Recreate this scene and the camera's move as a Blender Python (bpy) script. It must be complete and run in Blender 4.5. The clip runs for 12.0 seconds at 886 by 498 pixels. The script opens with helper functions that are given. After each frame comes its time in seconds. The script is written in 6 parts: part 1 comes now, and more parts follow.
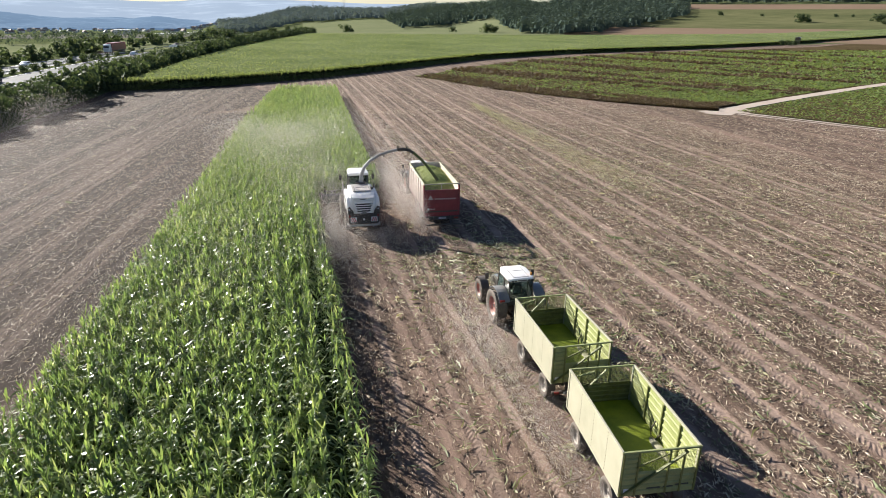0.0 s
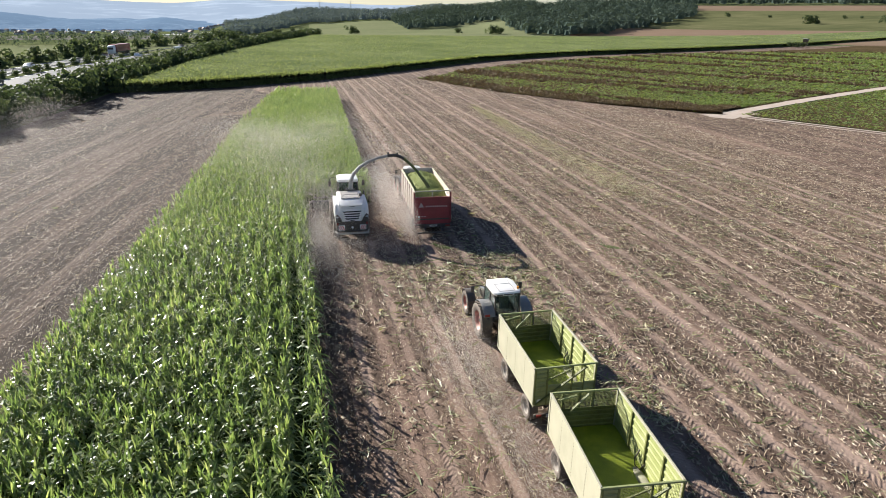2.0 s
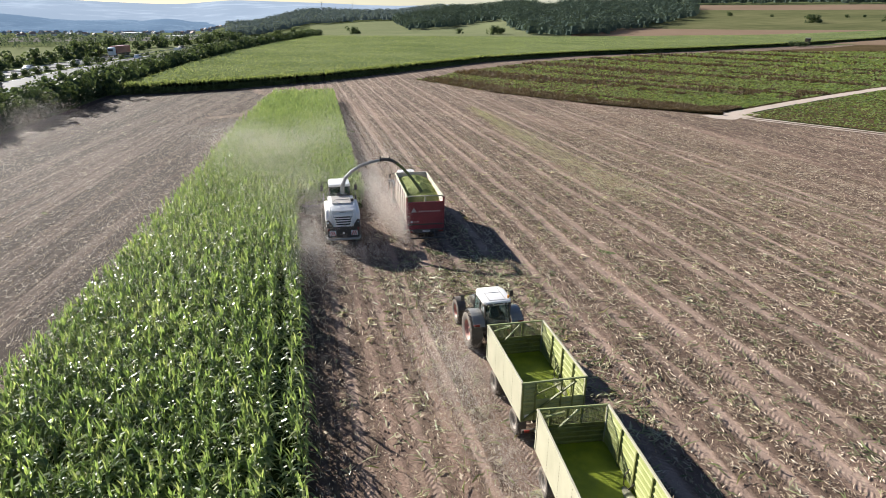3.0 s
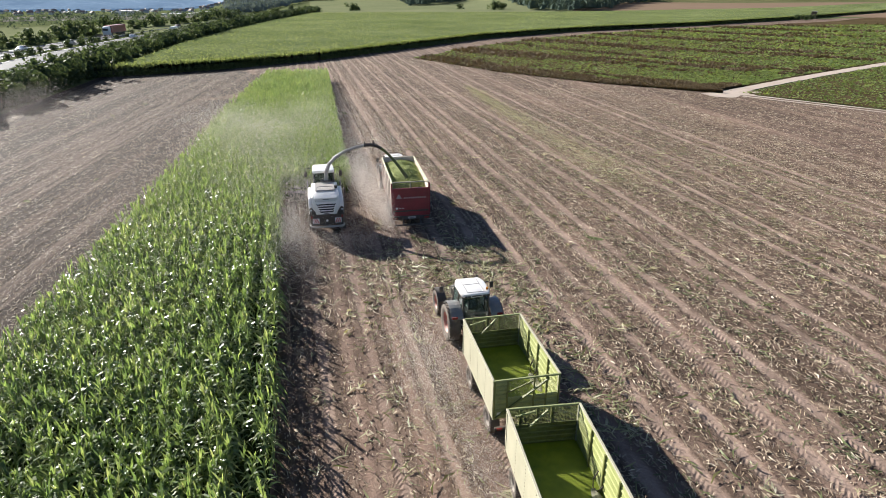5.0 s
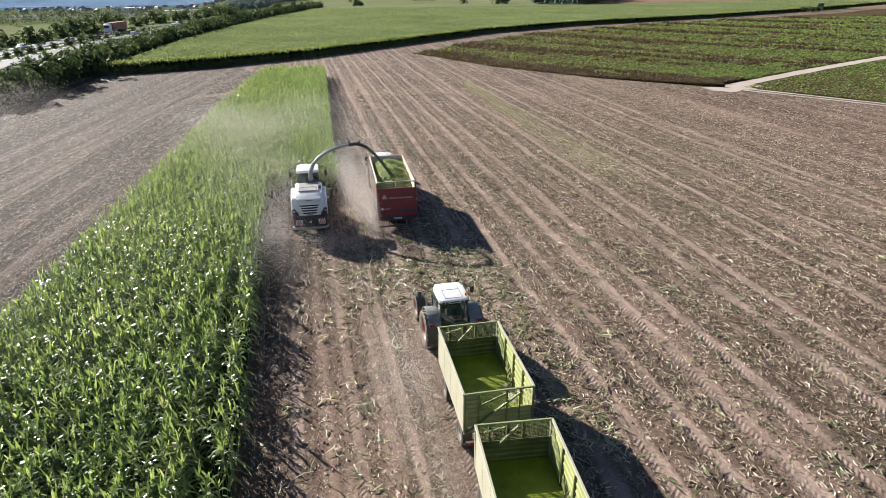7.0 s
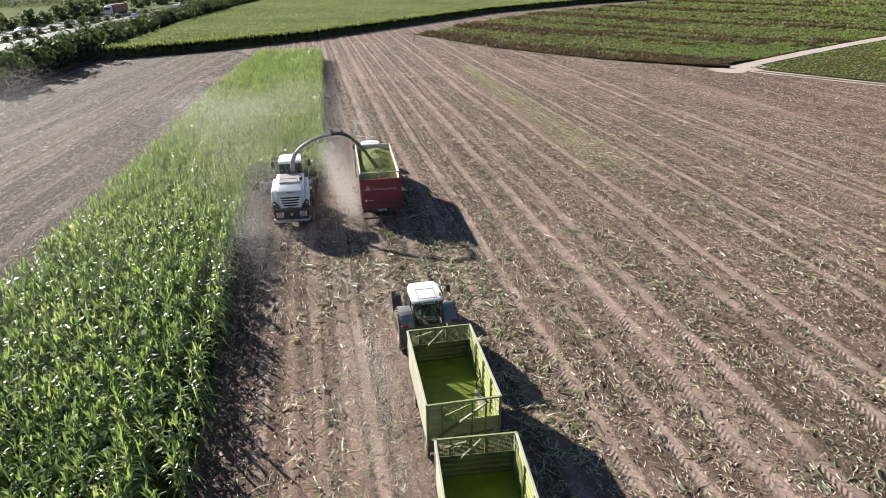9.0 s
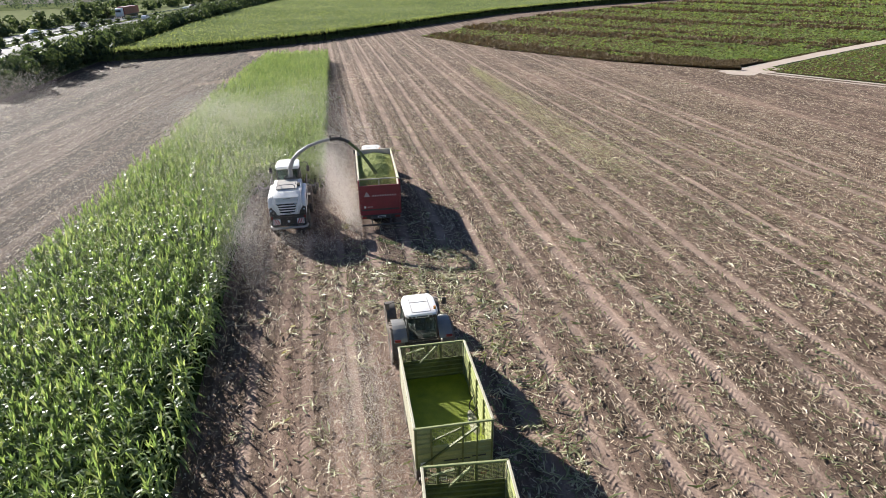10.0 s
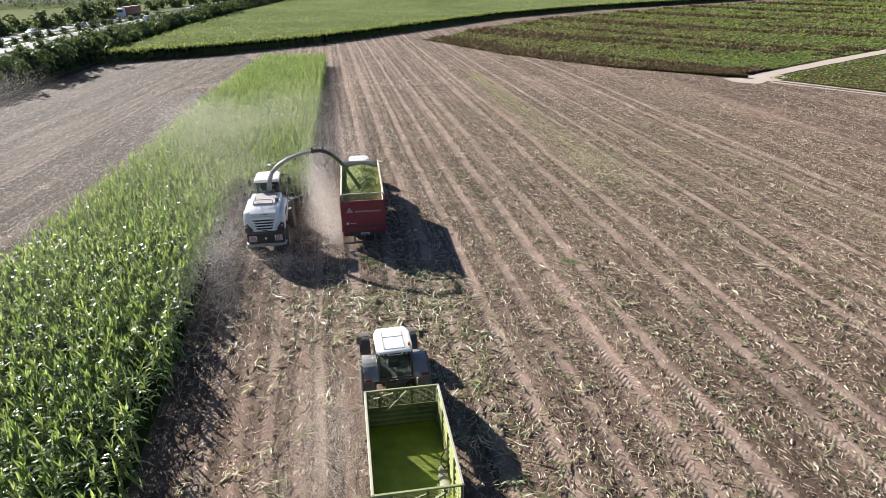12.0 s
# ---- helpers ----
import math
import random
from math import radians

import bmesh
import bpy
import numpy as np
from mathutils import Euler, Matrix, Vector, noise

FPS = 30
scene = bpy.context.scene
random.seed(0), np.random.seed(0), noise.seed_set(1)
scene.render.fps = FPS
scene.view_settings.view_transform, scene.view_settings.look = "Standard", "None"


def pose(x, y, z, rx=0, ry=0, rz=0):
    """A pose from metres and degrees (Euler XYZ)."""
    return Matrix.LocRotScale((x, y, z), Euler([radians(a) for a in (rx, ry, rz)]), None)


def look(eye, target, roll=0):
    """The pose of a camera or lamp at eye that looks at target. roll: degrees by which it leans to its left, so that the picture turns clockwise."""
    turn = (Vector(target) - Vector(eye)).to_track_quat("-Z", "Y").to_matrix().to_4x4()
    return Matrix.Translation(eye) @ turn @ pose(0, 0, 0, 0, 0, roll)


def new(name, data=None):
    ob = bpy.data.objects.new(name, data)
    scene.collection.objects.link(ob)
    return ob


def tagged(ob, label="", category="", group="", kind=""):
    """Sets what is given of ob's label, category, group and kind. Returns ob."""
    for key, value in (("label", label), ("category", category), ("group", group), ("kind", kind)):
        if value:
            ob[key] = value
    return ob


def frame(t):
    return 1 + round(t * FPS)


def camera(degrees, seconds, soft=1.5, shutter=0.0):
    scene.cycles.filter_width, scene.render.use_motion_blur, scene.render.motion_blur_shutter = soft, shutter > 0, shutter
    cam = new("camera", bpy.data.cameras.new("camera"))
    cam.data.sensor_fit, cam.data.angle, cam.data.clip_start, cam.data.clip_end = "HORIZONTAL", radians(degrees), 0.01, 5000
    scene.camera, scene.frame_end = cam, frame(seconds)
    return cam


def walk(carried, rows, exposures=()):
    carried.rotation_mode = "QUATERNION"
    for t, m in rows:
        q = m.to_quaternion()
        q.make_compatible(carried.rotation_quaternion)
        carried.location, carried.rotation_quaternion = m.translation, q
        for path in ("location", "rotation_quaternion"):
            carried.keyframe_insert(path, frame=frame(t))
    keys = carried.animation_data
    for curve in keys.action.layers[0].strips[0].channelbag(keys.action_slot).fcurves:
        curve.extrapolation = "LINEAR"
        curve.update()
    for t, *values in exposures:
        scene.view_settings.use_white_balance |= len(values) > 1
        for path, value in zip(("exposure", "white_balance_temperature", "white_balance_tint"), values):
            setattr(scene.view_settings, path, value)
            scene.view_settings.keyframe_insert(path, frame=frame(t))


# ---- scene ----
from itertools import product

cam = camera(71.42, 12.0, soft=0.55)

# seconds, place in metres, tilt below the horizon, heading to the right of the rows, lean
PATH = [
    (0, -4.691, -40.855, 14.600, 20.853, 14.149, 0.892),
    (0.5, -4.344, -40.650, 14.597, 20.766, 13.687, 1.018),
    (1, -4.068, -40.429, 14.621, 20.779, 13.671, 0.978),
    (1.5, -3.753, -40.188, 14.676, 20.753, 13.630, 0.969),
    (2, -3.360, -39.941, 14.737, 20.762, 13.560, 0.904),
    (2.5, -2.976, -39.647, 14.809, 20.722, 13.504, 0.785),
    (3, -2.559, -39.334, 14.852, 20.740, 13.335, 0.705),
    (3.3, -2.340, -39.220, 14.900, 20.760, 13.270, 0.640),
    (4.7, -1.420, -38.890, 15.140, 22.740, 13.060, 0.310),
    (5, -1.212, -38.815, 15.185, 22.761, 13.028, 0.237),
    (5.5, -0.871, -38.655, 15.224, 22.808, 12.937, 0.145),
    (6, -0.526, -38.536, 15.247, 22.730, 12.707, 0.035),
    (6.5, -0.164, -38.315, 15.242, 22.719, 12.625, -0.080),
    (7, 0.268, -38.085, 15.187, 23.199, 12.442, -0.218),
    (7.2, 0.438, -37.966, 15.187, 24.206, 12.342, -0.257),
    (9, 1.992, -37.179, 15.436, 24.932, 11.618, -0.684),
    (9.5, 2.392, -36.780, 15.448, 24.897, 11.224, -0.816),
    (10, 2.805, -36.281, 15.428, 24.814, 10.613, -0.887),
    (10.5, 3.210, -35.719, 15.406, 24.761, 10.352, -0.899),
    (11, 3.632, -35.180, 15.416, 24.700, 10.260, -0.855),
    (11.5, 3.956, -34.609, 15.443, 24.653, 10.244, -0.697),
    (12, 4.293, -34.058, 15.478, 24.633, 10.227, -0.421),
]
walk(cam, [(t, pose(x, y, z, 90 - tilt, 0, -turn) @ pose(0, 0, 0, 0, 0, lean))
           for t, x, y, z, tilt, turn, lean in PATH], exposures=[(0, 1.34, 6600, 10), (6, 1.34, 6550, 10), (12, 1.42, 6500, 10)])

# ---- daylight: low sun ahead and to the left ----
SUN_TURN, SUN_HEIGHT = -32.7, 23.5
world = bpy.data.worlds.new("sky")
scene.world = world
world.use_nodes = True
wn = world.node_tree.nodes
sky = wn.new("ShaderNodeTexSky")
sky.sky_type = 'NISHITA'
sky.sun_disc = False
sky.sun_elevation = radians(SUN_HEIGHT)
sky.sun_rotation = radians(SUN_TURN)
sky.dust_density = 0.3
sky.ozone_density = 2.5
sky.altitude = 400
wn["Background"].inputs["Strength"].default_value = 0.05
# multiplies the sky down, slightly less in blue
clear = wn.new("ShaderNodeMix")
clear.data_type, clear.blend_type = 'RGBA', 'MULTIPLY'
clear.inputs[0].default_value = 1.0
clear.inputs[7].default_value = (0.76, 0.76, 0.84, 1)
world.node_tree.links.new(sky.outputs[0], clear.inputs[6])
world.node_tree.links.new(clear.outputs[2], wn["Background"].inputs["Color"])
sun = new("sun", bpy.data.lights.new("sun", 'SUN'))
sun.data.energy = 5.0
sun.data.angle = radians(0.55)
sun.data.color = (1.0, 0.965, 0.91)
a, e = radians(SUN_TURN), radians(SUN_HEIGHT)
sun.matrix_world = look((200 * math.sin(a) * math.cos(e), 200 * math.cos(a) * math.cos(e), 200 * math.sin(e)), (0, 0, 0))

# ---- materials ----
def nodes_of(mat):
    nt = mat.node_tree
    return nt, nt.nodes, nt.links, nt.nodes["Principled BSDF"]


def ramp(nt, fac, stops):
    n = nt.nodes.new("ShaderNodeValToRGB")
    el = n.color_ramp.elements
    while len(el) < len(stops):
        el.new(0.5)
    for q, (at, c) in zip(el, stops):
        q.position, q.color = at, (*c, 1)
    nt.links.new(fac, n.inputs[0])
    return n.outputs[0]


def noise_fac(nt, vec, scale, detail=4.0, rough=0.6, distort=0.0):
    n = nt.nodes.new("ShaderNodeTexNoise")
    n.inputs["Scale"].default_value, n.inputs["Detail"].default_value = scale, detail
    n.inputs["Roughness"].default_value, n.inputs["Distortion"].default_value = rough, distort
    if vec is not None:
        nt.links.new(vec, n.inputs["Vector"])
    return n.outputs[0]


def mix(nt, fac, a, b, how='MIX'):
    n = nt.nodes.new("ShaderNodeMix")
    n.data_type, n.blend_type = 'RGBA', how
    for sock, v in ((n.inputs[0], fac), (n.inputs[6], a), (n.inputs[7], b)):
        if isinstance(v, bpy.types.NodeSocket):
            nt.links.new(v, sock)
        elif isinstance(v, (int, float)):
            sock.default_value = v
        else:
            sock.default_value = (*v, 1)
    return n.outputs[2]


def calc(nt, how, a, b=0.0, c=0.0):
    n = nt.nodes.new("ShaderNodeMath")
    n.operation = how
    for i, v in enumerate((a, b, c)):
        if isinstance(v, bpy.types.NodeSocket):
            nt.links.new(v, n.inputs[i])
        else:
            n.inputs[i].default_value = v
    return n.outputs[0]


def place(nt, scale=(1, 1, 1), turn=0.0):
    """World-size coordinates of the geometry."""
    g = nt.nodes.new("ShaderNodeNewGeometry")
    m = nt.nodes.new("ShaderNodeMapping")
    m.inputs["Scale"].default_value = scale
    m.inputs["Rotation"].default_value[2] = turn
    nt.links.new(g.outputs["Position"], m.inputs["Vector"])
    return m.outputs[0]


def own(nt, scale=(1, 1, 1)):
    g = nt.nodes.new("ShaderNodeTexCoord")
    m = nt.nodes.new("ShaderNodeMapping")
    m.inputs["Scale"].default_value = scale
    nt.links.new(g.outputs["Object"], m.inputs["Vector"])
    return m.outputs[0]


def bump(nt, height, strength, dist=0.02):
    n = nt.nodes.new("ShaderNodeBump")
    n.inputs["Strength"].default_value, n.inputs["Distance"].default_value = strength, dist
    nt.links.new(height, n.inputs["Height"])
    nt.links.new(n.outputs[0], nt.nodes["Principled BSDF"].inputs["Normal"])


def plain(name, stops, scale=3.0, rough=0.6, metal=0.0, relief=0.0, fine=40.0, coat=0.0, dust=None):
    """A surface whose colour wanders between stops at two scales."""
    mat = bpy.data.materials.new(name)
    mat.use_nodes = True
    nt, n, l, b = nodes_of(mat)
    v = own(nt)
    f = calc(nt, 'ADD', calc(nt, 'MULTIPLY', noise_fac(nt, v, scale), 0.65), calc(nt, 'MULTIPLY', noise_fac(nt, v, fine, 2), 0.35))
    k = len(stops) - 1
    col = ramp(nt, f, [(0.34 + 0.32 * i / max(k, 1), c) for i, c in enumerate(stops)])
    if dust:
        amount, dcol = dust
        g = n.new("ShaderNodeNewGeometry")
        s = n.new("ShaderNodeSeparateXYZ")
        l.new(g.outputs["Normal"], s.inputs[0])
        d = calc(nt, 'MULTIPLY', noise_fac(nt, v, 2.2, 5, 0.7), amount)
        d = calc(nt, 'MULTIPLY', d, calc(nt, 'MULTIPLY_ADD', calc(nt, 'MAXIMUM', s.outputs[2], 0.0), 0.8, 0.6))
        col = mix(nt, d, col, dcol)
    l.new(col, b.inputs["Base Color"])
    b.inputs["Roughness"].default_value, b.inputs["Metallic"].default_value = rough, metal
    b.inputs["Coat Weight"].default_value = coat
    if relief:
        bump(nt, noise_fac(nt, v, fine, 3), relief, 0.01)
    return mat


def leafy(name, stops, rough=0.4, glow=0.45, scale=0.25, spec=0.5, mottle=0.0, through_tint=(1.5, 1.4, 0.8)):
    """Leaves: glossy faces that let the light through, varied from leaf to leaf and over the field."""
    mat = bpy.data.materials.new(name)
    mat.use_nodes = True
    nt, n, l, b = nodes_of(mat)
    g = n.new("ShaderNodeNewGeometry")
    f = calc(nt, 'ADD', calc(nt, 'MULTIPLY', g.outputs["Random Per Island"], 0.6), calc(nt, 'MULTIPLY', noise_fac(nt, place(nt), scale), 0.5))
    if mottle:
        f = calc(nt, 'ADD', f, calc(nt, 'MULTIPLY', calc(nt, 'SUBTRACT', noise_fac(nt, place(nt), 1.3, 2), 0.5), mottle))
    k = len(stops) - 1
    col = ramp(nt, f, [(0.12 + 0.78 * i / k, c) for i, c in enumerate(stops)])
    l.new(col, b.inputs["Base Color"])
    b.inputs["Roughness"].default_value = rough
    b.inputs["Specular IOR Level"].default_value = spec
    tr = n.new("ShaderNodeBsdfTranslucent")
    l.new(mix(nt, 1.0, col, through_tint, 'MULTIPLY'), tr.inputs["Color"])
    mx = n.new("ShaderNodeMixShader")
    mx.inputs[0].default_value = glow
    l.new(b.outputs[0], mx.inputs[1])
    l.new(tr.outputs[0], mx.inputs[2])
    l.new(mx.outputs[0], n["Material Output"].inputs[0])
    return mat


def land(name, stops, big=0.02, small=0.6, rough=0.9, stretch=(1, 1, 1), turn=0.0, relief=0.0):
    mat = bpy.data.materials.new(name)
    mat.use_nodes = True
    nt, n, l, b = nodes_of(mat)
    v = place(nt, stretch, turn)
    f = calc(nt, 'ADD', calc(nt, 'MULTIPLY', noise_fac(nt, place(nt), big, 5), 0.5), calc(nt, 'MULTIPLY', noise_fac(nt, v, small, 6, 0.65), 0.5))
    k = len(stops) - 1
    l.new(ramp(nt, f, [(0.32 + 0.36 * i / k, c) for i, c in enumerate(stops)]), b.inputs["Base Color"])
    b.inputs["Roughness"].default_value = rough
    b.inputs["Specular IOR Level"].default_value = 0.0
    if relief:
        bump(nt, noise_fac(nt, v, small * 3, 4), relief, 0.15)
    return mat


# Wheel tracks along the rows: place across the field, and width.
TRACKS = [(-1.1, 0.42), (1.1, 0.42), (3.0, 0.4), (4.9, 0.6), (6.9, 0.6), (9.2, 0.65), (11.1, 0.6), (13.2, 0.5), (15.4, 0.65), (17.5, 0.6), (21.3, 0.65), (23.4, 0.6), (28.1, 0.5), (30.0, 0.6), (34.2, 0.5), (40.0, 0.6), (42.0, 0.6)]


def stubble(name, turn=0.0, tracks=(), tone=1.0, rut=0.9, band=0.0):
    """Harvested maize ground: reddish-brown crumbly soil, straw litter, rows, pressed wheel tracks."""
    mat = bpy.data.materials.new(name)
    mat.use_nodes = True
    nt, n, l, b = nodes_of(mat)
    p = place(nt, (1, 1, 1), turn)
    s = n.new("ShaderNodeSeparateXYZ")
    l.new(p, s.inputs[0])
    big = noise_fac(nt, p, 0.09, 4)
    mid = noise_fac(nt, p, 1.1, 6, 0.7)
    fine = noise_fac(nt, p, 14.0, 4, 0.7)
    f = calc(nt, 'ADD', calc(nt, 'MULTIPLY', big, 0.3), calc(nt, 'ADD', calc(nt, 'MULTIPLY', mid, 0.4), calc(nt, 'MULTIPLY', fine, 0.3)))
    soil = ramp(nt, f, [(0.33, (0.045, 0.031, 0.023)), (0.5, (0.11, 0.076, 0.057)), (0.66, (0.235, 0.165, 0.126))])
    # darker and paler soil patches between the litter
    mps = n.new("ShaderNodeMapping")
    mps.inputs["Scale"].default_value = (1.0, 0.45, 1.0)
    l.new(p, mps.inputs["Vector"])
    soil_patch = calc(nt, 'ADD', calc(nt, 'MULTIPLY', noise_fac(nt, mps.outputs[0], 2.6, 4, 0.7), 0.7), calc(nt, 'MULTIPLY', noise_fac(nt, p, 0.6, 2), 0.3))
    soil = mix(nt, ramp(nt, soil_patch, [(0.40, (0.72, 0.72, 0.72)), (0.50, (0, 0, 0))]), soil, (0.060, 0.042, 0.029))
    soil = mix(nt, ramp(nt, soil_patch, [(0.54, (0, 0, 0)), (0.64, (0.8, 0.8, 0.8))]), soil, (0.30, 0.225, 0.165))
    # streaks along the rows, pale where machines went
    mpr = n.new("ShaderNodeMapping")
    mpr.inputs["Scale"].default_value = (1.0, 0.018, 1.0)
    l.new(p, mpr.inputs["Vector"])
    streak = calc(nt, 'ADD', calc(nt, 'MULTIPLY', noise_fac(nt, mpr.outputs[0], 1.35, 3, 0.6), 0.6), calc(nt, 'MULTIPLY', noise_fac(nt, mpr.outputs[0], 0.35, 2), 0.4))
    soil = mix(nt, ramp(nt, streak, [(0.47, (0, 0, 0)), (0.66, (0.6, 0.6, 0.6))]), soil, (0.32, 0.218, 0.17))
    if band:
        # broad pale and dark swaths left by the harvester
        swath = calc(nt, 'ADD', calc(nt, 'MULTIPLY', noise_fac(nt, mpr.outputs[0], 0.55, 1), 0.55), calc(nt, 'MULTIPLY', noise_fac(nt, mpr.outputs[0], 2.4, 2), 0.45))
        soil = mix(nt, ramp(nt, swath, [(0.42, (band, band, band)), (0.50, (0, 0, 0))]), soil, (0.085, 0.062, 0.046))
        soil = mix(nt, ramp(nt, swath, [(0.52, (0, 0, 0)), (0.60, (band, band, band))]), soil, (0.36, 0.27, 0.215))
    # straw litter, lying every way but mostly along the rows
    chips = n.new("ShaderNodeTexVoronoi")
    chips.inputs["Scale"].default_value = 7.0
    mp = n.new("ShaderNodeMapping")
    mp.inputs["Scale"].default_value = (1.0, 0.35, 1.0)
    wob = n.new("ShaderNodeVectorMath")
    wob.operation = 'MULTIPLY_ADD'
    nz = n.new("ShaderNodeTexNoise")
    nz.inputs["Scale"].default_value = 1.6
    l.new(p, nz.inputs["Vector"])
    l.new(nz.outputs["Color"], wob.inputs[0])
    wob.inputs[1].default_value = (0.9, 0.9, 0)
    l.new(p, wob.inputs[2])
    l.new(wob.outputs[0], mp.inputs["Vector"])
    l.new(mp.outputs[0], chips.inputs["Vector"])
    sp = n.new("ShaderNodeSeparateColor")
    l.new(chips.outputs["Color"], sp.inputs[0])
    litter = calc(nt, 'MULTIPLY', calc(nt, 'LESS_THAN', chips.outputs["Distance"], 0.28), calc(nt, 'GREATER_THAN', sp.outputs[0], 0.55))
    rowv = calc(nt, 'SINE', calc(nt, 'MULTIPLY', s.outputs[0], 2 * math.pi / 0.75))
    straw = ramp(nt, sp.outputs[1], [(0.1, (0.18, 0.135, 0.095)), (0.9, (0.46, 0.39, 0.29))])
    # wheel tracks, with the print of the lugs
    tm, lugs = None, None
    wav = calc(nt, 'MULTIPLY', calc(nt, 'SUBTRACT', noise_fac(nt, p, 0.05, 1), 0.5), 0.8)
    ragged = calc(nt, 'MULTIPLY', calc(nt, 'SUBTRACT', noise_fac(nt, p, 3.0, 4, 0.7), 0.5), 0.35)
    for x0, w in tracks:
        d = calc(nt, 'ABSOLUTE', calc(nt, 'ADD', calc(nt, 'SUBTRACT', s.outputs[0], x0), wav))
        m = n.new("ShaderNodeMapRange")
        m.interpolation_type = 'SMOOTHSTEP'
        m.inputs[1].default_value, m.inputs[2].default_value = w * 0.25, w * 0.75
        m.inputs[3].default_value, m.inputs[4].default_value = 1.0, 0.0
        l.new(calc(nt, 'ADD', d, ragged), m.inputs[0])
        chev = calc(nt, 'MULTIPLY', m.outputs[0], calc(nt, 'SINE', calc(nt, 'MULTIPLY', calc(nt, 'ADD', s.outputs[1], calc(nt, 'MULTIPLY', d, 0.9)), 2 * math.pi / 0.23)))
        press = calc(nt, 'MULTIPLY', m.outputs[0], 0.8 if x0 < 4 else 1.0)
        tm = press if tm is None else calc(nt, 'MAXIMUM', tm, press)
        chev = calc(nt, 'MULTIPLY', chev, 0.9 if x0 < 4 else 1.0)
        lugs = chev if lugs is None else calc(nt, 'ADD', lugs, chev)
    if tm is not None:
        lugs = calc(nt, 'MULTIPLY', lugs, ramp(nt, noise_fac(nt, p, 0.45, 3), [(0.42, (0.1, 0.1, 0.1)), (0.58, (1, 1, 1))]))
        wear = ramp(nt, noise_fac(nt, p, 0.35, 4), [(0.36, (0.4, 0.4, 0.4)), (0.60, (1, 1, 1))])
        tm = calc(nt, 'MULTIPLY', tm, wear)
        pressed = ramp(nt, f, [(0.35, (0.19, 0.134, 0.105)), (0.62, (0.36, 0.265, 0.212))])
        soil = mix(nt, tm, soil, pressed)
        litter = calc(nt, 'MULTIPLY', litter, calc(nt, 'SUBTRACT', 1.0, calc(nt, 'MULTIPLY', tm, 0.4)))
    soil = mix(nt, litter, soil, straw)
    soil = mix(nt, 1.0, soil, (tone, tone, tone), 'MULTIPLY')
    l.new(soil, b.inputs["Base Color"])
    b.inputs["Roughness"].default_value = 0.92
    b.inputs["Specular IOR Level"].default_value = 0.1
    h = calc(nt, 'ADD', calc(nt, 'MULTIPLY', mid, 1.0), calc(nt, 'MULTIPLY', fine, 0.45))
    h = calc(nt, 'ADD', h, calc(nt, 'MULTIPLY', rowv, 0.18))
    if tm is not None:
        h = calc(nt, 'ADD', calc(nt, 'MULTIPLY', h, calc(nt, 'SUBTRACT', 1.0, calc(nt, 'MULTIPLY', tm, 0.6))), calc(nt, 'MULTIPLY_ADD', lugs, 0.125, calc(nt, 'MULTIPLY', tm, -0.4)))
    bump(nt, h, rut, 0.09)
    return mat


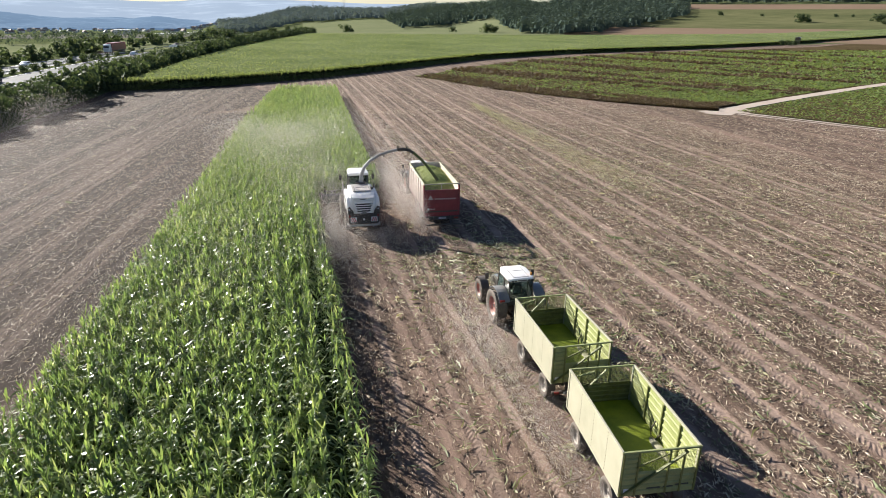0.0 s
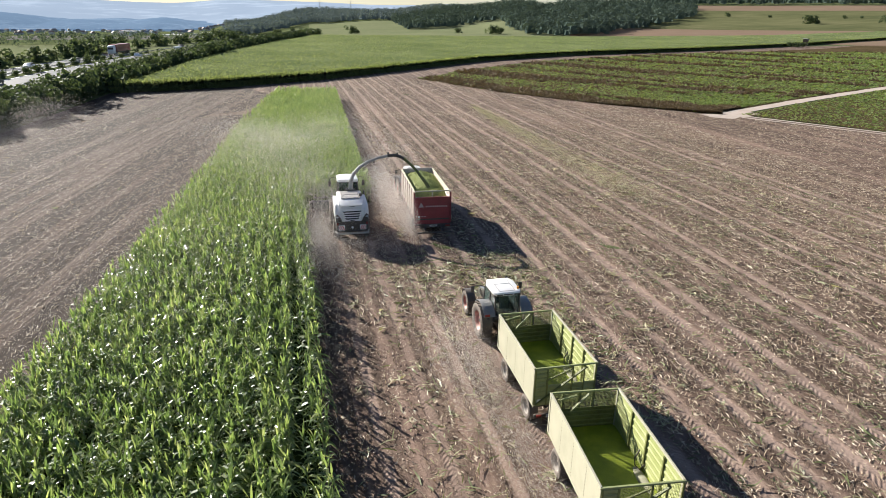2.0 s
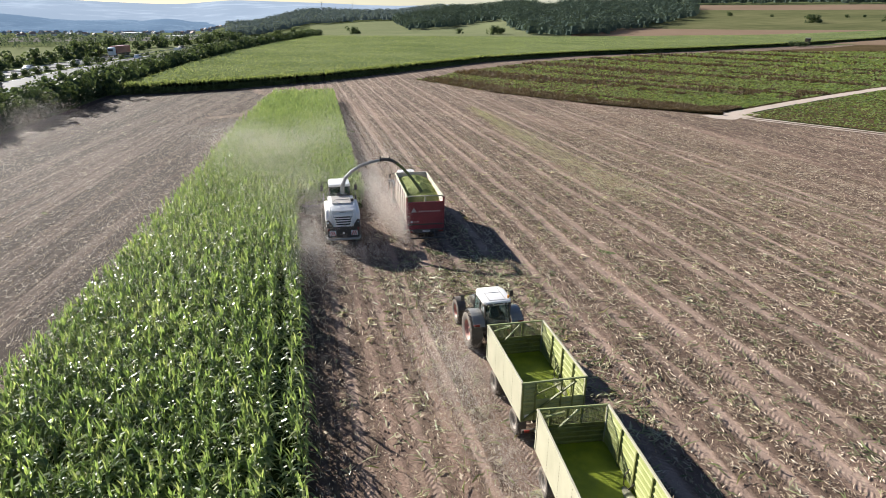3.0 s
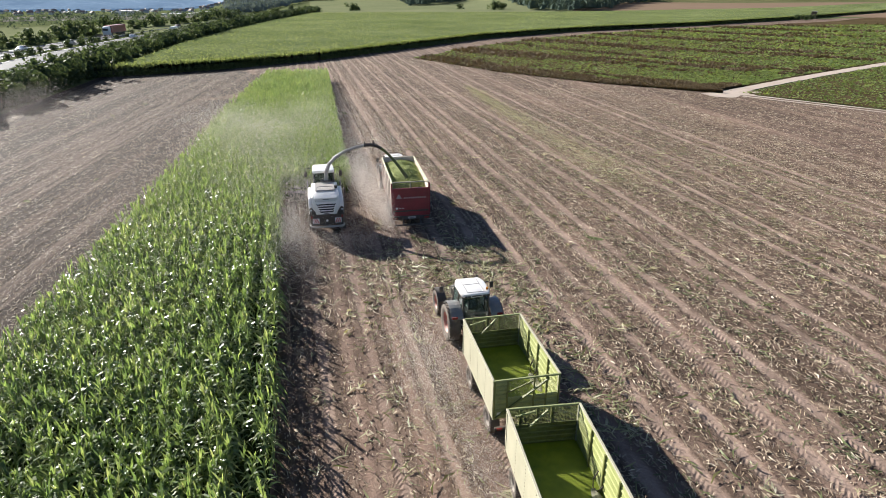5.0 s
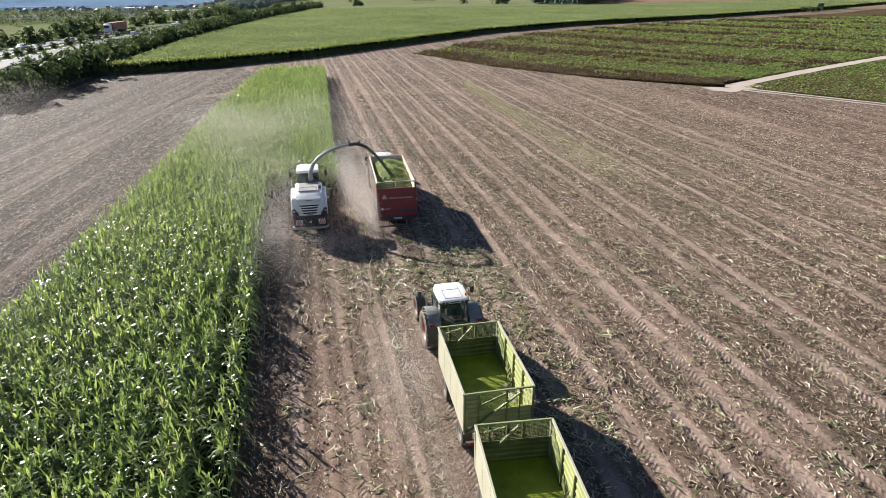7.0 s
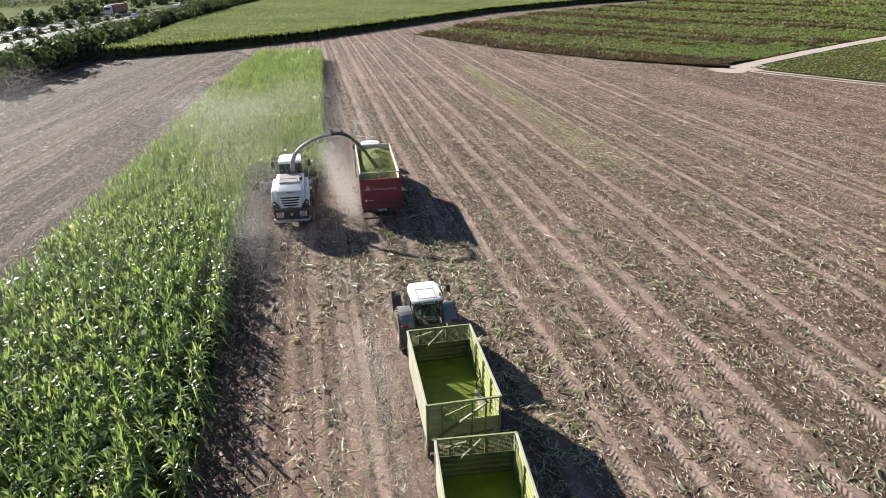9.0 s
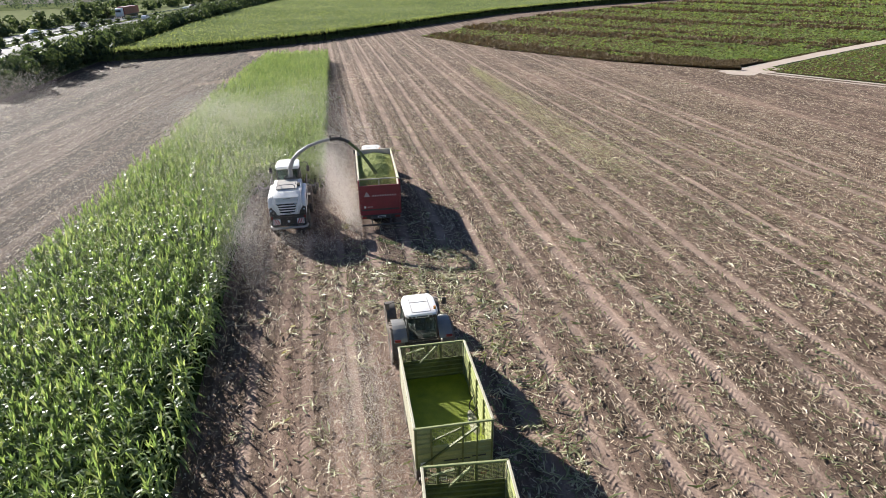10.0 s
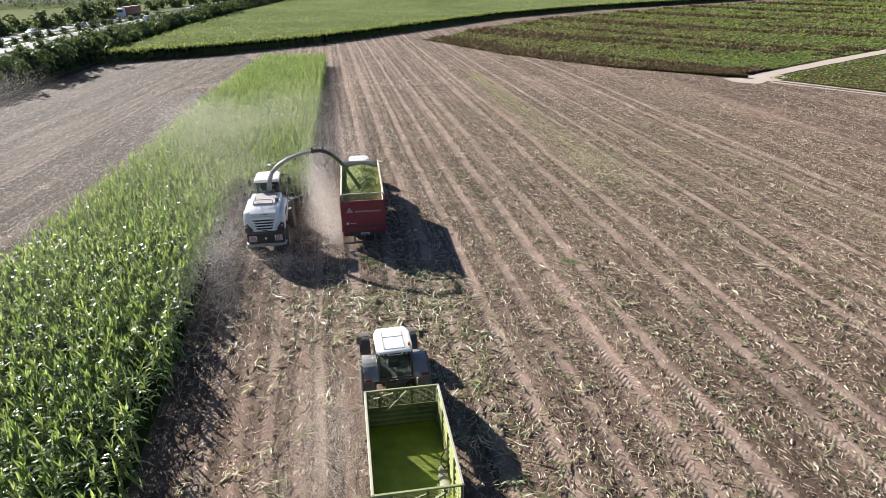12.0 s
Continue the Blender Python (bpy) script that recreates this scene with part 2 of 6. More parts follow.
M = {
    "soil": stubble("harvested_ground", 0.0, TRACKS),
    "soil_left": stubble("harvested_ground_paler", radians(8.0), (), 0.42, 0.4, 0.75),
    "grass": land("rough_grass", [(0.06, 0.075, 0.035), (0.10, 0.12, 0.055), (0.15, 0.15, 0.08)]),
    "meadow": land("pale_meadow", [(0.125, 0.142, 0.074), (0.162, 0.178, 0.096), (0.195, 0.205, 0.118)], 0.01, 0.2),
    "hill_grass": land("dry_hill_grass", [(0.065, 0.075, 0.035), (0.11, 0.115, 0.055), (0.16, 0.15, 0.08)], 0.01, 0.1, stretch=(0.3, 1, 1)),
    "brown_field": land("bare_brown_field", [(0.17, 0.12, 0.085), (0.22, 0.16, 0.115)], 0.01, 0.2, stretch=(0.2, 1, 1)),
    "track": land("chalky_track", [(0.38, 0.31, 0.26), (0.50, 0.43, 0.37)], 0.1, 1.5),
    "asphalt": land("pale_asphalt", [(0.075, 0.078, 0.082), (0.105, 0.108, 0.112)], 0.05, 1.0, rough=0.8),
    # shade between the stalks is put into this dark colour
    "corn_floor": land("shade_dark_maize_floor", [(0.02, 0.03, 0.008), (0.05, 0.06, 0.02)], 0.2, 2.0),
    # blue raised in the canopy colour to stand for haze
    "canopy": land("far_maize_canopy", [(0.072, 0.098, 0.046), (0.143, 0.173, 0.080), (0.228, 0.258, 0.13)], 0.03, 1.2, rough=0.9, relief=1.0),
    "corn": leafy("maize_leaf", [(0.070, 0.110, 0.052), (0.126, 0.186, 0.070), (0.190, 0.262, 0.090), (0.325, 0.36, 0.17)], 0.37, 0.52, spec=0.85, mottle=0.7, through_tint=(1.36, 1.36, 0.85)),
    # far leaves carry the same added haze blue
    "corn_far": leafy("far_maize_leaf", [(0.080, 0.117, 0.050), (0.158, 0.199, 0.086), (0.30, 0.34, 0.18)], 0.9, 0.48, 0.03, 0.0),
    "hedge": leafy("hedge_leaf", [(0.032, 0.052, 0.03), (0.058, 0.086, 0.045), (0.10, 0.13, 0.065)], 0.7, 0.3, 0.1, 0.1),
    # forest green lightened and blued to stand for haze on the hillside
    "wood_far": leafy("forest_leaf", [(0.058, 0.082, 0.074), (0.074, 0.102, 0.086), (0.096, 0.126, 0.098)], 0.9, 0.12, 0.02, 0.0),
    "weed": leafy("green_crop_leaf", [(0.10, 0.152, 0.05), (0.16, 0.222, 0.072), (0.225, 0.28, 0.10)], 0.65, 0.4, 0.06, 0.2),
    "weed_brown": leafy("dry_brown_stalk", [(0.075, 0.053, 0.033), (0.115, 0.083, 0.050), (0.165, 0.123, 0.075)], 0.8, 0.15, 0.06, 0.2),
    "straw": leafy("dry_straw", [(0.22, 0.165, 0.11), (0.44, 0.36, 0.255), (0.74, 0.66, 0.53)], 0.6, 0.25, 0.3, 0.3, through_tint=(1.25, 1.15, 0.95)),
    "green_litter": leafy("fresh_maize_litter", [(0.085, 0.115, 0.04), (0.16, 0.19, 0.08), (0.34, 0.34, 0.20)], 0.5, 0.35, 0.3),
    "leaf_litter": leafy("wilted_maize_leaf", [(0.07, 0.085, 0.04), (0.13, 0.145, 0.075), (0.22, 0.22, 0.13)], 0.6, 0.2, 0.3, 0.2),
    "torn": leafy("wilting_torn_leaf", [(0.15, 0.155, 0.08), (0.31, 0.31, 0.18), (0.54, 0.51, 0.37)], 0.45, 0.3, 0.3, 0.5),
    "husk": leafy("torn_husk", [(0.20, 0.21, 0.10), (0.42, 0.40, 0.26), (0.62, 0.58, 0.46)], 0.6, 0.3, 0.3, 0.3),
    "chop_pale": leafy("spilt_chopped_maize", [(0.36, 0.35, 0.18), (0.48, 0.46, 0.26), (0.62, 0.58, 0.37)], 0.7, 0.15, 0.3, 0.2),
    "bark": plain("bark", [(0.05, 0.04, 0.03), (0.1, 0.08, 0.06)], 2, 0.9),
    "weed_ground": land("weedy_ground", [(0.05, 0.04, 0.022), (0.08, 0.06, 0.033), (0.11, 0.085, 0.045)], 0.05, 1.0, stretch=(0.4, 1, 1), turn=0.5),
    # haze painted into the middle woods as a pale blue-green
    "wood_mid": leafy("hazed_middle_forest_leaf", [(0.118, 0.152, 0.170), (0.134, 0.170, 0.185), (0.155, 0.190, 0.200)], 0.9, 0.15, 0.02, 0.0),
    # valley trees: leaf green paled and blued to look hazy
    "wood_valley": leafy("hazed_valley_tree_leaf", [(0.07, 0.10, 0.085), (0.09, 0.12, 0.10), (0.115, 0.145, 0.115)], 0.9, 0.3, 0.02, 0.0),
    "plaster": plain("pale_plaster", [(0.55, 0.53, 0.48), (0.72, 0.70, 0.66)], 0.2, 0.8),
    "roof_red": plain("red_tiles", [(0.26, 0.17, 0.14), (0.34, 0.23, 0.19)], 0.5, 0.8),
    "roof_grey": plain("grey_tiles", [(0.22, 0.22, 0.23), (0.32, 0.32, 0.33)], 0.5, 0.8),
    # distance haze mixed into the field's brown
    "valley_far": land("hazed_valley_field", [(0.15, 0.15, 0.14), (0.20, 0.185, 0.165)], 0.006, 0.1, stretch=(0.2, 1, 1)),
}


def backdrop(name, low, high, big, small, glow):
    """Hills kilometres off: blue haze painted into the colour, helped by a faint glow."""
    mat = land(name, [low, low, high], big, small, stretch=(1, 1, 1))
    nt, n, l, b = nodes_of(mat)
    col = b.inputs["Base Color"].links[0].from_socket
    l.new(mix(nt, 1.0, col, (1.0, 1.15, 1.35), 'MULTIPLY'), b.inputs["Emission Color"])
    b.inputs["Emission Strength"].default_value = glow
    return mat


M["far_blue"] = backdrop("hazed_distant_ridge", (0.155, 0.18, 0.21), (0.235, 0.26, 0.29), 0.0016, 0.006, 0.55)
M["mid_blue"] = backdrop("hazed_distant_wood", (0.075, 0.105, 0.14), (0.115, 0.15, 0.185), 0.004, 0.03, 0.6)
asphalt = M["asphalt"].node_tree.nodes["Principled BSDF"]
asphalt.inputs["Roughness"].default_value, asphalt.inputs["Specular IOR Level"].default_value = 0.7, 0.04

# ---- mesh helpers ----
def mesh_np(name, verts, faces, mat, smooth=False):
    """One object from arrays: verts (n, 3), faces (m, 3) or (m, 4)."""
    me = bpy.data.meshes.new(name)
    verts, faces = np.asarray(verts, np.float32), np.asarray(faces, np.int32)
    k = faces.shape[1]
    me.vertices.add(len(verts))
    me.vertices.foreach_set("co", verts.ravel())
    me.loops.add(faces.size)
    me.loops.foreach_set("vertex_index", faces.ravel())
    me.polygons.add(len(faces))
    me.polygons.foreach_set("loop_start", np.arange(0, faces.size, k, dtype=np.int32))
    me.polygons.foreach_set("loop_total", np.full(len(faces), k, dtype=np.int32))
    me.polygons.foreach_set("use_smooth", np.full(len(faces), smooth))
    me.update(calc_edges=True)
    me.validate()
    me.materials.append(mat)
    return new(name, me)


def grid_faces(nu, nv):
    i = np.arange(nu * nv).reshape(nu, nv)
    return np.stack([i[:-1, :-1], i[1:, :-1], i[1:, 1:], i[:-1, 1:]], -1).reshape(-1, 4)


rng = np.random.default_rng(7)


def smooth01(v):
    v = np.clip(v, 0, 1)
    return v * v * (3 - 2 * v)


def waves(x, y, size, seed=0):
    """Cheap rolling unevenness, about -1 to 1."""
    r = np.random.default_rng(seed)
    out = 0
    for k in range(6):
        ang, ph, f = r.uniform(0, 6.28), r.uniform(0, 6.28), (0.6 + 0.35 * k) * 6.28 / size
        out = out + np.sin((x * np.cos(ang) + y * np.sin(ang)) * f + ph) / (1 + 0.4 * k)
    return out / 2.6


# ---- the lie of the land, by bearing (degrees right of the rows) and distance from the field's near end ----
EYE = (0.0, -39.0)
BEARINGS = np.array([-180, -60, -22, -9, -4, 2, 8, 14, 20, 26, 34, 48, 70, 180.])
RANGES = np.array([0, 430, 560, 680, 850, 1050, 1300, 1900, 2700, 4700.])
HEIGHTS = {  # bearing: heights at the ranges
    -180: (0, 0, 0, 0, 0, 5, 10, 20, 40, 60), -60: (0, -4, -8, -12, -17, -23, -30, -42, -55, 85), -22: (0, -4, -8, -12, -17, -23, -30, -42, -55, 84),
    -9: (0, -4, -8, -12, -17, -23, -30, -42, -55, 60), -4: (0, -2, -6, -10, -14, -18, -20, -16, -30, 88), 2: (0, 0, -2, -5, -6, -3, -1, 19, 22, 80),
    8: (0, 0, -2, -4, -3, 3, 6, 17, 22, 70), 14: (0, 0, -1, -2, 1, 11, 22, 36, 40, 76), 20: (0, 0, 0, 3, 11, 22, 34, 42, 42, 42),
    26: (0, 0, 1, 6, 17, 31, 42, 52, 56, 56), 34: (0, 0, 2, 6, 15, 26, 40, 60, 70, 70), 48: (0, 0, 3, 8, 17, 28, 42, 60, 70, 70),
    70: (0, 0, 3, 8, 17, 28, 40, 50, 60, 60), 180: (0, 0, 0, 0, 0, 5, 10, 20, 40, 60)}
TABLE = np.array([HEIGHTS[int(b)] for b in BEARINGS], float)

# the hedge's field side, and the motorway's middle, from near to far
HEDGE = np.array([(-47, -120), (-43, -20), (-40, 40), (-38.5, 65), (-37, 92), (-33, 150), (-26, 205), (-12, 290), (6, 380), (18, 440.)])
ROAD = np.array([(-84, -150), (-80, 0), (-77, 100), (-74, 160), (-67, 220), (-57, 275), (-38, 350), (-14, 430), (30, 560), (100, 760.)])


def along(line, y):
    return np.interp(y, line[:, 1], line[:, 0])


def land_height(x, y):
    x, y = np.asarray(x, float), np.asarray(y, float)
    dx, dy = x - EYE[0], y - EYE[1]
    r, b = np.hypot(dx, dy), np.degrees(np.arctan2(dx, dy))
    bi = np.clip(np.searchsorted(BEARINGS, b, side="right") - 1, 0, len(BEARINGS) - 2)
    u = smooth01((b - BEARINGS[bi]) / (BEARINGS[bi + 1] - BEARINGS[bi]))
    ri = np.clip(np.searchsorted(RANGES, r, side="right") - 1, 0, len(RANGES) - 2)
    w = np.clip((r - RANGES[ri]) / (RANGES[ri + 1] - RANGES[ri]), 0, 1)
    h0 = TABLE[bi, ri] * (1 - w) + TABLE[bi, ri + 1] * w
    h1 = TABLE[bi + 1, ri] * (1 - w) + TABLE[bi + 1, ri + 1] * w
    h = h0 * (1 - u) + h1 * u
    h = h * smooth01((r - 330) / 100)
    left = along(HEDGE, y) - x
    drop = -2.0 * smooth01((left - 6) / 12) - 2.0 * smooth01((left - 60) / 60)
    return np.where(left > 0, drop + (np.minimum(h, 400) - drop) * smooth01((r - 380) / 500), h)


# one sheet, out to the horizon
rad = np.concatenate([np.linspace(0, 120, 61), np.geomspace(124, 4700, 80)])
ang = np.radians(np.linspace(-180, 180, 241))
R, A = np.meshgrid(rad, ang, indexing="ij")
X, Y = EYE[0] + R * np.sin(A), EYE[1] + R * np.cos(A)
Z = land_height(X, Y) - 0.03
Z = Z - 45 * smooth01((R - 2450) / 250) * ((np.degrees(A) > -62) & (np.degrees(A) < 27))
ground = mesh_np("ground", np.stack([X, Y, Z], -1).reshape(-1, 3), grid_faces(*R.shape), M["grass"], True)
tagged(ground, "rolling grassy farmland reaching to the hills", "ground", kind="structure")


def drape(name, left, right, ya, yb, step, mat, lift=0.0, label="", category="field", rough=0.0, cols=40):
    """A sheet laid on the land between two lines, given as x by y."""
    ys = np.arange(ya, yb + step * 0.5, step)
    u = np.linspace(0, 1, cols)
    X = left(ys)[:, None] * (1 - u) + right(ys)[:, None] * u
    Y = np.repeat(ys[:, None], cols, 1)
    Z = land_height(X, Y) + lift
    if rough:
        Z = Z + rough * waves(X, Y, 1.7, 3) + rough * waves(X, Y, 9, 4)
    ob = mesh_np(name, np.stack([X, Y, Z], -1).reshape(-1, 3), grid_faces(len(ys), cols)[:, ::-1], mat, True)
    return tagged(ob, label, category, kind="structure")


def sector(name, b0, b1, r0, r1, mat, lift, label, category="field", nb=40, nr=30):
    b, r = np.meshgrid(np.radians(np.linspace(b0, b1, nb)), np.linspace(r0, r1, nr), indexing="ij")
    X, Y = EYE[0] + r * np.sin(b), EYE[1] + r * np.cos(b)
    Z = land_height(X, Y) + np.where(r == r0, -2.0, lift)
    ob = mesh_np(name, np.stack([X, Y, Z], -1).reshape(-1, 3), grid_faces(nb, nr), mat, True)
    return tagged(ob, label, category, kind="structure")


# edges of the standing maize and the fields, x by y
STRIP_LEFT = np.array([(-18.2, -70), (-16.2, -35), (-14.8, -19), (-13.7, -9), (-12.3, 8), (-11.2, 26), (-10.3, 41), (-8.3, 62), (-6.2, 79.)])
CUT_EDGE = -3.0
OLD_EDGE = np.array([(2.1, -5), (2.6, 20), (3.4, 45), (4.3, 78.)])
FAR_BASE = np.array([(-39, 90), (-28, 94), (-16, 100), (2.7, 113), (25, 136), (61, 174), (106, 205), (185, 240), (285, 292), (420, 340), (600, 394.)])
FRONT = np.array([(26.5, 115), (38.2, 85), (51, 65), (66, 50.)])
LANE = np.array([(65.5, 50), (97, 66), (136, 84), (200, 110.)])
EDGE_LANE = np.array([(66, 50), (78, 30), (95, 2), (120, -40.)])

def seam(y):
    """The line under the standing maize where the two harvested fields meet."""
    return np.interp(y, STRIP_LEFT[:, 1], STRIP_LEFT[:, 0]) + 2.5


field_right = drape("stubble_field", lambda y: seam(y) + 0.01, lambda y: np.interp(y, [-120, -40, 2, 30, 50, 65, 85, 115, 125], [160, 122, 96, 79, 67, 52, 39, 34, 34]), -100, 125, 1.0, M["soil"], 0.0,
                    "harvested maize stubble on reddish soil with wheel tracks", "stubble field", 0.02, 130)
field_left = drape("stubble_field", lambda y: along(HEDGE, y), seam, -100, 100, 0.8, M["soil_left"], 0.0,
                   "paler harvested maize stubble beside the hedge", "stubble field", 0.02, 60)
headland = drape("headland", lambda y: np.interp(y, [60, 80, 100, 113, 136, 174, 205, 240, 292], [-5, -5, -14, 0, 22, 58, 103, 180, 280]),
                 lambda y: np.interp(y, [60, 100, 115, 125, 136, 174, 205, 240, 292], [-16.9, 33, 34, 36, 42, 82, 135, 222, 340]), 60, 292, 2, M["soil"], 0.012,
                 "bare headland strip along the tall maize", "headland", 0.0, 30)

# ---- plants and litter ----
def flakes(px, py, pz, lmin, lmax, w, tilt=0.4, bend=0.25, along_rows=0.0, lens=None, single=False):
    """Small bent strips lying at the points: two joined quads each. Returns verts, faces."""
    n = len(px)
    a = rng.uniform(0, 2 * np.pi, n)
    if along_rows:
        keep = rng.random(n) < along_rows
        a = np.where(keep, rng.normal(np.pi / 2, 0.3, n), a)
    ln = rng.uniform(lmin, lmax, n) if lens is None else lens
    dx, dy = np.cos(a), np.sin(a)
    up = rng.normal(0, tilt, n)
    wd = w * rng.uniform(0.5, 1.3, n)
    base = np.stack([px, py, pz], -1)
    d = np.stack([dx, dy, np.abs(up) * 0.7], -1) * (ln / 2)[:, None]
    kink = np.stack([-dy, dx, np.zeros(n)], -1) * (ln * rng.uniform(-bend, bend, n))[:, None]
    side = np.stack([-dy, dx, rng.normal(0, 0.5, n)], -1) * wd[:, None]
    mid = base + kink * 0.5 + np.array([0, 0, 1.0]) * (ln * 0.05)[:, None]
    A, B = base - d * np.array([1, 1, 0.2]), base + d
    v = np.stack([A - side * 0.4, A + side * 0.4, mid - side, mid + side, B - side * 0.3, B + side * 0.3], 1)
    if single:
        return v[:, [0, 1, 5, 4]].reshape(-1, 3), np.arange(n * 4).reshape(-1, 4)
    i = np.arange(n)[:, None] * 6
    f = np.concatenate([i + [0, 1, 3, 2], i + [2, 3, 5, 4]], 1).reshape(-1, 4)
    return v.reshape(-1, 3), f


def blades(base, aim, ln, wd, rise, fall, segs=4):
    """Arching leaves: base points, headings, lengths, widths, how steeply they rise and how far they droop."""
    n = len(ln)
    t = np.linspace(0, 1, segs + 1)
    out = np.stack([np.cos(aim), np.sin(aim)], -1)
    hor = ln[:, None] * (t * np.cos(rise)[:, None] + 0.12 * t * t)
    ver = ln[:, None] * (t * np.sin(rise)[:, None] - fall[:, None] * t ** 2.2)
    P = np.empty((n, segs + 1, 3))
    P[..., 0] = base[:, None, 0] + out[:, None, 0] * hor
    P[..., 1] = base[:, None, 1] + out[:, None, 1] * hor
    P[..., 2] = base[:, None, 2] + ver
    prof = np.array([0.55, 1.0, 0.9, 0.6, 0.05]) if segs == 4 else np.array([0.55, 1.0, 0.75, 0.05]) if segs == 3 else np.array([0.6, 1.0, 0.08]) if segs == 2 else np.array([1.0, 0.25])
    side = np.stack([-out[:, 1], out[:, 0], np.zeros(n)], -1)
    tw = rng.normal(0, 0.35, n)
    side[:, 2] = tw
    S = side[:, None, :] * (wd[:, None] * prof)[..., None]
    v = np.stack([P - S, P + S], 2).reshape(n, -1, 3)
    k = np.arange(segs) * 2
    q = np.stack([k, k + 1, k + 3, k + 2], -1)
    f = (np.arange(n)[:, None, None] * (2 * (segs + 1)) + q).reshape(-1, 4)
    return v.reshape(-1, 3), f


def join(pieces):
    vs, fs, k = [], [], 0
    for v, f in pieces:
        vs.append(v)
        fs.append(f + k)
        k += len(v)
    return np.concatenate(vs), np.concatenate(fs)


def maize(xs, ys, leaves, segs, height=2.15, wide=0.05, low=0.3):
    """Maize plants: a stalk and arching leaves in two ranks."""
    n = len(xs)
    h = height * np.clip(rng.normal(1, 0.10, n), 0.6, 1.25)
    zg = land_height(xs, ys)
    r = 0.014
    a = rng.uniform(0, 6.28, n)
    sv = np.empty((n, 6, 3))
    for k in range(3):
        c, s = np.cos(a + k * 2.094), np.sin(a + k * 2.094)
        sv[:, k] = np.stack([xs + r * c, ys + r * s, zg], -1)
        sv[:, k + 3] = np.stack([xs + 0.5 * r * c, ys + 0.5 * r * s, zg + h * 0.92], -1)
    i = np.arange(n)[:, None] * 6
    sf = np.concatenate([i + [0, 1, 4, 3], i + [1, 2, 5, 4], i + [2, 0, 3, 5]], 1).reshape(-1, 4)
    out = [(sv.reshape(-1, 3), sf)]
    for k in range(leaves):
        u = (k + rng.random(n) * 0.7) / leaves
        z = zg + h * (low + (1.02 - low) * u)
        aim = a + np.pi * k + rng.normal(0, 0.5, n)
        if k >= leaves - 4:
            # the young leaves at the top stand up in a fan
            z = zg + h * rng.uniform(0.74, 0.86, n)
            ln, rise, fall, broad = rng.uniform(0.38, 0.62, n), rng.uniform(1.1, 1.5, n), rng.uniform(0.02, 0.25, n), 0.75
        else:
            ln, rise, fall, broad = rng.uniform(0.45, 0.82, n) * (1.1 - 0.25 * u), 0.6 + 0.45 * u + rng.normal(0, 0.15, n), rng.uniform(0.75, 1.2, n), 1.0
        out.append(blades(np.stack([xs, ys, z], -1), aim, ln, wide * broad * rng.uniform(0.65, 1.2, n), rise, fall, segs))
    return join(out)


def strip_left(y):
    return np.interp(y, STRIP_LEFT[:, 1], STRIP_LEFT[:, 0])


def strip_right(y):
    return np.where(y < 9.4, CUT_EDGE, np.interp(y, OLD_EDGE[:, 1], OLD_EDGE[:, 0]))


def rows_between(y0, y1, gap, step, gap_even=False):
    xs, ys = [], []
    for x in np.arange(-19.4, 5, gap):
        y = np.arange(y0, y1, step)
        y = y + rng.uniform(-0.4, 0.4, len(y)) * step
        xx = x + (rng.normal(0, 0.19, len(y)) if gap_even else rng.uniform(-0.37, 0.37, len(y)))
        ok = (xx > strip_left(y) + 0.1 + rng.normal(0, 0.1, len(y))) & (xx < strip_right(y) - 0.05 + rng.normal(0, 0.06, len(y)))
        # a thin row just inside the fresh cut
        ok &= ~((xx > CUT_EDGE - 1.25) & (xx < CUT_EDGE - 0.55) & (y < -6) & (rng.random(len(y)) < 0.8))
        xs.append(xx[ok])
        ys.append(y[ok])
    return np.concatenate(xs), np.concatenate(ys)


nx, ny = rows_between(-45, 2, 0.75, 0.15, True)
rim = (nx < strip_left(ny) + 1.6) | (nx > strip_right(ny) - 1.6)
near = join([maize(nx[rim], ny[rim], 14, 3, 2.15, 0.044), maize(nx[~rim], ny[~rim], 12, 3, 2.15, 0.045, 0.5)])
tagged(mesh_np("standing_maize", *near, M["corn"]), "tall green standing maize in dense rows", "maize", kind="stuff")
middle = maize(*rows_between(2, 32, 0.75, 0.17), 12, 2, 2.15, 0.038)
tagged(mesh_np("standing_maize", *middle, M["corn"]), "tall green standing maize in dense rows", "maize", kind="stuff")
beyond = maize(*rows_between(32, 79, 0.75, 0.2), 10, 2, 2.15, 0.040)
tagged(mesh_np("standing_maize", *beyond, M["corn"]), "tall green standing maize in dense rows", "maize", kind="stuff")
# dark sheet that paints the shade beneath the plants
drape("maize_floor", lambda y: strip_left(y) + 0.2, lambda y: strip_right(y) - 0.2, -45, 79, 0.5, M["corn_floor"], 0.03, "soil under the maize, coloured dark for its shade", "ground", 0.01, 24)

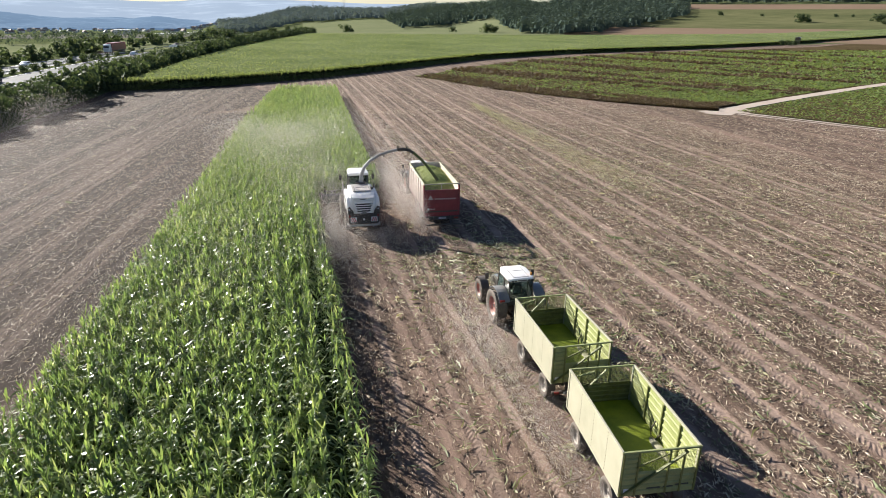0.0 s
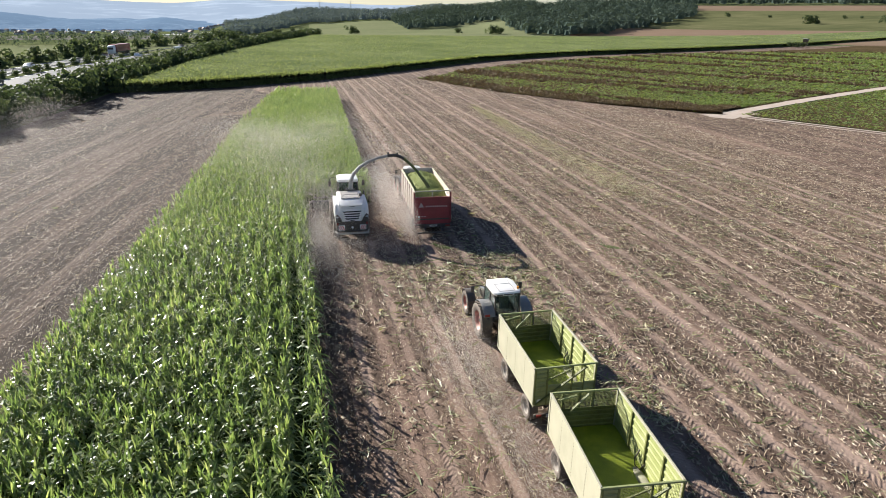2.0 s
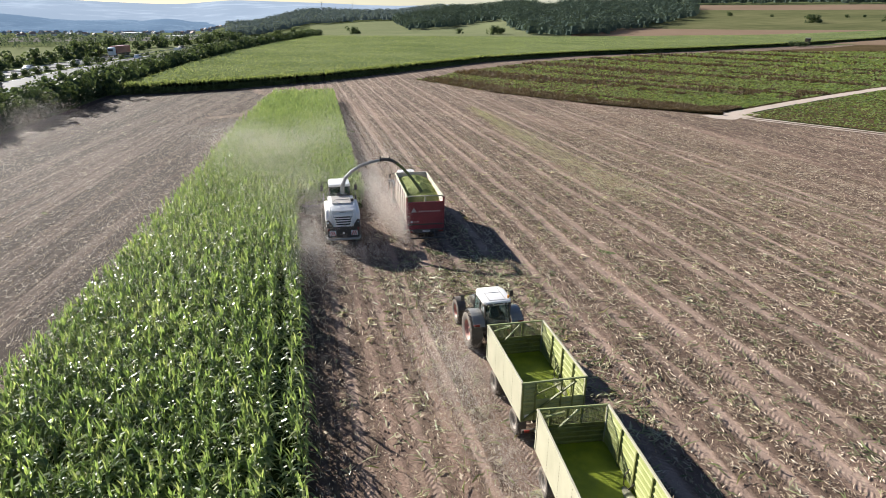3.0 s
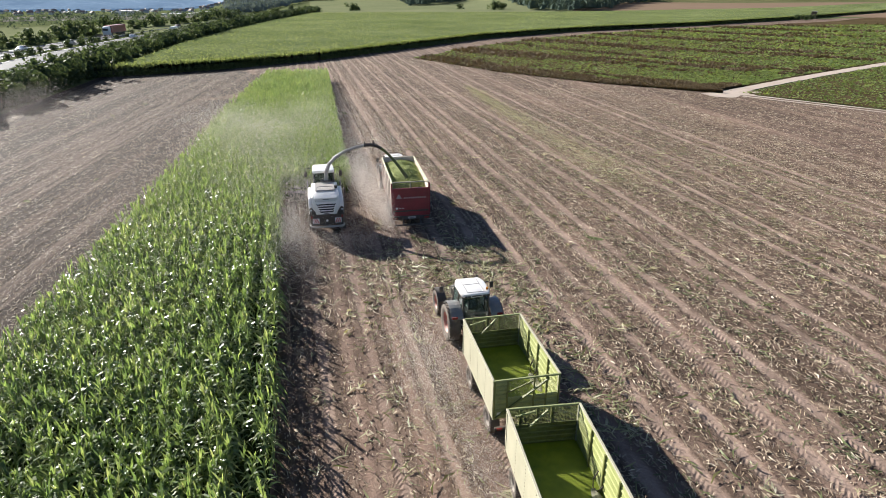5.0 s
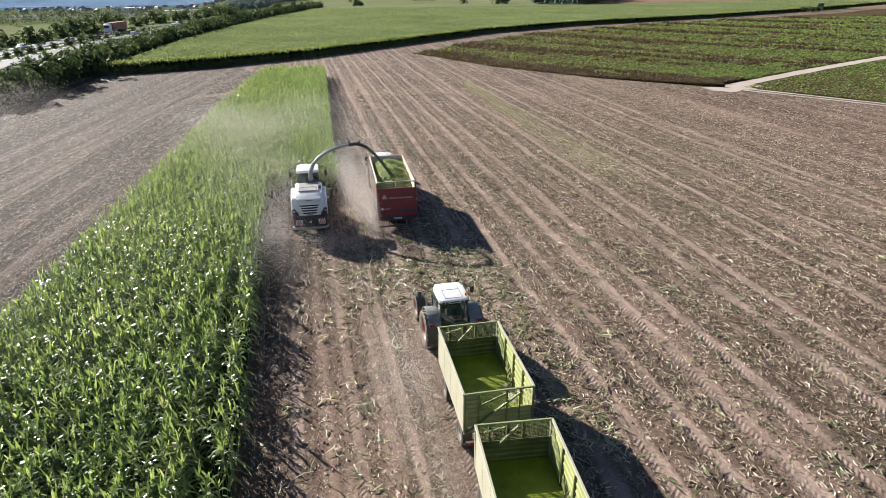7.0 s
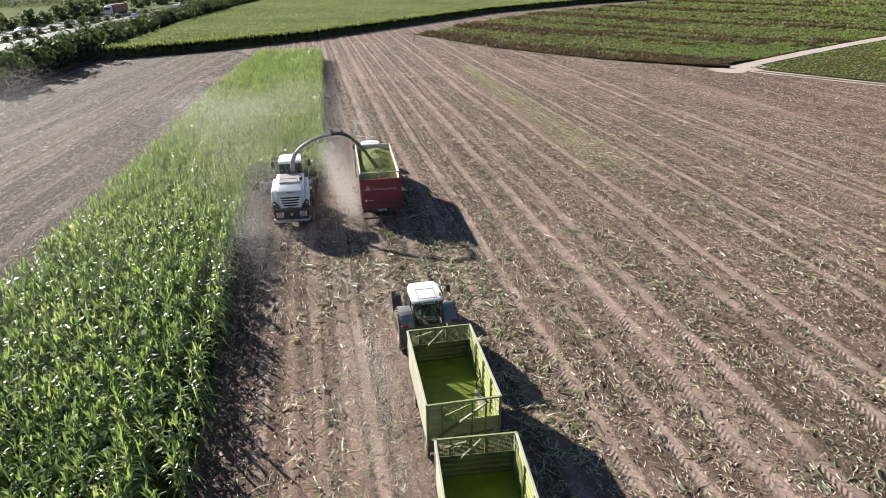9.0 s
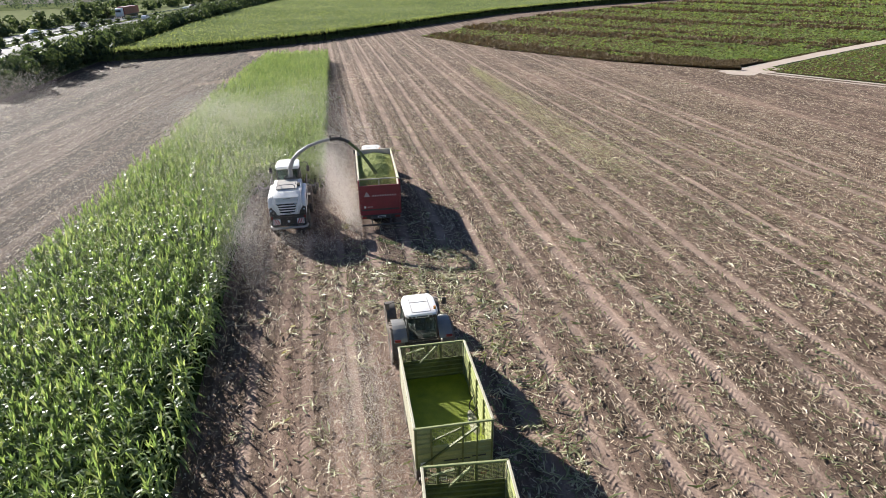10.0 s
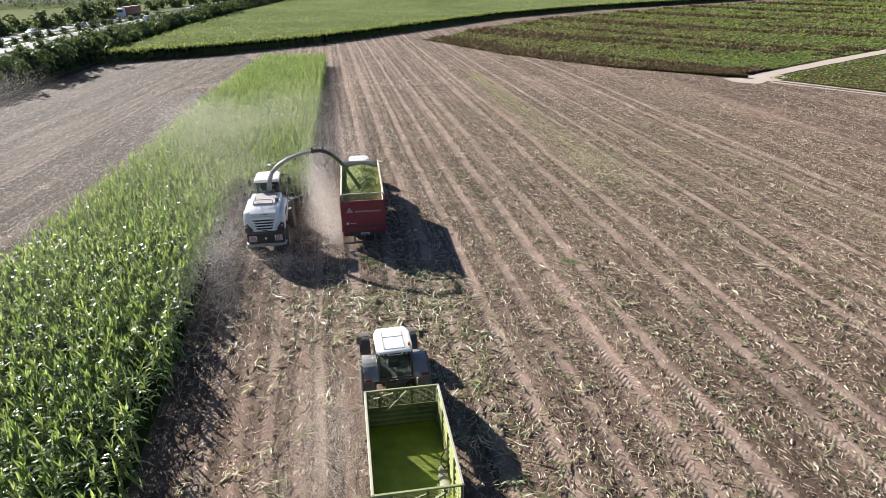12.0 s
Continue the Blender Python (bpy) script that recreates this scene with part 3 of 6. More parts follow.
# stubs of cut stalks, in rows
def stubs(xs, ys, lo=0.06, hi=0.2):
    n = len(xs)
    h, r = rng.uniform(lo, hi, n), 0.014
    lx, ly = rng.normal(0, 0.05, n), rng.normal(0, 0.05, n)
    zg = np.zeros(n)
    v = np.empty((n, 6, 3))
    for k in range(3):
        c, s = r * np.cos(k * 2.094), r * np.sin(k * 2.094)
        v[:, k] = np.stack([xs + c, ys + s, zg - 0.02], -1)
        v[:, k + 3] = np.stack([xs + c + lx, ys + s + ly, zg + h], -1)
    i = np.arange(n)[:, None] * 6
    f = np.concatenate([i + [0, 1, 4, 3], i + [1, 2, 5, 4], i + [2, 0, 3, 5], i + [3, 4, 5, 5]], 1).reshape(-1, 4)
    f = f[np.arange(len(f)) % 4 != 3]
    return v.reshape(-1, 3), f


def off_tracks(x, y):
    ok = np.ones(len(x), bool)
    for x0, wd in TRACKS:
        ok &= (np.abs(x - x0) > wd * 0.5) | (rng.random(len(x)) < 0.2)
    return ok


sx, sy = [], []
for x in np.arange(-2.6, 48, 0.75):
    y = np.arange(-46, 45, 0.25)
    y = y[rng.random(len(y)) < 0.75]
    sx.append(np.full(len(y), x) + rng.normal(0, 0.04, len(y)))
    sy.append(y + rng.normal(0, 0.05, len(y)))
sx, sy = np.concatenate(sx), np.concatenate(sy)
ok = off_tracks(sx, sy) & ~((sx < strip_right(sy) + 0.1) & (sy > 9))
tagged(mesh_np("stalk_stubs", *stubs(sx[ok], sy[ok]), M["straw"]), "short pale stubs of cut maize stalks", "stubble", kind="stuff")


def scatter(n, x0, x1, y0, y1, power=1.0):
    """More towards y0."""
    return rng.uniform(x0, x1, n), y0 + (y1 - y0) * rng.random(n) ** power


px, py = scatter(145000, -3.2, 52, -46, 60, 1.5)
patch = waves(px, py, 6, 11) + 0.6 * waves(px, py, 2.2, 12)
ok = off_tracks(px, py) & (patch > rng.normal(-0.6, 0.6, len(px)) + 0.3 * (px < 6) - 0.25 * (px > 14)) & ~((px < strip_right(py)) & (py > 8.5))
ahead = ok & (py > -12)
ok = ok & (py <= -12)
tagged(mesh_np("straw_litter", *flakes(px[ahead], py[ahead], np.full(ahead.sum(), 0.03), 0.12, 0.45, 0.034, 0.15, 0.35, 0.3, None, True), M["straw"]), "dry straw and husks strewn over the soil", "straw", kind="stuff")
tagged(mesh_np("straw_litter", *flakes(px[ok], py[ok], np.full(ok.sum(), 0.03), 0, 0, np.where(px[ok] < 5, 0.015, 0.021), 0.15, 0.35, 0.3, rng.uniform(0.06, 1, ok.sum()) * np.where(px[ok] < 5, 0.2, 0.34)), M["straw"]), "dry straw and husks strewn over the soil", "straw", kind="stuff")
px, py = rng.uniform(-3, 110, 150000), rng.uniform(-30, 116, 150000)
ok = ((px > 48) | (py > 55)) & (px < np.interp(py, [-40, 2, 30, 50, 65, 85, 115], [120, 94, 77, 65, 50, 37, 33])) & (px > strip_right(py))
tagged(mesh_np("straw_litter", *flakes(px[ok], py[ok], np.full(ok.sum(), 0.03), 0.12, 0.4, 0.04, 0.3, 0.3, 0.3, None, True), M["straw"]), "dry straw and husks strewn over the soil", "straw", kind="stuff")
px, py = scatter(72000, -45, -6, -30, 92, 1.0)
ok = (px < strip_left(py) - 0.2) & (px > along(HEDGE, py) + 2)
tagged(mesh_np("straw_litter", *flakes(px[ok], py[ok], np.full(ok.sum(), 0.03), 0.1, 0.36, 0.028, 0.25, 0.3, 0.35, None, True), M["straw"]), "dry straw and husks strewn over the soil", "straw", kind="stuff")
px, py = scatter(65000, 1.5, 44, -46, 30, 1.4)
ok = off_tracks(px, py) & (waves(px, py, 5, 14) + waves(px, py, 1.6, 15) > rng.normal(-0.3, 0.7, len(px)))
tagged(mesh_np("straw_litter", *flakes(px[ok], py[ok], np.full(ok.sum(), 0.022), 0.06, 0.22, 0.022, 0.12, 0.3, 0.2, None, True), M["straw"]), "fine chopped straw strewn over the soil", "straw", kind="stuff")
# grey-green bits of leaf, in drifts between the tracks
px, py = scatter(42000, 6.5, 46, -38, 40, 1.4)
ok = off_tracks(px, py) & (waves(px, py * 0.5, 7, 16) + 0.5 * waves(px, py, 2, 17) > rng.normal(0.12, 0.4, len(px)))
tagged(mesh_np("green_litter", *flakes(px[ok], py[ok], rng.uniform(0.02, 0.07, ok.sum()), 0.10, 0.42, 0.026, 0.4, 0.35, 0.2), M["leaf_litter"]), "grey-green bits of maize leaf on the soil", "litter", kind="stuff")
# greener broken plants dragged along beside and ahead of the wagons
px = np.concatenate([rng.normal(9.3, 1.0, 500), rng.normal(5.8, 2.2, 450), rng.normal(2.2, 1.8, 350), rng.uniform(3, 42, 2600)])
py = np.concatenate([rng.uniform(-22, -3, 500), rng.normal(-7.0, 2.2, 450), rng.uniform(-26, -3, 350), rng.uniform(-38, 20, 2600)])
tagged(mesh_np("green_litter", *flakes(px, py, rng.uniform(0.03, 0.12, len(px)), 0.2, 0.75, 0.028, 0.5, 0.35, 0.1), M["green_litter"]), "broken green maize leaves and stalks on the ground", "litter", kind="stuff")


# bunches of pale husks and torn plants, here and there
cx = np.concatenate([rng.uniform(-1.5, 4.5, 22), rng.uniform(6.5, 40, 150)])
cy = np.concatenate([rng.uniform(-36, 4, 22), rng.uniform(-36, 30, 150)])
px = np.repeat(cx, 8) + rng.normal(0, 0.16, 8 * len(cx))
py = np.repeat(cy, 8) + rng.normal(0, 0.22, 8 * len(cx))
tagged(mesh_np("maize_husks", *flakes(px, py, rng.uniform(0.03, 0.14, len(px)), 0.18, 0.6, 0.034, 0.5, 0.35), M["husk"]), "pale torn husks and maize plants in small bunches", "litter", kind="stuff")


def torn_plants(cx, cy, leaves, lo, hi):
    """Whole plants torn off and left lying: fans of long bent leaves on a bit of stalk."""
    n = len(cx) * leaves
    lie = np.repeat(rng.uniform(0, 6.28, len(cx)), leaves)
    step = rng.uniform(-0.35, 0.35, n)
    base = np.stack([np.repeat(cx, leaves) + np.cos(lie) * step, np.repeat(cy, leaves) + np.sin(lie) * step, rng.uniform(0.03, 0.12, n)], -1)
    return blades(base, lie + rng.choice([0.0, 3.14], n) + rng.normal(0, 0.6, n), rng.uniform(lo, hi, n), rng.uniform(0.012, 0.030, n), rng.uniform(0.0, 0.6, n), rng.uniform(0.05, 0.4, n), 3)


cx = np.concatenate([rng.normal(6.3, 2.4, 110), rng.normal(9.4, 0.8, 80), rng.uniform(11, 42, 210), rng.normal(2.0, 1.4, 26)])
cy = np.concatenate([rng.normal(-7.8, 2.4, 110), rng.uniform(-24, -4, 80), rng.uniform(-37, 26, 210), rng.uniform(-24, -4, 26)])
tagged(mesh_np("torn_maize", *torn_plants(cx, cy, 8, 0.18, 0.5), M["torn"]), "torn maize plants with pale green bent leaves lying on the soil", "litter", kind="stuff")


def clods(px, py, lo, hi):
    """Crumbs of soil: squashed, uneven little octahedra."""
    n = len(px)
    v0 = np.array([(1, 0, 0), (0, 1, 0), (-1, 0, 0), (0, -1, 0), (0, 0, 0.7), (0, 0, -0.5)])
    f0 = np.array([(0, 1, 4), (1, 2, 4), (2, 3, 4), (3, 0, 4), (1, 0, 5), (2, 1, 5), (3, 2, 5), (0, 3, 5)])
    s = rng.uniform(lo, hi, n) ** 1.0
    a = rng.uniform(0, 6.28, n)
    v = v0[None] * rng.uniform(0.6, 1.3, (n, 6, 3)) * s[:, None, None]
    c, q = np.cos(a)[:, None], np.sin(a)[:, None]
    v = np.stack([v[..., 0] * c - v[..., 1] * q + px[:, None], v[..., 0] * q + v[..., 1] * c + py[:, None], v[..., 2] + 0.01], -1)
    return v.reshape(-1, 3), (np.arange(n)[:, None, None] * 6 + f0).reshape(-1, 3)


px, py = scatter(9000, -3.2, 36, -40, 12, 1.3)
ok = off_tracks(px, py) & ~((px < strip_right(py)) & (py > 8.5))
tagged(mesh_np("soil_clods", *clods(px[ok], py[ok], 0.02, 0.07), M["soil"]), "crumbly reddish soil clods", "soil", kind="stuff")

# a spilt trail of pale chopped maize
t = rng.random(15000) ** 0.8
px = np.interp(t, [0, 0.3, 0.6, 1.0], [27.2, 26.7, 26.3, 26.3]) + rng.normal(0, 0.5 + 1.1 * t, 15000)
py = np.interp(t, [0, 0.3, 0.6, 1.0], [66, 52, 36, 8]) + rng.normal(0, 2.0, 15000)
tagged(mesh_np("spilt_chop", *flakes(px, py, np.full(15000, 0.035), 0.08, 0.25, 0.03, 0.3, single=True), M["chop_pale"]), "pale yellow-green trail of spilt chopped maize", "chopped maize", kind="stuff")

# ---- machines ----
PAINT_DUST = (0.42, 0.33, 0.25)
M.update({
    "lime": plain("pale_lime_paint", [(0.34, 0.33, 0.235), (0.395, 0.383, 0.275), (0.44, 0.425, 0.31)], 1.2, 0.55, dust=(0.3, PAINT_DUST)),
    # maize stain, darkened further with the front wall's shade
    "lime_stain_shade": plain("stained_shaded_lime_paint", [(0.055, 0.065, 0.018), (0.115, 0.13, 0.04), (0.19, 0.21, 0.07)], 1.5, 0.6),
    # stained lime, yellower for the sun that falls on it
    "lime_inner": plain("stained_sunlit_lime", [(0.25, 0.28, 0.09), (0.33, 0.355, 0.14), (0.40, 0.41, 0.20)], 1.2, 0.55),
    # lime darkened to olive; the tailgate's shade is in this colour
    "lime_mid": plain("shaded_olive_lime", [(0.20, 0.22, 0.09), (0.30, 0.32, 0.14)], 3, 0.6),
    "lime_dark": plain("olive_steel", [(0.10, 0.11, 0.03), (0.20, 0.21, 0.07)], 3, 0.6),
    "wagon_floor": plain("lime_stained_floor", [(0.115, 0.155, 0.006), (0.185, 0.232, 0.010), (0.27, 0.315, 0.02)], 1.5, 0.65),
    "residue": plain("grey_chaff", [(0.22, 0.21, 0.15), (0.40, 0.38, 0.28)], 4, 0.9, relief=0.6),
    "white": plain("white_paint", [(0.78, 0.78, 0.77), (0.86, 0.86, 0.85)], 1.5, 0.35, coat=0.3, dust=(0.22, PAINT_DUST)),
    "cream_rail": plain("pale_yellow_steel", [(0.45, 0.45, 0.30), (0.60, 0.60, 0.42)], 3, 0.6, dust=(0.4, PAINT_DUST)),
    "cream": plain("dusty_white_steel", [(0.50, 0.40, 0.36), (0.72, 0.64, 0.58)], 2.5, 0.6, dust=(0.4, PAINT_DUST)),
    "grey": plain("light_grey_paint", [(0.28, 0.28, 0.28), (0.42, 0.41, 0.40)], 2, 0.45, dust=(0.4, PAINT_DUST)),
    "dark": plain("black_steel", [(0.015, 0.015, 0.016), (0.04, 0.04, 0.04)], 3, 0.5, dust=(0.25, PAINT_DUST)),
    # mudguard grey with the reflected sky's blue put into the colour
    "guard": plain("dusty_sky_tinted_grey", [(0.10, 0.125, 0.14), (0.16, 0.185, 0.20)], 2, 0.35, coat=0.4, dust=(0.4, PAINT_DUST)),
    "tractor": plain("dark_grey_green_paint", [(0.04, 0.055, 0.05), (0.07, 0.09, 0.08)], 2, 0.25, coat=0.6, dust=(0.45, PAINT_DUST)),
    "red": plain("deep_red_paint", [(0.17, 0.010, 0.022), (0.25, 0.016, 0.032)], 1.5, 0.45, coat=0.2, dust=(0.15, PAINT_DUST)),
    "rim_red": plain("dusty_red_rim", [(0.34, 0.12, 0.11), (0.48, 0.24, 0.21)], 4, 0.6, dust=(0.5, PAINT_DUST)),
    "rim_grey": plain("dusty_grey_rim", [(0.25, 0.24, 0.22), (0.42, 0.40, 0.37)], 4, 0.6, dust=(0.5, PAINT_DUST)),
    "rubber": plain("dusty_rubber", [(0.035, 0.032, 0.03), (0.09, 0.08, 0.07)], 4, 0.85, dust=(0.5, PAINT_DUST)),
    "stripe_red": plain("hazard_red", [(0.50, 0.05, 0.04), (0.60, 0.09, 0.07)], 5, 0.5),
    "stripe_white": plain("hazard_white", [(0.66, 0.66, 0.66), (0.78, 0.78, 0.78)], 5, 0.5),
    "silage": leafy("chopped_maize", [(0.18, 0.215, 0.07), (0.32, 0.36, 0.13), (0.50, 0.52, 0.25)], 0.8, 0.15, 2.0, 0.2),
    "letters": plain("pale_marking", [(0.55, 0.46, 0.46), (0.66, 0.58, 0.57)], 4, 0.5),
    "mark_dark": plain("dark_marking", [(0.03, 0.03, 0.03), (0.07, 0.07, 0.06)], 4, 0.5),
    "lamp_red": plain("red_lamp_glass", [(0.16, 0.01, 0.01), (0.24, 0.03, 0.02)], 4, 0.3),
    "slot": plain("black_opening", [(0.008, 0.008, 0.01), (0.02, 0.02, 0.02)], 4, 0.7),
    "lamp_clear": plain("clear_lamp_glass", [(0.35, 0.42, 0.5), (0.5, 0.56, 0.62)], 4, 0.15),
    "lamp_amber": plain("amber_lamp_glass", [(0.6, 0.22, 0.02), (0.7, 0.3, 0.04)], 4, 0.2),
})
glass = bpy.data.materials.new("tinted_glass")
glass.use_nodes = True
gb = glass.node_tree.nodes["Principled BSDF"]
gb.inputs["Base Color"].default_value = (0.42, 0.52, 0.50, 1)
gb.inputs["Roughness"].default_value = 0.03
gb.inputs["Transmission Weight"].default_value = 0.95
gb.inputs["IOR"].default_value = 1.1
M["glass"] = glass


def box(bm, c, s, bev=0.0, m=None):
    """A box of size s at c, its edges rounded by bev, turned by m about its middle."""
    t = Matrix.Translation(c) @ (m or Matrix()) @ Matrix.Diagonal((*s, 1))
    r = bmesh.ops.create_cube(bm, size=1.0, matrix=t)
    if bev:
        ed = list({e for v in r["verts"] for e in v.link_edges})
        bmesh.ops.bevel(bm, geom=ed, offset=bev, segments=2, affect='EDGES', profile=0.5)


def rod(bm, p, q, w, d=None, bev=0.0):
    """A square bar from p to q, w wide and d deep."""
    p, q = Vector(p), Vector(q)
    m = (q - p).to_track_quat('Y', 'Z').to_matrix().to_4x4()
    box(bm, (p + q) / 2, (w, (q - p).length, d or w), bev, m)


def prism(bm, outline, axis, lo, hi, bev=0.0):
    """An outline drawn across an axis ('x', 'y' or 'z') and stretched along it from lo to hi."""
    def at(a, b, t):
        return {"x": (t, a, b), "y": (a, t, b), "z": (a, b, t)}[axis]
    one = [bm.verts.new(at(a, b, lo)) for a, b in outline]
    two = [bm.verts.new(at(a, b, hi)) for a, b in outline]
    n = len(outline)
    fs = [bm.faces.new(one), bm.faces.new(two[::-1])] + [bm.faces.new((one[i], two[i], two[(i + 1) % n], one[(i + 1) % n])) for i in range(n)]
    bmesh.ops.recalc_face_normals(bm, faces=fs)
    if bev:
        bmesh.ops.bevel(bm, geom=list({e for f in fs for e in f.edges}), offset=bev, segments=2, affect='EDGES', profile=0.5)


def tube(bm, pts, r, seg=8, squash=1.0):
    """A round or flattened pipe along points; r is one radius or one each."""
    pts = [Vector(p) for p in pts]
    rs = r if isinstance(r, (list, tuple)) else [r] * len(pts)
    rings = []
    for i, p in enumerate(pts):
        d = (pts[min(i + 1, len(pts) - 1)] - pts[max(i - 1, 0)]).normalized()
        a = d.cross(Vector((0, 1, 0) if abs(d.y) < 0.9 else (0, 0, 1))).normalized()
        b = d.cross(a)
        rings.append([bm.verts.new(p + rs[i] * (a * math.cos(6.2832 * k / seg) + b * squash * math.sin(6.2832 * k / seg))) for k in range(seg)])
    fs = [bm.faces.new((u[k], u[(k + 1) % seg], v[(k + 1) % seg], v[k])) for u, v in zip(rings, rings[1:]) for k in range(seg)]
    fs += [bm.faces.new(rings[0][::-1]), bm.faces.new(rings[-1])]
    bmesh.ops.recalc_face_normals(bm, faces=fs)


def lathe(bm, prof, seg=32):
    """Turns (x, radius) points round the x axis."""
    rings = [[bm.verts.new((x, r * math.cos(6.2832 * k / seg), r * math.sin(6.2832 * k / seg))) for k in range(seg)] for x, r in prof]
    fs = [bm.faces.new((u[k], u[(k + 1) % seg], v[(k + 1) % seg], v[k])) for u, v in zip(rings, rings[1:]) for k in range(seg)]
    bmesh.ops.recalc_face_normals(bm, faces=fs)


def part(name, bm, mat, parent, label="", smooth=False, at=None):
    me = bpy.data.meshes.new(name)
    bm.to_mesh(me)
    bm.free()
    me.materials.append(mat)
    if smooth:
        me.shade_smooth()
        me.set_sharp_from_angle(angle=radians(40))
    ob = new(name, me)
    ob.parent = parent
    if at is not None:
        ob.matrix_basis = at
    return tagged(ob, label)


def thing(name, label, category, m, group=""):
    return tagged(new(name), label, category, group), m


WHEELS = {}


def wheel(parent, x, y, r, w, rim, lugs=True, label=""):
    """A wheel standing on the ground: hub, with tyre and rim under it."""
    key = (r, w, rim)
    if key not in WHEELS:
        t = bmesh.new()
        h, i = w / 2, r * 0.55
        lathe(t, [(-h * 0.8, i), (-h, i + (r - i) * 0.35), (-h, r - 0.10), (-h * 0.86, r - 0.035), (-h * 0.5, r - 0.02), (0, r - 0.015),
                  (h * 0.5, r - 0.02), (h * 0.86, r - 0.035), (h, r - 0.10), (h, i + (r - i) * 0.35), (h * 0.8, i)], 40)
        if lugs:
            n = max(14, int(r * 22))
            for k in range(n):
                for s in (-1, 1):
                    a = 6.2832 * (k + (0.5 if s > 0 else 0)) / n
                    m = Matrix.Rotation(a, 4, 'X') @ Matrix.Translation((s * h * 0.5, 0, r - 0.02)) @ Matrix.Rotation(s * 0.75, 4, 'Z')
                    bmesh.ops.create_cube(t, size=1.0, matrix=m @ Matrix.Diagonal((h * 1.15, 0.055, 0.06, 1)))
        tm = bpy.data.meshes.new("tyre")
        t.to_mesh(tm)
        t.free()
        tm.materials.append(M["rubber"])
        tm.shade_smooth()
        tm.set_sharp_from_angle(angle=radians(35))
        t = bmesh.new()
        lathe(t, [(-h * 0.82, i + 0.01), (-h * 0.7, i - 0.03), (-h * 0.3, i * 0.8), (-h * 0.25, i * 0.35), (-h * 0.5, i * 0.3), (-h * 0.5, 0.001)], 32)
        lathe(t, [(h * 0.82, i + 0.01), (h * 0.7, i - 0.03), (h * 0.3, i * 0.8), (h * 0.25, i * 0.35), (h * 0.5, i * 0.3), (h * 0.5, 0.001)], 32)
        rm = bpy.data.meshes.new("rim")
        t.to_mesh(rm)
        t.free()
        rm.materials.append(M[rim])
        rm.shade_smooth()
        rm.set_sharp_from_angle(angle=radians(35))
        t = bmesh.new()
        lathe(t, [(-h * 0.55, 0.001), (-h * 0.55, i * 0.2), (h * 0.55, i * 0.2), (h * 0.55, 0.001)], 16)
        hm = bpy.data.meshes.new("hub")
        t.to_mesh(hm)
        t.free()
        hm.materials.append(M["dark"])
        WHEELS[key] = (hm, tm, rm)
    hm, tm, rm = WHEELS[key]
    hub = new("wheel", hm)
    hub.parent, hub.matrix_basis = parent, Matrix.Translation((x, y, r - 0.03))
    for nm, me in (("tyre", tm), ("rim", rm)):
        o = new(nm, me)
        o.parent = hub
    tagged(hub, label)
    return hub


def ribbed(z0, z1, pitch=0.19, depth=0.028, thick=0.03):
    """The outline (across, up) of a wall pressed into level ribs."""
    outer = []
    n = max(1, round((z1 - z0) / pitch))
    p = (z1 - z0) / n
    for i in range(n):
        a = z0 + i * p
        outer += [(0, a), (0, a + p * 0.12), (depth, a + p * 0.28), (depth, a + p * 0.8), (0, a + p * 0.95)]
    outer.append((0, z1))
    return outer + [(x - thick, z) for x, z in outer[::-1]]


def wire_panel(bm, x0, x1, z0, z1, y, step=0.045, w=0.011):
    for k in range(1, int((x1 - x0) / step)):
        box(bm, (x0 + k * step, y, (z0 + z1) / 2), (w, w, z1 - z0))
    for k in range(1, int((z1 - z0) / step)):
        box(bm, ((x0 + x1) / 2, y, z0 + k * step), (x1 - x0, w, w))


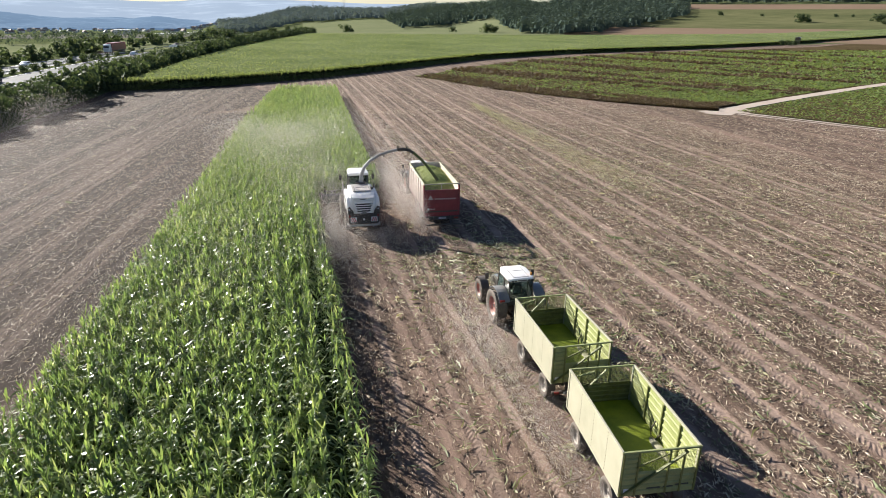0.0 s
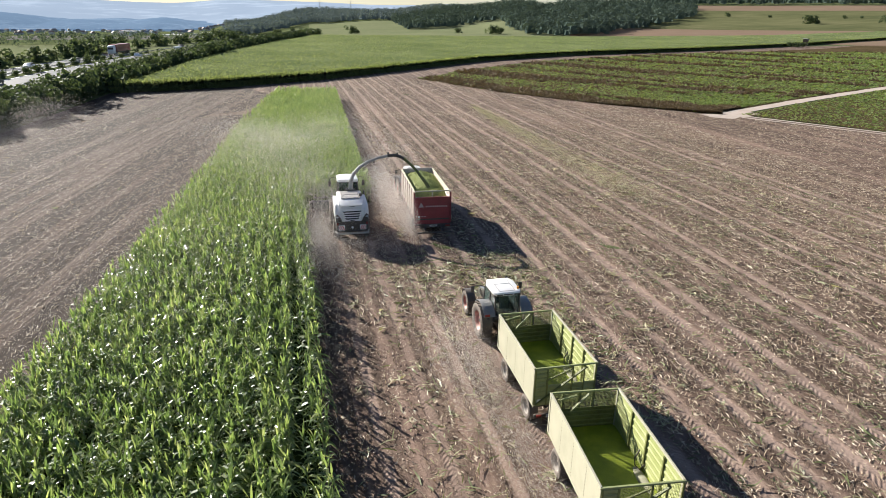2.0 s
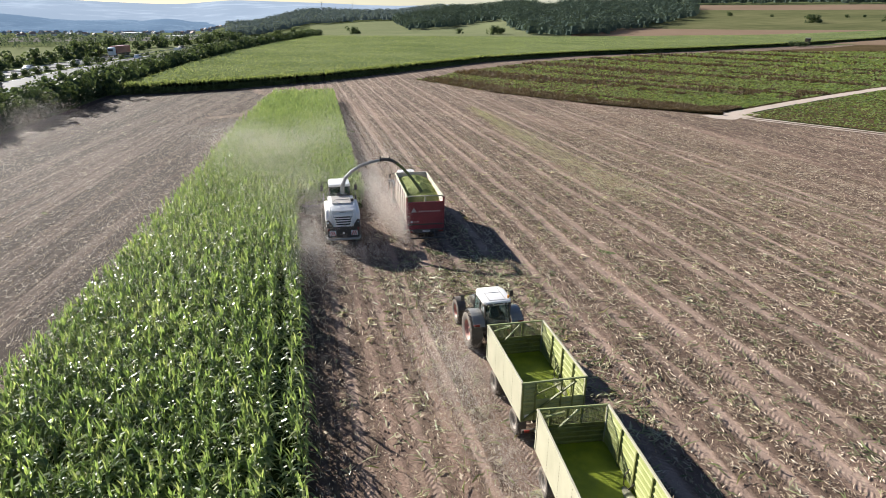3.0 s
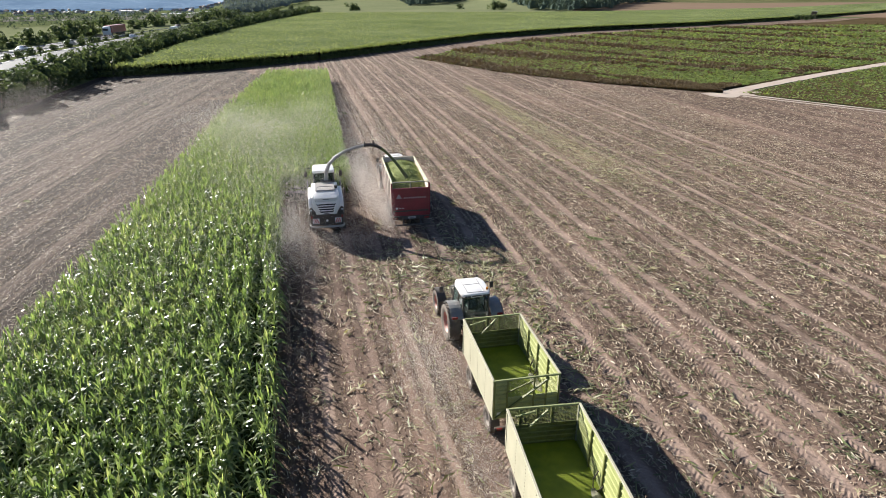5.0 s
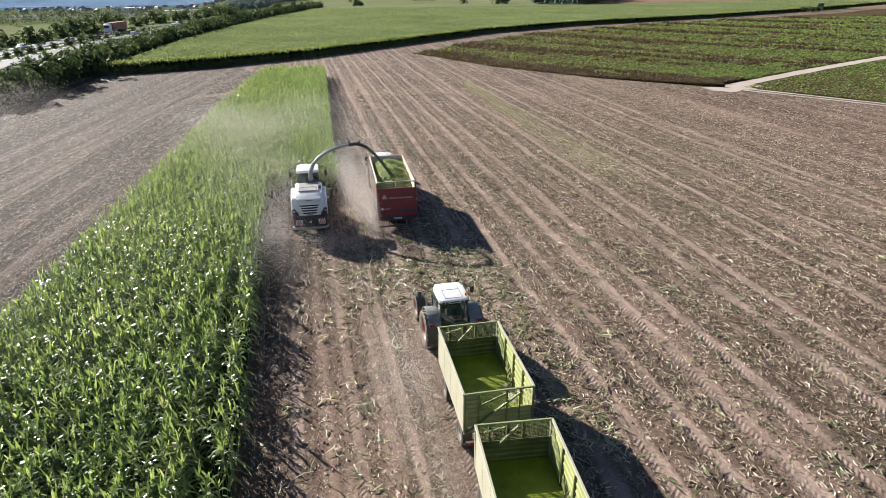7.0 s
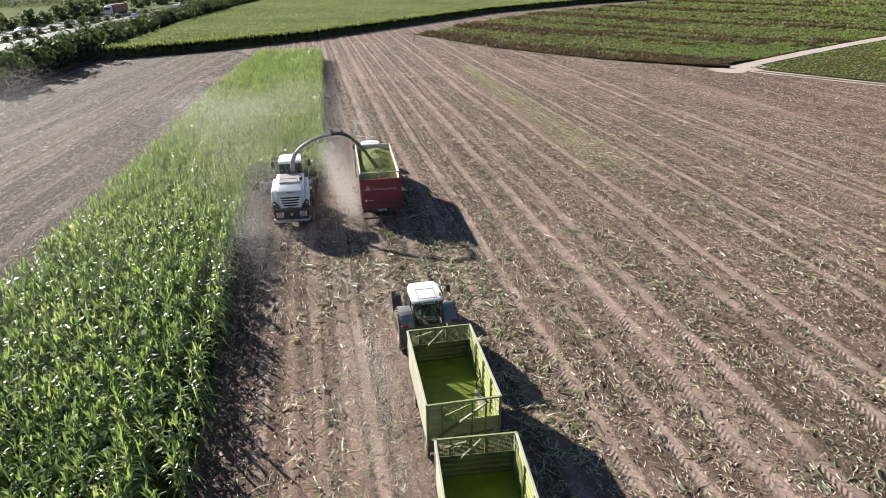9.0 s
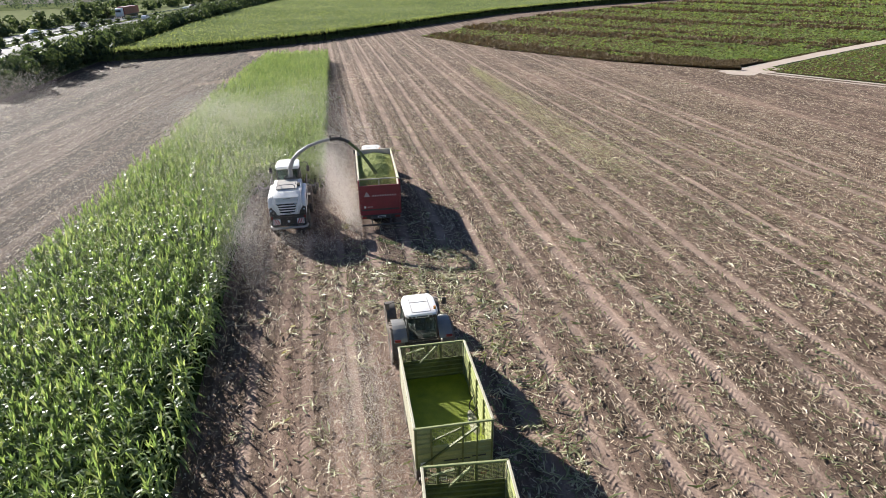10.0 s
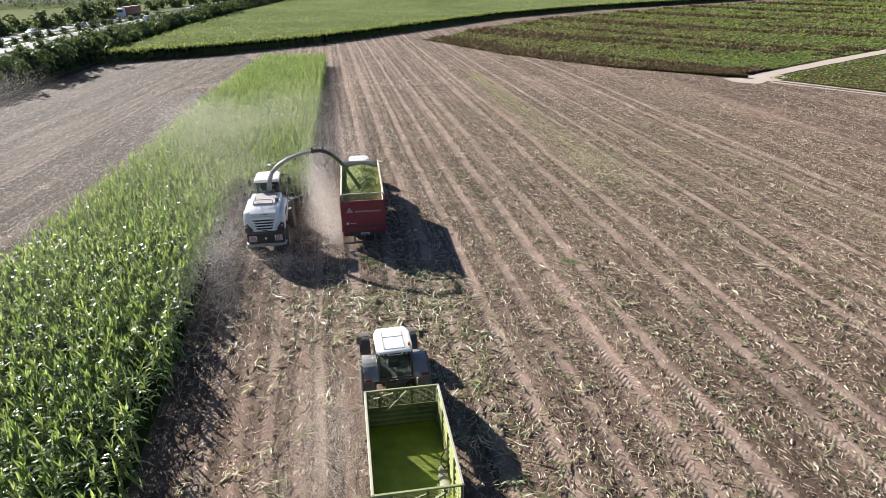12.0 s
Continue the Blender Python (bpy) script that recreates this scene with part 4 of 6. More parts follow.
def forage_wagon(m, L, label, bar=0.95):
    """A tall ribbed silage wagon on two axles, open above."""
    th, at = thing("forage_wagon", label, "trailer", m, "silage wagons behind the tractor")
    W, F, T = 2.5, 1.22, 2.72
    h = L / 2
    b = bmesh.new()
    box(b, (0, 0, F - 0.03), (W - 0.08, L - 0.06, 0.06))
    part("floor", b, M["wagon_floor"], th, "floor stained bright lime green by fresh maize")
    # sides
    for s in (-1, 1):
        b = bmesh.new()
        inner = ribbed(F - 0.14, T - 0.06, 0.25, 0.02)
        inner = inner[len(inner) // 2:]
        prism(b, [(s * (W / 2 - 0.028), F - 0.14), (s * (W / 2 - 0.028), T - 0.06)] + [(s * (W / 2 - 0.04 + x), z) for x, z in inner], "y", -h, h)
        wall = part("side_wall", b, M["lime"], th)
        # inner faces: stain plus sunlight put into the colour
        wall.data.materials.append(M["lime_inner"])
        for poly in wall.data.polygons:
            poly.material_index = 1 if poly.normal.x * s < -0.3 else 0
        for y in (-0.52 * h, -0.04 * h, 0.44 * h):
            b = bmesh.new()
            box(b, (s * (W / 2 - 0.088), y, (F + T) / 2 - 0.05), (0.04, 0.075, T - F - 0.06), 0.006)
            part("post", b, M["lime_dark"], wall, "dark olive post inside the wall")
            for z in np.arange(F + 0.02, T - 0.1, 0.125):
                b = bmesh.new()
                box(b, (s * (W / 2 - 0.026), y, z), (0.012, 0.024, 0.04), 0.003)
                part("bolt", b, M["dark"], wall, "dark bolt head")
        for y in (-h + 0.05, h - 0.05):
            b = bmesh.new()
            box(b, (s * (W / 2 - 0.045), y, (F + T) / 2 - 0.05), (0.075, 0.1, T - F + 0.06), 0.01)
            part("corner_post", b, M["lime"], wall)
        b = bmesh.new()
        box(b, (s * (W / 2 - 0.03), 0, T - 0.03), (0.085, L, 0.06), 0.012)
        part("top_rail", b, M["lime"], th)
    # ends: ribbed below, wire above
    for s, nm in ((1, "front_wall"), (-1, "tailgate")):
        y = s * (h - 0.02)
        mid = F + 0.72 if s < 0 else F + 0.82
        b = bmesh.new()
        prism(b, [(y + s * x, z) for x, z in ribbed(F - 0.14, mid, 0.2, 0.03)], "x", -W / 2 + 0.05, W / 2 - 0.05)
        # end walls use darker lime than the sides to paint their shade
        wall = part(nm, b, M["lime_stain_shade"] if s > 0 else M["lime_mid"], th, "ribbed end wall stained green, colour darkened for shade" if s > 0 else "ribbed lime tailgate, coloured olive for its shade")
        b = bmesh.new()
        box(b, (0, y, T - 0.03), (W, 0.075, 0.06), 0.012)
        part("top_rail", b, M["lime_mid"], wall)
        for x in (-W / 2 + 0.06, -0.72, 0.26, 0.72, W / 2 - 0.06) if s < 0 else (-W / 2 + 0.06, -0.78, -0.2, 0.3, W / 2 - 0.06):
            b = bmesh.new()
            box(b, (x, y + s * 0.035, (F + T) / 2 - 0.08), (0.06, 0.05, T - F + 0.06), 0.008)
            part("post", b, M["lime_dark"], wall)
        b = bmesh.new()
        wire_panel(b, -W / 2 + 0.05, W / 2 - 0.05, mid, T - 0.06, y, 0.05, 0.010 if s > 0 else 0.006)
        part("wire_panel", b, M["lime_dark"], wall, "see-through steel wire panel")
        b = bmesh.new()
        if s < 0:
            rod(b, (-W / 2 + 0.1, y - 0.075, F - 0.05), (0.78, y - 0.075, T - 0.1), 0.09, 0.05, 0.008)
        else:
            rod(b, (-0.48, y - 0.06, F + 0.72), (0.16, y - 0.06, T - 0.1), 0.09, 0.05, 0.008)
        part("brace", b, M["lime_mid"] if s > 0 else M["lime_dark"], wall, "slanting olive brace")
        b = bmesh.new()
        if s < 0:
            rod(b, (-0.75, y - 0.06, F + 0.98), (0.2, y - 0.06, T - 0.14), 0.05, 0.04)
        else:
            rod(b, (-0.95, y - 0.06, T - 0.3), (-0.3, y - 0.06, T - 0.14), 0.08, 0.04)
        part("brace", b, M["lime_mid"] if s > 0 else M["lime_dark"], wall)
        if s < 0:
            # left column is closed to the top
            b = bmesh.new()
            prism(b, [(y + s * x, z) for x, z in ribbed(mid, T - 0.06, 0.2, 0.03)], "x", -W / 2 + 0.09, -0.75)
            part("panel", b, M["lime_mid"], wall)
            for k, (x0, x1, z) in enumerate(((-0.35, 0.1, F + 0.12), (0.18, 0.5, F + 0.12), (0.56, 1.0, F + 0.16))):
                b = bmesh.new()
                box(b, ((x0 + x1) / 2, y - 0.037, z), (x1 - x0, 0.006, 0.05))
                part("marking", b, M["mark_dark"], wall, "small dark lettering too blurred to read")
            b = bmesh.new()
            box(b, (-W / 2 + 0.25, y - 0.037, F + 0.1), (0.16, 0.006, 0.13))
            part("sticker", b, M["stripe_white"], wall)
    # chaff left along the sunny side
    b = bmesh.new()
    bmesh.ops.create_uvsphere(b, u_segments=20, v_segments=10, radius=1.0, matrix=Matrix.Translation((0.98, -0.55, F)) @ Matrix.Diagonal((0.17, 0.65, 0.05, 1)))
    for v in b.verts:
        v.co.z += 0.02 * noise.noise(v.co * 4)
        v.co.x = min(v.co.x, W / 2 - 0.1)
        v.co.z = max(v.co.z, F - 0.02)
    part("chaff", b, M["residue"], th, "low grey drift of chaff", True)
    b = bmesh.new()
    tube(b, [(1.16, 0.2, F + 0.55), (1.0, 0.16, F + 0.28), (0.97, 0.05, F + 0.1), (1.05, -0.12, F + 0.06), (1.17, -0.2, F + 0.3)], 0.022, 6)
    part("hose", b, M["dark"], th, "bent dark hose", True)
    # undercarriage
    b = bmesh.new()
    for x in (-0.5, 0.5):
        box(b, (x, 0, 0.98), (0.1, L - 0.2, 0.24), 0.01)
    for y in np.linspace(-h + 0.3, h - 0.3, 5):
        box(b, (0, y, 1.1), (W - 0.2, 0.08, 0.1))
    part("chassis", b, M["dark"], th)
    for y in (-h + 0.85, h - 0.95):
        b = bmesh.new()
        tube(b, [(-1.0, y, 0.5), (1.0, y, 0.5)], 0.07, 10)
        box(b, (-0.5, y, 0.7), (0.09, 0.9, 0.1))
        box(b, (0.5, y, 0.7), (0.09, 0.9, 0.1))
        box(b, (-0.5, y, 0.82), (0.14, 0.2, 0.3))
        box(b, (0.5, y, 0.82), (0.14, 0.2, 0.3))
        part("axle", b, M["dark"], th)
        for x in (-1.0, 1.0):
            wheel(th, x, y, 0.53, 0.4, "rim_grey", False)
    b = bmesh.new()
    for x in (-0.45, 0.45):
        rod(b, (x, h - 0.9, 0.62), (0, h + bar, 0.6), 0.1)
    tube(b, [(0, h + bar - 0.1, 0.6), (0, h + bar + 0.2, 0.6)], 0.05, 8)
    part("drawbar", b, M["dark"], th)
    b = bmesh.new()
    box(b, (0, -h + 0.05, 0.62), (W - 0.25, 0.1, 0.12), 0.01)
    for x in (-0.5, 0.5):
        box(b, (x, -h + 0.1, 0.8), (0.08, 0.08, 0.36))
    part("rear_bar", b, M["dark"], th)
    for x in (-0.95, 0.95):
        b = bmesh.new()
        box(b, (x, -h - 0.02, 0.64), (0.2, 0.06, 0.09), 0.012)
        part("tail_lamp", b, M["lamp_red"], th, "red tail lamp")
    b = bmesh.new()
    box(b, (-0.45, -h - 0.01, 0.6), (0.4, 0.02, 0.12), 0.004)
    plate = part("number_plate", b, M["stripe_white"], th)
    b = bmesh.new()
    box(b, (-0.45, -h - 0.023, 0.6), (0.3, 0.006, 0.05))
    part("bar", b, M["mark_dark"], plate)
    th.matrix_basis = at
    return th


forage_wagon(pose(5.83, -19.56, 0, 0, 0, -1.2), 4.5, "pale lime-green ribbed steel forage wagon, empty, coupled behind the tractor", 1.75)
forage_wagon(pose(5.54, -25.72, 0, 0, 0, -5.2), 4.62, "pale lime-green ribbed steel forage wagon, empty, trailing the first wagon")


def tractor(m, label, group=""):
    """A four-wheel tractor with a white cab roof; the rear axle stands over the pose."""
    th, at = thing("tractor", label, "tractor", m, group)
    b = bmesh.new()
    prism(b, [(0.9, 0.75), (0.9, 1.75), (1.5, 1.78), (2.9, 1.55), (3.25, 1.35), (3.35, 0.95), (3.15, 0.75)], "x", -0.42, 0.42, 0.06)
    hood = part("hood", b, M["tractor"], th, "dark grey-green bonnet", True)
    for s in (-1, 1):
        b = bmesh.new()
        for k in range(5):
            box(b, (s * 0.425, 1.9 + 0.22 * k, 1.3), (0.02, 0.14, 0.36), 0.006)
        part("vent", b, M["dark"], hood)
        b = bmesh.new()
        box(b, (s * 0.27, 3.31, 1.2), (0.18, 0.06, 0.16), 0.02)
        part("headlight", b, M["stripe_white"], hood)
    b = bmesh.new()
    box(b, (0, 0.4, 0.85), (0.8, 2.2, 0.7), 0.05)
    part("chassis", b, M["dark"], th)
    b = bmesh.new()
    box(b, (0, 2.8, 0.62), (1.2, 0.28, 0.24), 0.03)
    part("front_axle", b, M["dark"], th)
    b = bmesh.new()
    tube(b, [(-1.1, 0, 0.92), (1.1, 0, 0.92)], 0.16, 12)
    part("rear_axle", b, M["dark"], th)
    for s in (-1, 1):
        wheel(th, s * 1.14, 0.0, 0.97, 0.62, "rim_red", True, "large dusty rear wheel with a red rim")
        wheel(th, s * 1.08, 2.8, 0.70, 0.5, "rim_red", True, "front wheel with a red rim")
        # mudguards
        b = bmesh.new()
        arc = [(1.08 * math.cos(a), 0.97 + 1.06 * math.sin(a)) for a in np.linspace(0.35, 2.6, 12)]
        inner = [(y * 0.965, 0.97 + (z - 0.97) * 0.965) for y, z in arc[::-1]]
        prism(b, arc + inner, "x", min(s * 0.72, s * 1.32), max(s * 0.72, s * 1.32), 0.008)
        guard = part("mudguard", b, M["guard"], th, "dusty mudguard over the rear wheel", True)
        b = bmesh.new()
        box(b, (s * 1.16, -0.93, 1.62), (0.28, 0.06, 0.12), 0.015)
        part("tail_lamp", b, M["lamp_red"], guard)
        b = bmesh.new()
        arc = [(2.8 + 0.78 * math.cos(a), 0.68 + 0.78 * math.sin(a)) for a in np.linspace(0.5, 2.7, 9)]
        inner = [(2.8 + (y - 2.8) * 0.96, 0.68 + (z - 0.68) * 0.96) for y, z in arc[::-1]]
        prism(b, arc + inner, "x", min(s * 0.86, s * 1.32), max(s * 0.86, s * 1.32))
        part("mudguard", b, M["dark"], th, "", True)
        # mirrors
        b = bmesh.new()
        tube(b, [(s * 0.72, 1.1, 2.35), (s * 1.1, 1.2, 2.4), (s * 1.32, 1.2, 2.32)], 0.02, 6)
        mirror = part("mirror_arm", b, M["dark"], th, "", True)
        b = bmesh.new()
        box(b, (s * 1.36, 1.2, 2.2), (0.2, 0.07, 0.36), 0.03)
        part("mirror", b, M["dark"], mirror)
        # steps and tank
        b = bmesh.new()
        box(b, (s * 0.68, 1.2, 0.75), (0.4, 0.8, 0.5), 0.06)
        part("tank", b, M["dark"], th)
    # cab
    b = bmesh.new()
    lo, hi = 1.25, 2.50
    for s in (-1, 1):
        rod(b, (s * 0.74, 1.2, lo), (s * 0.68, 1.02, hi), 0.07)
        rod(b, (s * 0.74, 0.2, lo), (s * 0.70, 0.1, hi), 0.07)
        rod(b, (s * 0.66, -0.62, lo + 0.1), (s * 0.66, -0.52, hi), 0.07)
        rod(b, (s * 0.70, -0.52, hi), (s * 0.70, 1.05, hi), 0.07)
    for y, z in ((-0.6, lo + 0.12), (1.2, lo), (-0.52, hi), (1.03, hi)):
        rod(b, (-0.7, y, z), (0.7, y, z), 0.07)
    box(b, (0, 0.3, lo - 0.05), (1.45, 1.8, 0.1))
    cab = part("cab_frame", b, M["dark"], th)
    for nm, vs in (("rear_window", [(-0.63, -0.6, lo + 0.15), (0.63, -0.6, lo + 0.15), (0.63, -0.53, hi - 0.04), (-0.63, -0.53, hi - 0.04)]),
                   ("windscreen", [(-0.7, 1.19, lo + 0.05), (0.7, 1.19, lo + 0.05), (0.65, 1.03, hi - 0.04), (-0.65, 1.03, hi - 0.04)]),
                   ("side_window", [(-0.735, 0.22, lo), (-0.735, 1.16, lo), (-0.69, 1.0, hi), (-0.70, 0.12, hi)]), ("side_window", [(0.735, 0.22, lo), (0.735, 1.16, lo), (0.69, 1.0, hi), (0.70, 0.12, hi)]),
                   ("side_window", [(-0.72, 0.18, lo), (-0.67, -0.58, lo + 0.1), (-0.67, -0.5, hi), (-0.70, 0.08, hi)]), ("side_window", [(0.72, 0.18, lo), (0.67, -0.58, lo + 0.1), (0.67, -0.5, hi), (0.70, 0.08, hi)])):
        b = bmesh.new()
        f = b.faces.new([b.verts.new(v) for v in vs])
        r = bmesh.ops.solidify(b, geom=[f], thickness=0.008)
        part(nm, b, M["glass"], cab, "tinted cab window").visible_shadow = False
    b = bmesh.new()
    prism(b, [(-0.62, -0.70), (0.62, -0.70), (0.75, -0.42), (0.77, 0.75), (0.60, 1.18), (-0.60, 1.18), (-0.77, 0.75), (-0.75, -0.42)], "z", 2.52, 2.74, 0.07)
    roof = part("cab_roof", b, M["white"], th, "white dusty cab roof", True)
    b = bmesh.new()
    for s in (-1, 1):
        rod(b, (s * 0.42, -0.5, 2.745), (s * 0.42, 0.85, 2.745), 0.03, 0.02)
    rod(b, (-0.42, -0.5, 2.745), (0.42, -0.5, 2.745), 0.03, 0.02)
    rod(b, (-0.42, 0.4, 2.745), (0.42, 0.4, 2.745), 0.03, 0.02)
    part("roof_rib", b, M["grey"], roof)
    for x in (-0.55, -0.38, 0.38, 0.55):
        b = bmesh.new()
        box(b, (x, -0.71, 2.60), (0.14, 0.05, 0.1), 0.012)
        part("work_lamp", b, M["dark"], roof)
    b = bmesh.new()
    box(b, (0, -0.705, 2.62), (0.5, 0.03, 0.06), 0.008)
    part("vent", b, M["dark"], roof)
    b = bmesh.new()
    tube(b, [(0.62, -0.35, 2.73), (0.62, -0.35, 2.87)], 0.055, 10)
    part("beacon", b, M["lamp_amber"], roof, "amber beacon", True)
    b = bmesh.new()
    tube(b, [(0.6, 1.45, 1.5), (0.6, 1.45, 2.6), (0.6, 1.35, 2.7)], [0.08, 0.065, 0.065], 10)
    part("exhaust", b, M["dark"], th, "upright exhaust pipe", True)
    b = bmesh.new()
    box(b, (0, 0.15, 1.55), (0.5, 0.5, 0.12), 0.03)
    box(b, (0, -0.1, 1.9), (0.5, 0.12, 0.65), 0.04)
    part("seat", b, M["dark"], th)
    b = bmesh.new()
    tube(b, [(0, 0.9, 1.3), (0, 0.75, 1.85)], 0.04, 8)
    bmesh.ops.create_cone(b, cap_ends=True, segments=18, radius1=0.2, radius2=0.2, depth=0.03, matrix=Matrix.Translation((0, 0.74, 1.88)) @ Matrix.Rotation(0.6, 4, 'X'))
    part("steering_wheel", b, M["dark"], th)
    b = bmesh.new()
    for s in (-1, 1):
        rod(b, (s * 0.42, -0.4, 0.7), (s * 0.45, -1.15, 0.62), 0.07)
    box(b, (0, -0.95, 0.58), (0.3, 0.55, 0.1), 0.02)
    part("hitch", b, M["dark"], th)
    th.matrix_basis = at
    return th


tractor(pose(5.92, -14.2, 0, 0, 0, 0.5) @ Matrix.Scale(0.92, 4), "dark grey-green tractor with white cab roof pulling the lime wagons", "tractors in the field")
tractor(pose(6.05, 10.3, 0, 0, 0, -1.0) @ Matrix.Scale(0.95, 4), "dark tractor with white cab roof in front of the red trailer", "tractors in the field")


SLIM, LOW = 0.87, 0.94


def harvester(m):
    """A self-propelled forage harvester, seen from behind."""
    th, at = thing("forage_harvester", "white self-propelled forage harvester cutting the standing maize, dusty, spout raised", "harvester", m)
    b = bmesh.new()
    prism(b, [(0.12, 1.45), (0.02, 2.2), (0.28, 2.82), (0.8, 2.98), (3.1, 3.02), (3.3, 2.7), (3.4, 1.2), (0.5, 1.1)], "x", -1.02, 1.02, 0.09)
    body = part("body", b, M["white"], th, "white rounded engine cover", True)
    for s in (-1, 1):
        b = bmesh.new()
        prism(b, [(0.12, 1.55), (0.08, 2.3), (0.4, 2.72), (2.9, 2.75), (3.2, 2.4), (3.2, 1.5), (2.0, 1.35), (1.9, 1.65), (0.9, 1.65), (0.6, 1.45)], "x", min(s * 0.98, s * 1.32), max(s * 0.98, s * 1.32), 0.1)
        side = part("side_panel", b, M["white"], th, "white rounded side panel", True)
        b = bmesh.new()
        for k in range(5):
            box(b, (s * 1.325, 1.2 + 0.3 * k, 2.3), (0.02, 0.2, 0.28), 0.006)
        part("vent", b, M["dark"], side)
    # rear grille
    tilt = Matrix.Rotation(radians(-8), 4, 'X')
    b = bmesh.new()
    box(b, (0, -0.02, 2.1), (1.45, 0.1, 0.88), 0.03, tilt)
    grille = part("rear_grille", b, M["white"], th, "white engine grille with dark slots")
    for k in range(4):
        b = bmesh.new()
        z = 1.80 + 0.17 * k
        w = 1.06 + 0.09 * k + (0.14 if k == 3 else 0)
        prism(b, [(-w / 2, z), (-w / 2 + 0.1, z - 0.05), (w / 2 - 0.1, z - 0.05), (w / 2, z), (w / 2, z + 0.075), (w / 2 - 0.1, z + 0.045), (-w / 2 + 0.1, z + 0.045), (-w / 2, z + 0.075)], "y", -0.125 + 0.024 * k, 0.0, 0.0)
        part("slot", b, M["slot"], grille, "black air slot")
    for s in (-1, 1):
        b = bmesh.new()
        box(b, (s * 0.6, -0.07, 2.36), (0.16, 0.04, 0.07), 0.01)
        part("work_lamp", b, M["lamp_clear"], grille, "small clear work lamp")
    b = bmesh.new()
    box(b, (0, -0.155, 1.69), (0.52, 0.02, 0.10), 0.006)
    plate = part("number_plate", b, M["stripe_white"], grille)
    b = bmesh.new()
    box(b, (0, -0.168, 1.69), (0.4, 0.006, 0.05))
    part("bar", b, M["mark_dark"], plate)
    for s in (-1, 1):
        b = bmesh.new()
        rod(b, (s * 0.58, -0.13, 1.62), (s * 0.8, 0.02, 2.62), 0.12, 0.08, 0.02)
        part("grille_edge", b, M["white"], grille)
    b = bmesh.new()
    box(b, (0, 0.16, 2.66), (0.46, 0.012, 0.11), 0.003, Matrix.Rotation(radians(-24), 4, 'X'))
    part("badge", b, M["mark_dark"], body, "dark badge bar")
    b = bmesh.new()
    box(b, (0, 0.12, 2.78), (1.7, 0.3, 0.1), 0.03, Matrix.Rotation(radians(20), 4, 'X'))
    part("hood_edge", b, M["white"], body)
    for s in (-1, 1):
        b = bmesh.new()
        prism(b, [(s * 0.78, 1.55), (s * 1.27, 1.55), (s * 1.29, 2.02), (s * 1.12, 2.12), (s * 0.84, 1.78)], "y", -0.035, 0.3, 0.012)
        corner = part("corner_grille", b, M["dark"], th, "black louvred tail corner")
        for k in range(3):
            b = bmesh.new()
            box(b, (s * 1.04, -0.043, 1.62 + 0.1 * k), (0.34 - 0.03 * k, 0.02, 0.022), 0.004)
            part("louvre", b, M["slot"], corner)
        b = bmesh.new()
        box(b, (s * 1.16, -0.05, 1.93), (0.13, 0.04, 0.1), 0.012)
        part("work_lamp", b, M["lamp_clear"], corner, "small clear work lamp")
    # tail: black engine bay, hazard boards, bumper
    b = bmesh.new()
    prism(b, [(0.05, 0.75), (-0.02, 1.5), (0.3, 1.62), (1.0, 1.6), (1.0, 0.75)], "x", -1.22, 1.22, 0.04)
    tail = part("tail_box", b, M["dark"], th, "black lower tail")
    for s in (-1, 1):
        c = Vector((s * 0.83, -0.045, 1.12))
        b = bmesh.new()
        box(b, c, (0.5, 0.03, 0.38), 0.01)
        board = part("hazard_board", b, M["stripe_white"], tail, "red and white striped warning board")
        for k in range(3):
            b = bmesh.new()
            x0 = -0.2 + 0.16 * k
            vs = [(c.x + s * (x0 - 0.05), -0.063, 0.95), (c.x + s * (x0 + 0.035), -0.063, 0.95), (c.x + s * min(x0 + 0.20, 0.24), -0.063, 1.29), (c.x + s * min(x0 + 0.115, 0.235), -0.063, 1.29)]
            f = b.faces.new([b.verts.new(v) for v in vs])
            bmesh.ops.solidify(b, geom=[f], thickness=0.004)
            part("stripe", b, M["stripe_red"], board)
        b = bmesh.new()
        box(b, (s * 1.14, -0.02, 1.4), (0.14, 0.06, 0.2), 0.02)
        part("tail_lamp", b, M["lamp_red"], tail)
    b = bmesh.new()
    tube(b, [(0, -0.03, 1.12), (0, -0.06, 1.12)], 0.09, 14)
    part("speed_sign", b, M["stripe_white"], tail, "round pale speed disc", True)
    b = bmesh.new()
    tube(b, [(-1.28, 0.35, 0.72), (-1.22, 0.02, 0.70), (-1.0, -0.1, 0.69), (1.0, -0.1, 0.69), (1.22, 0.02, 0.70), (1.28, 0.35, 0.72)], 0.085, 8)
    part("bumper", b, M["grey"], th, "pale grey rear bumper rail", True)
    for s in (-1, 1):
        wheel(th, s * 1.18, 1.35, 0.68, 0.5, "rim_grey", True, "rear steering wheel")
        wheel(th, s * 1.22, 4.55, 0.98, 0.72, "rim_grey", True, "large front drive wheel")
    b = bmesh.new()
    box(b, (0, 2.9, 0.95), (1.3, 4.4, 0.5), 0.05)
    tube(b, [(-1.1, 4.55, 0.95), (1.1, 4.55, 0.95)], 0.2, 12)
    tube(b, [(-1.1, 1.35, 0.65), (1.1, 1.35, 0.65)], 0.12, 12)
    part("chassis", b, M["dark"], th)
    # deck behind the cab
    b = bmesh.new()
    box(b, (0, 1.9, 3.04), (1.5, 1.9, 0.08), 0.02)
    part("deck", b, M["grey"], th, "grey service deck")
    b = bmesh.new()
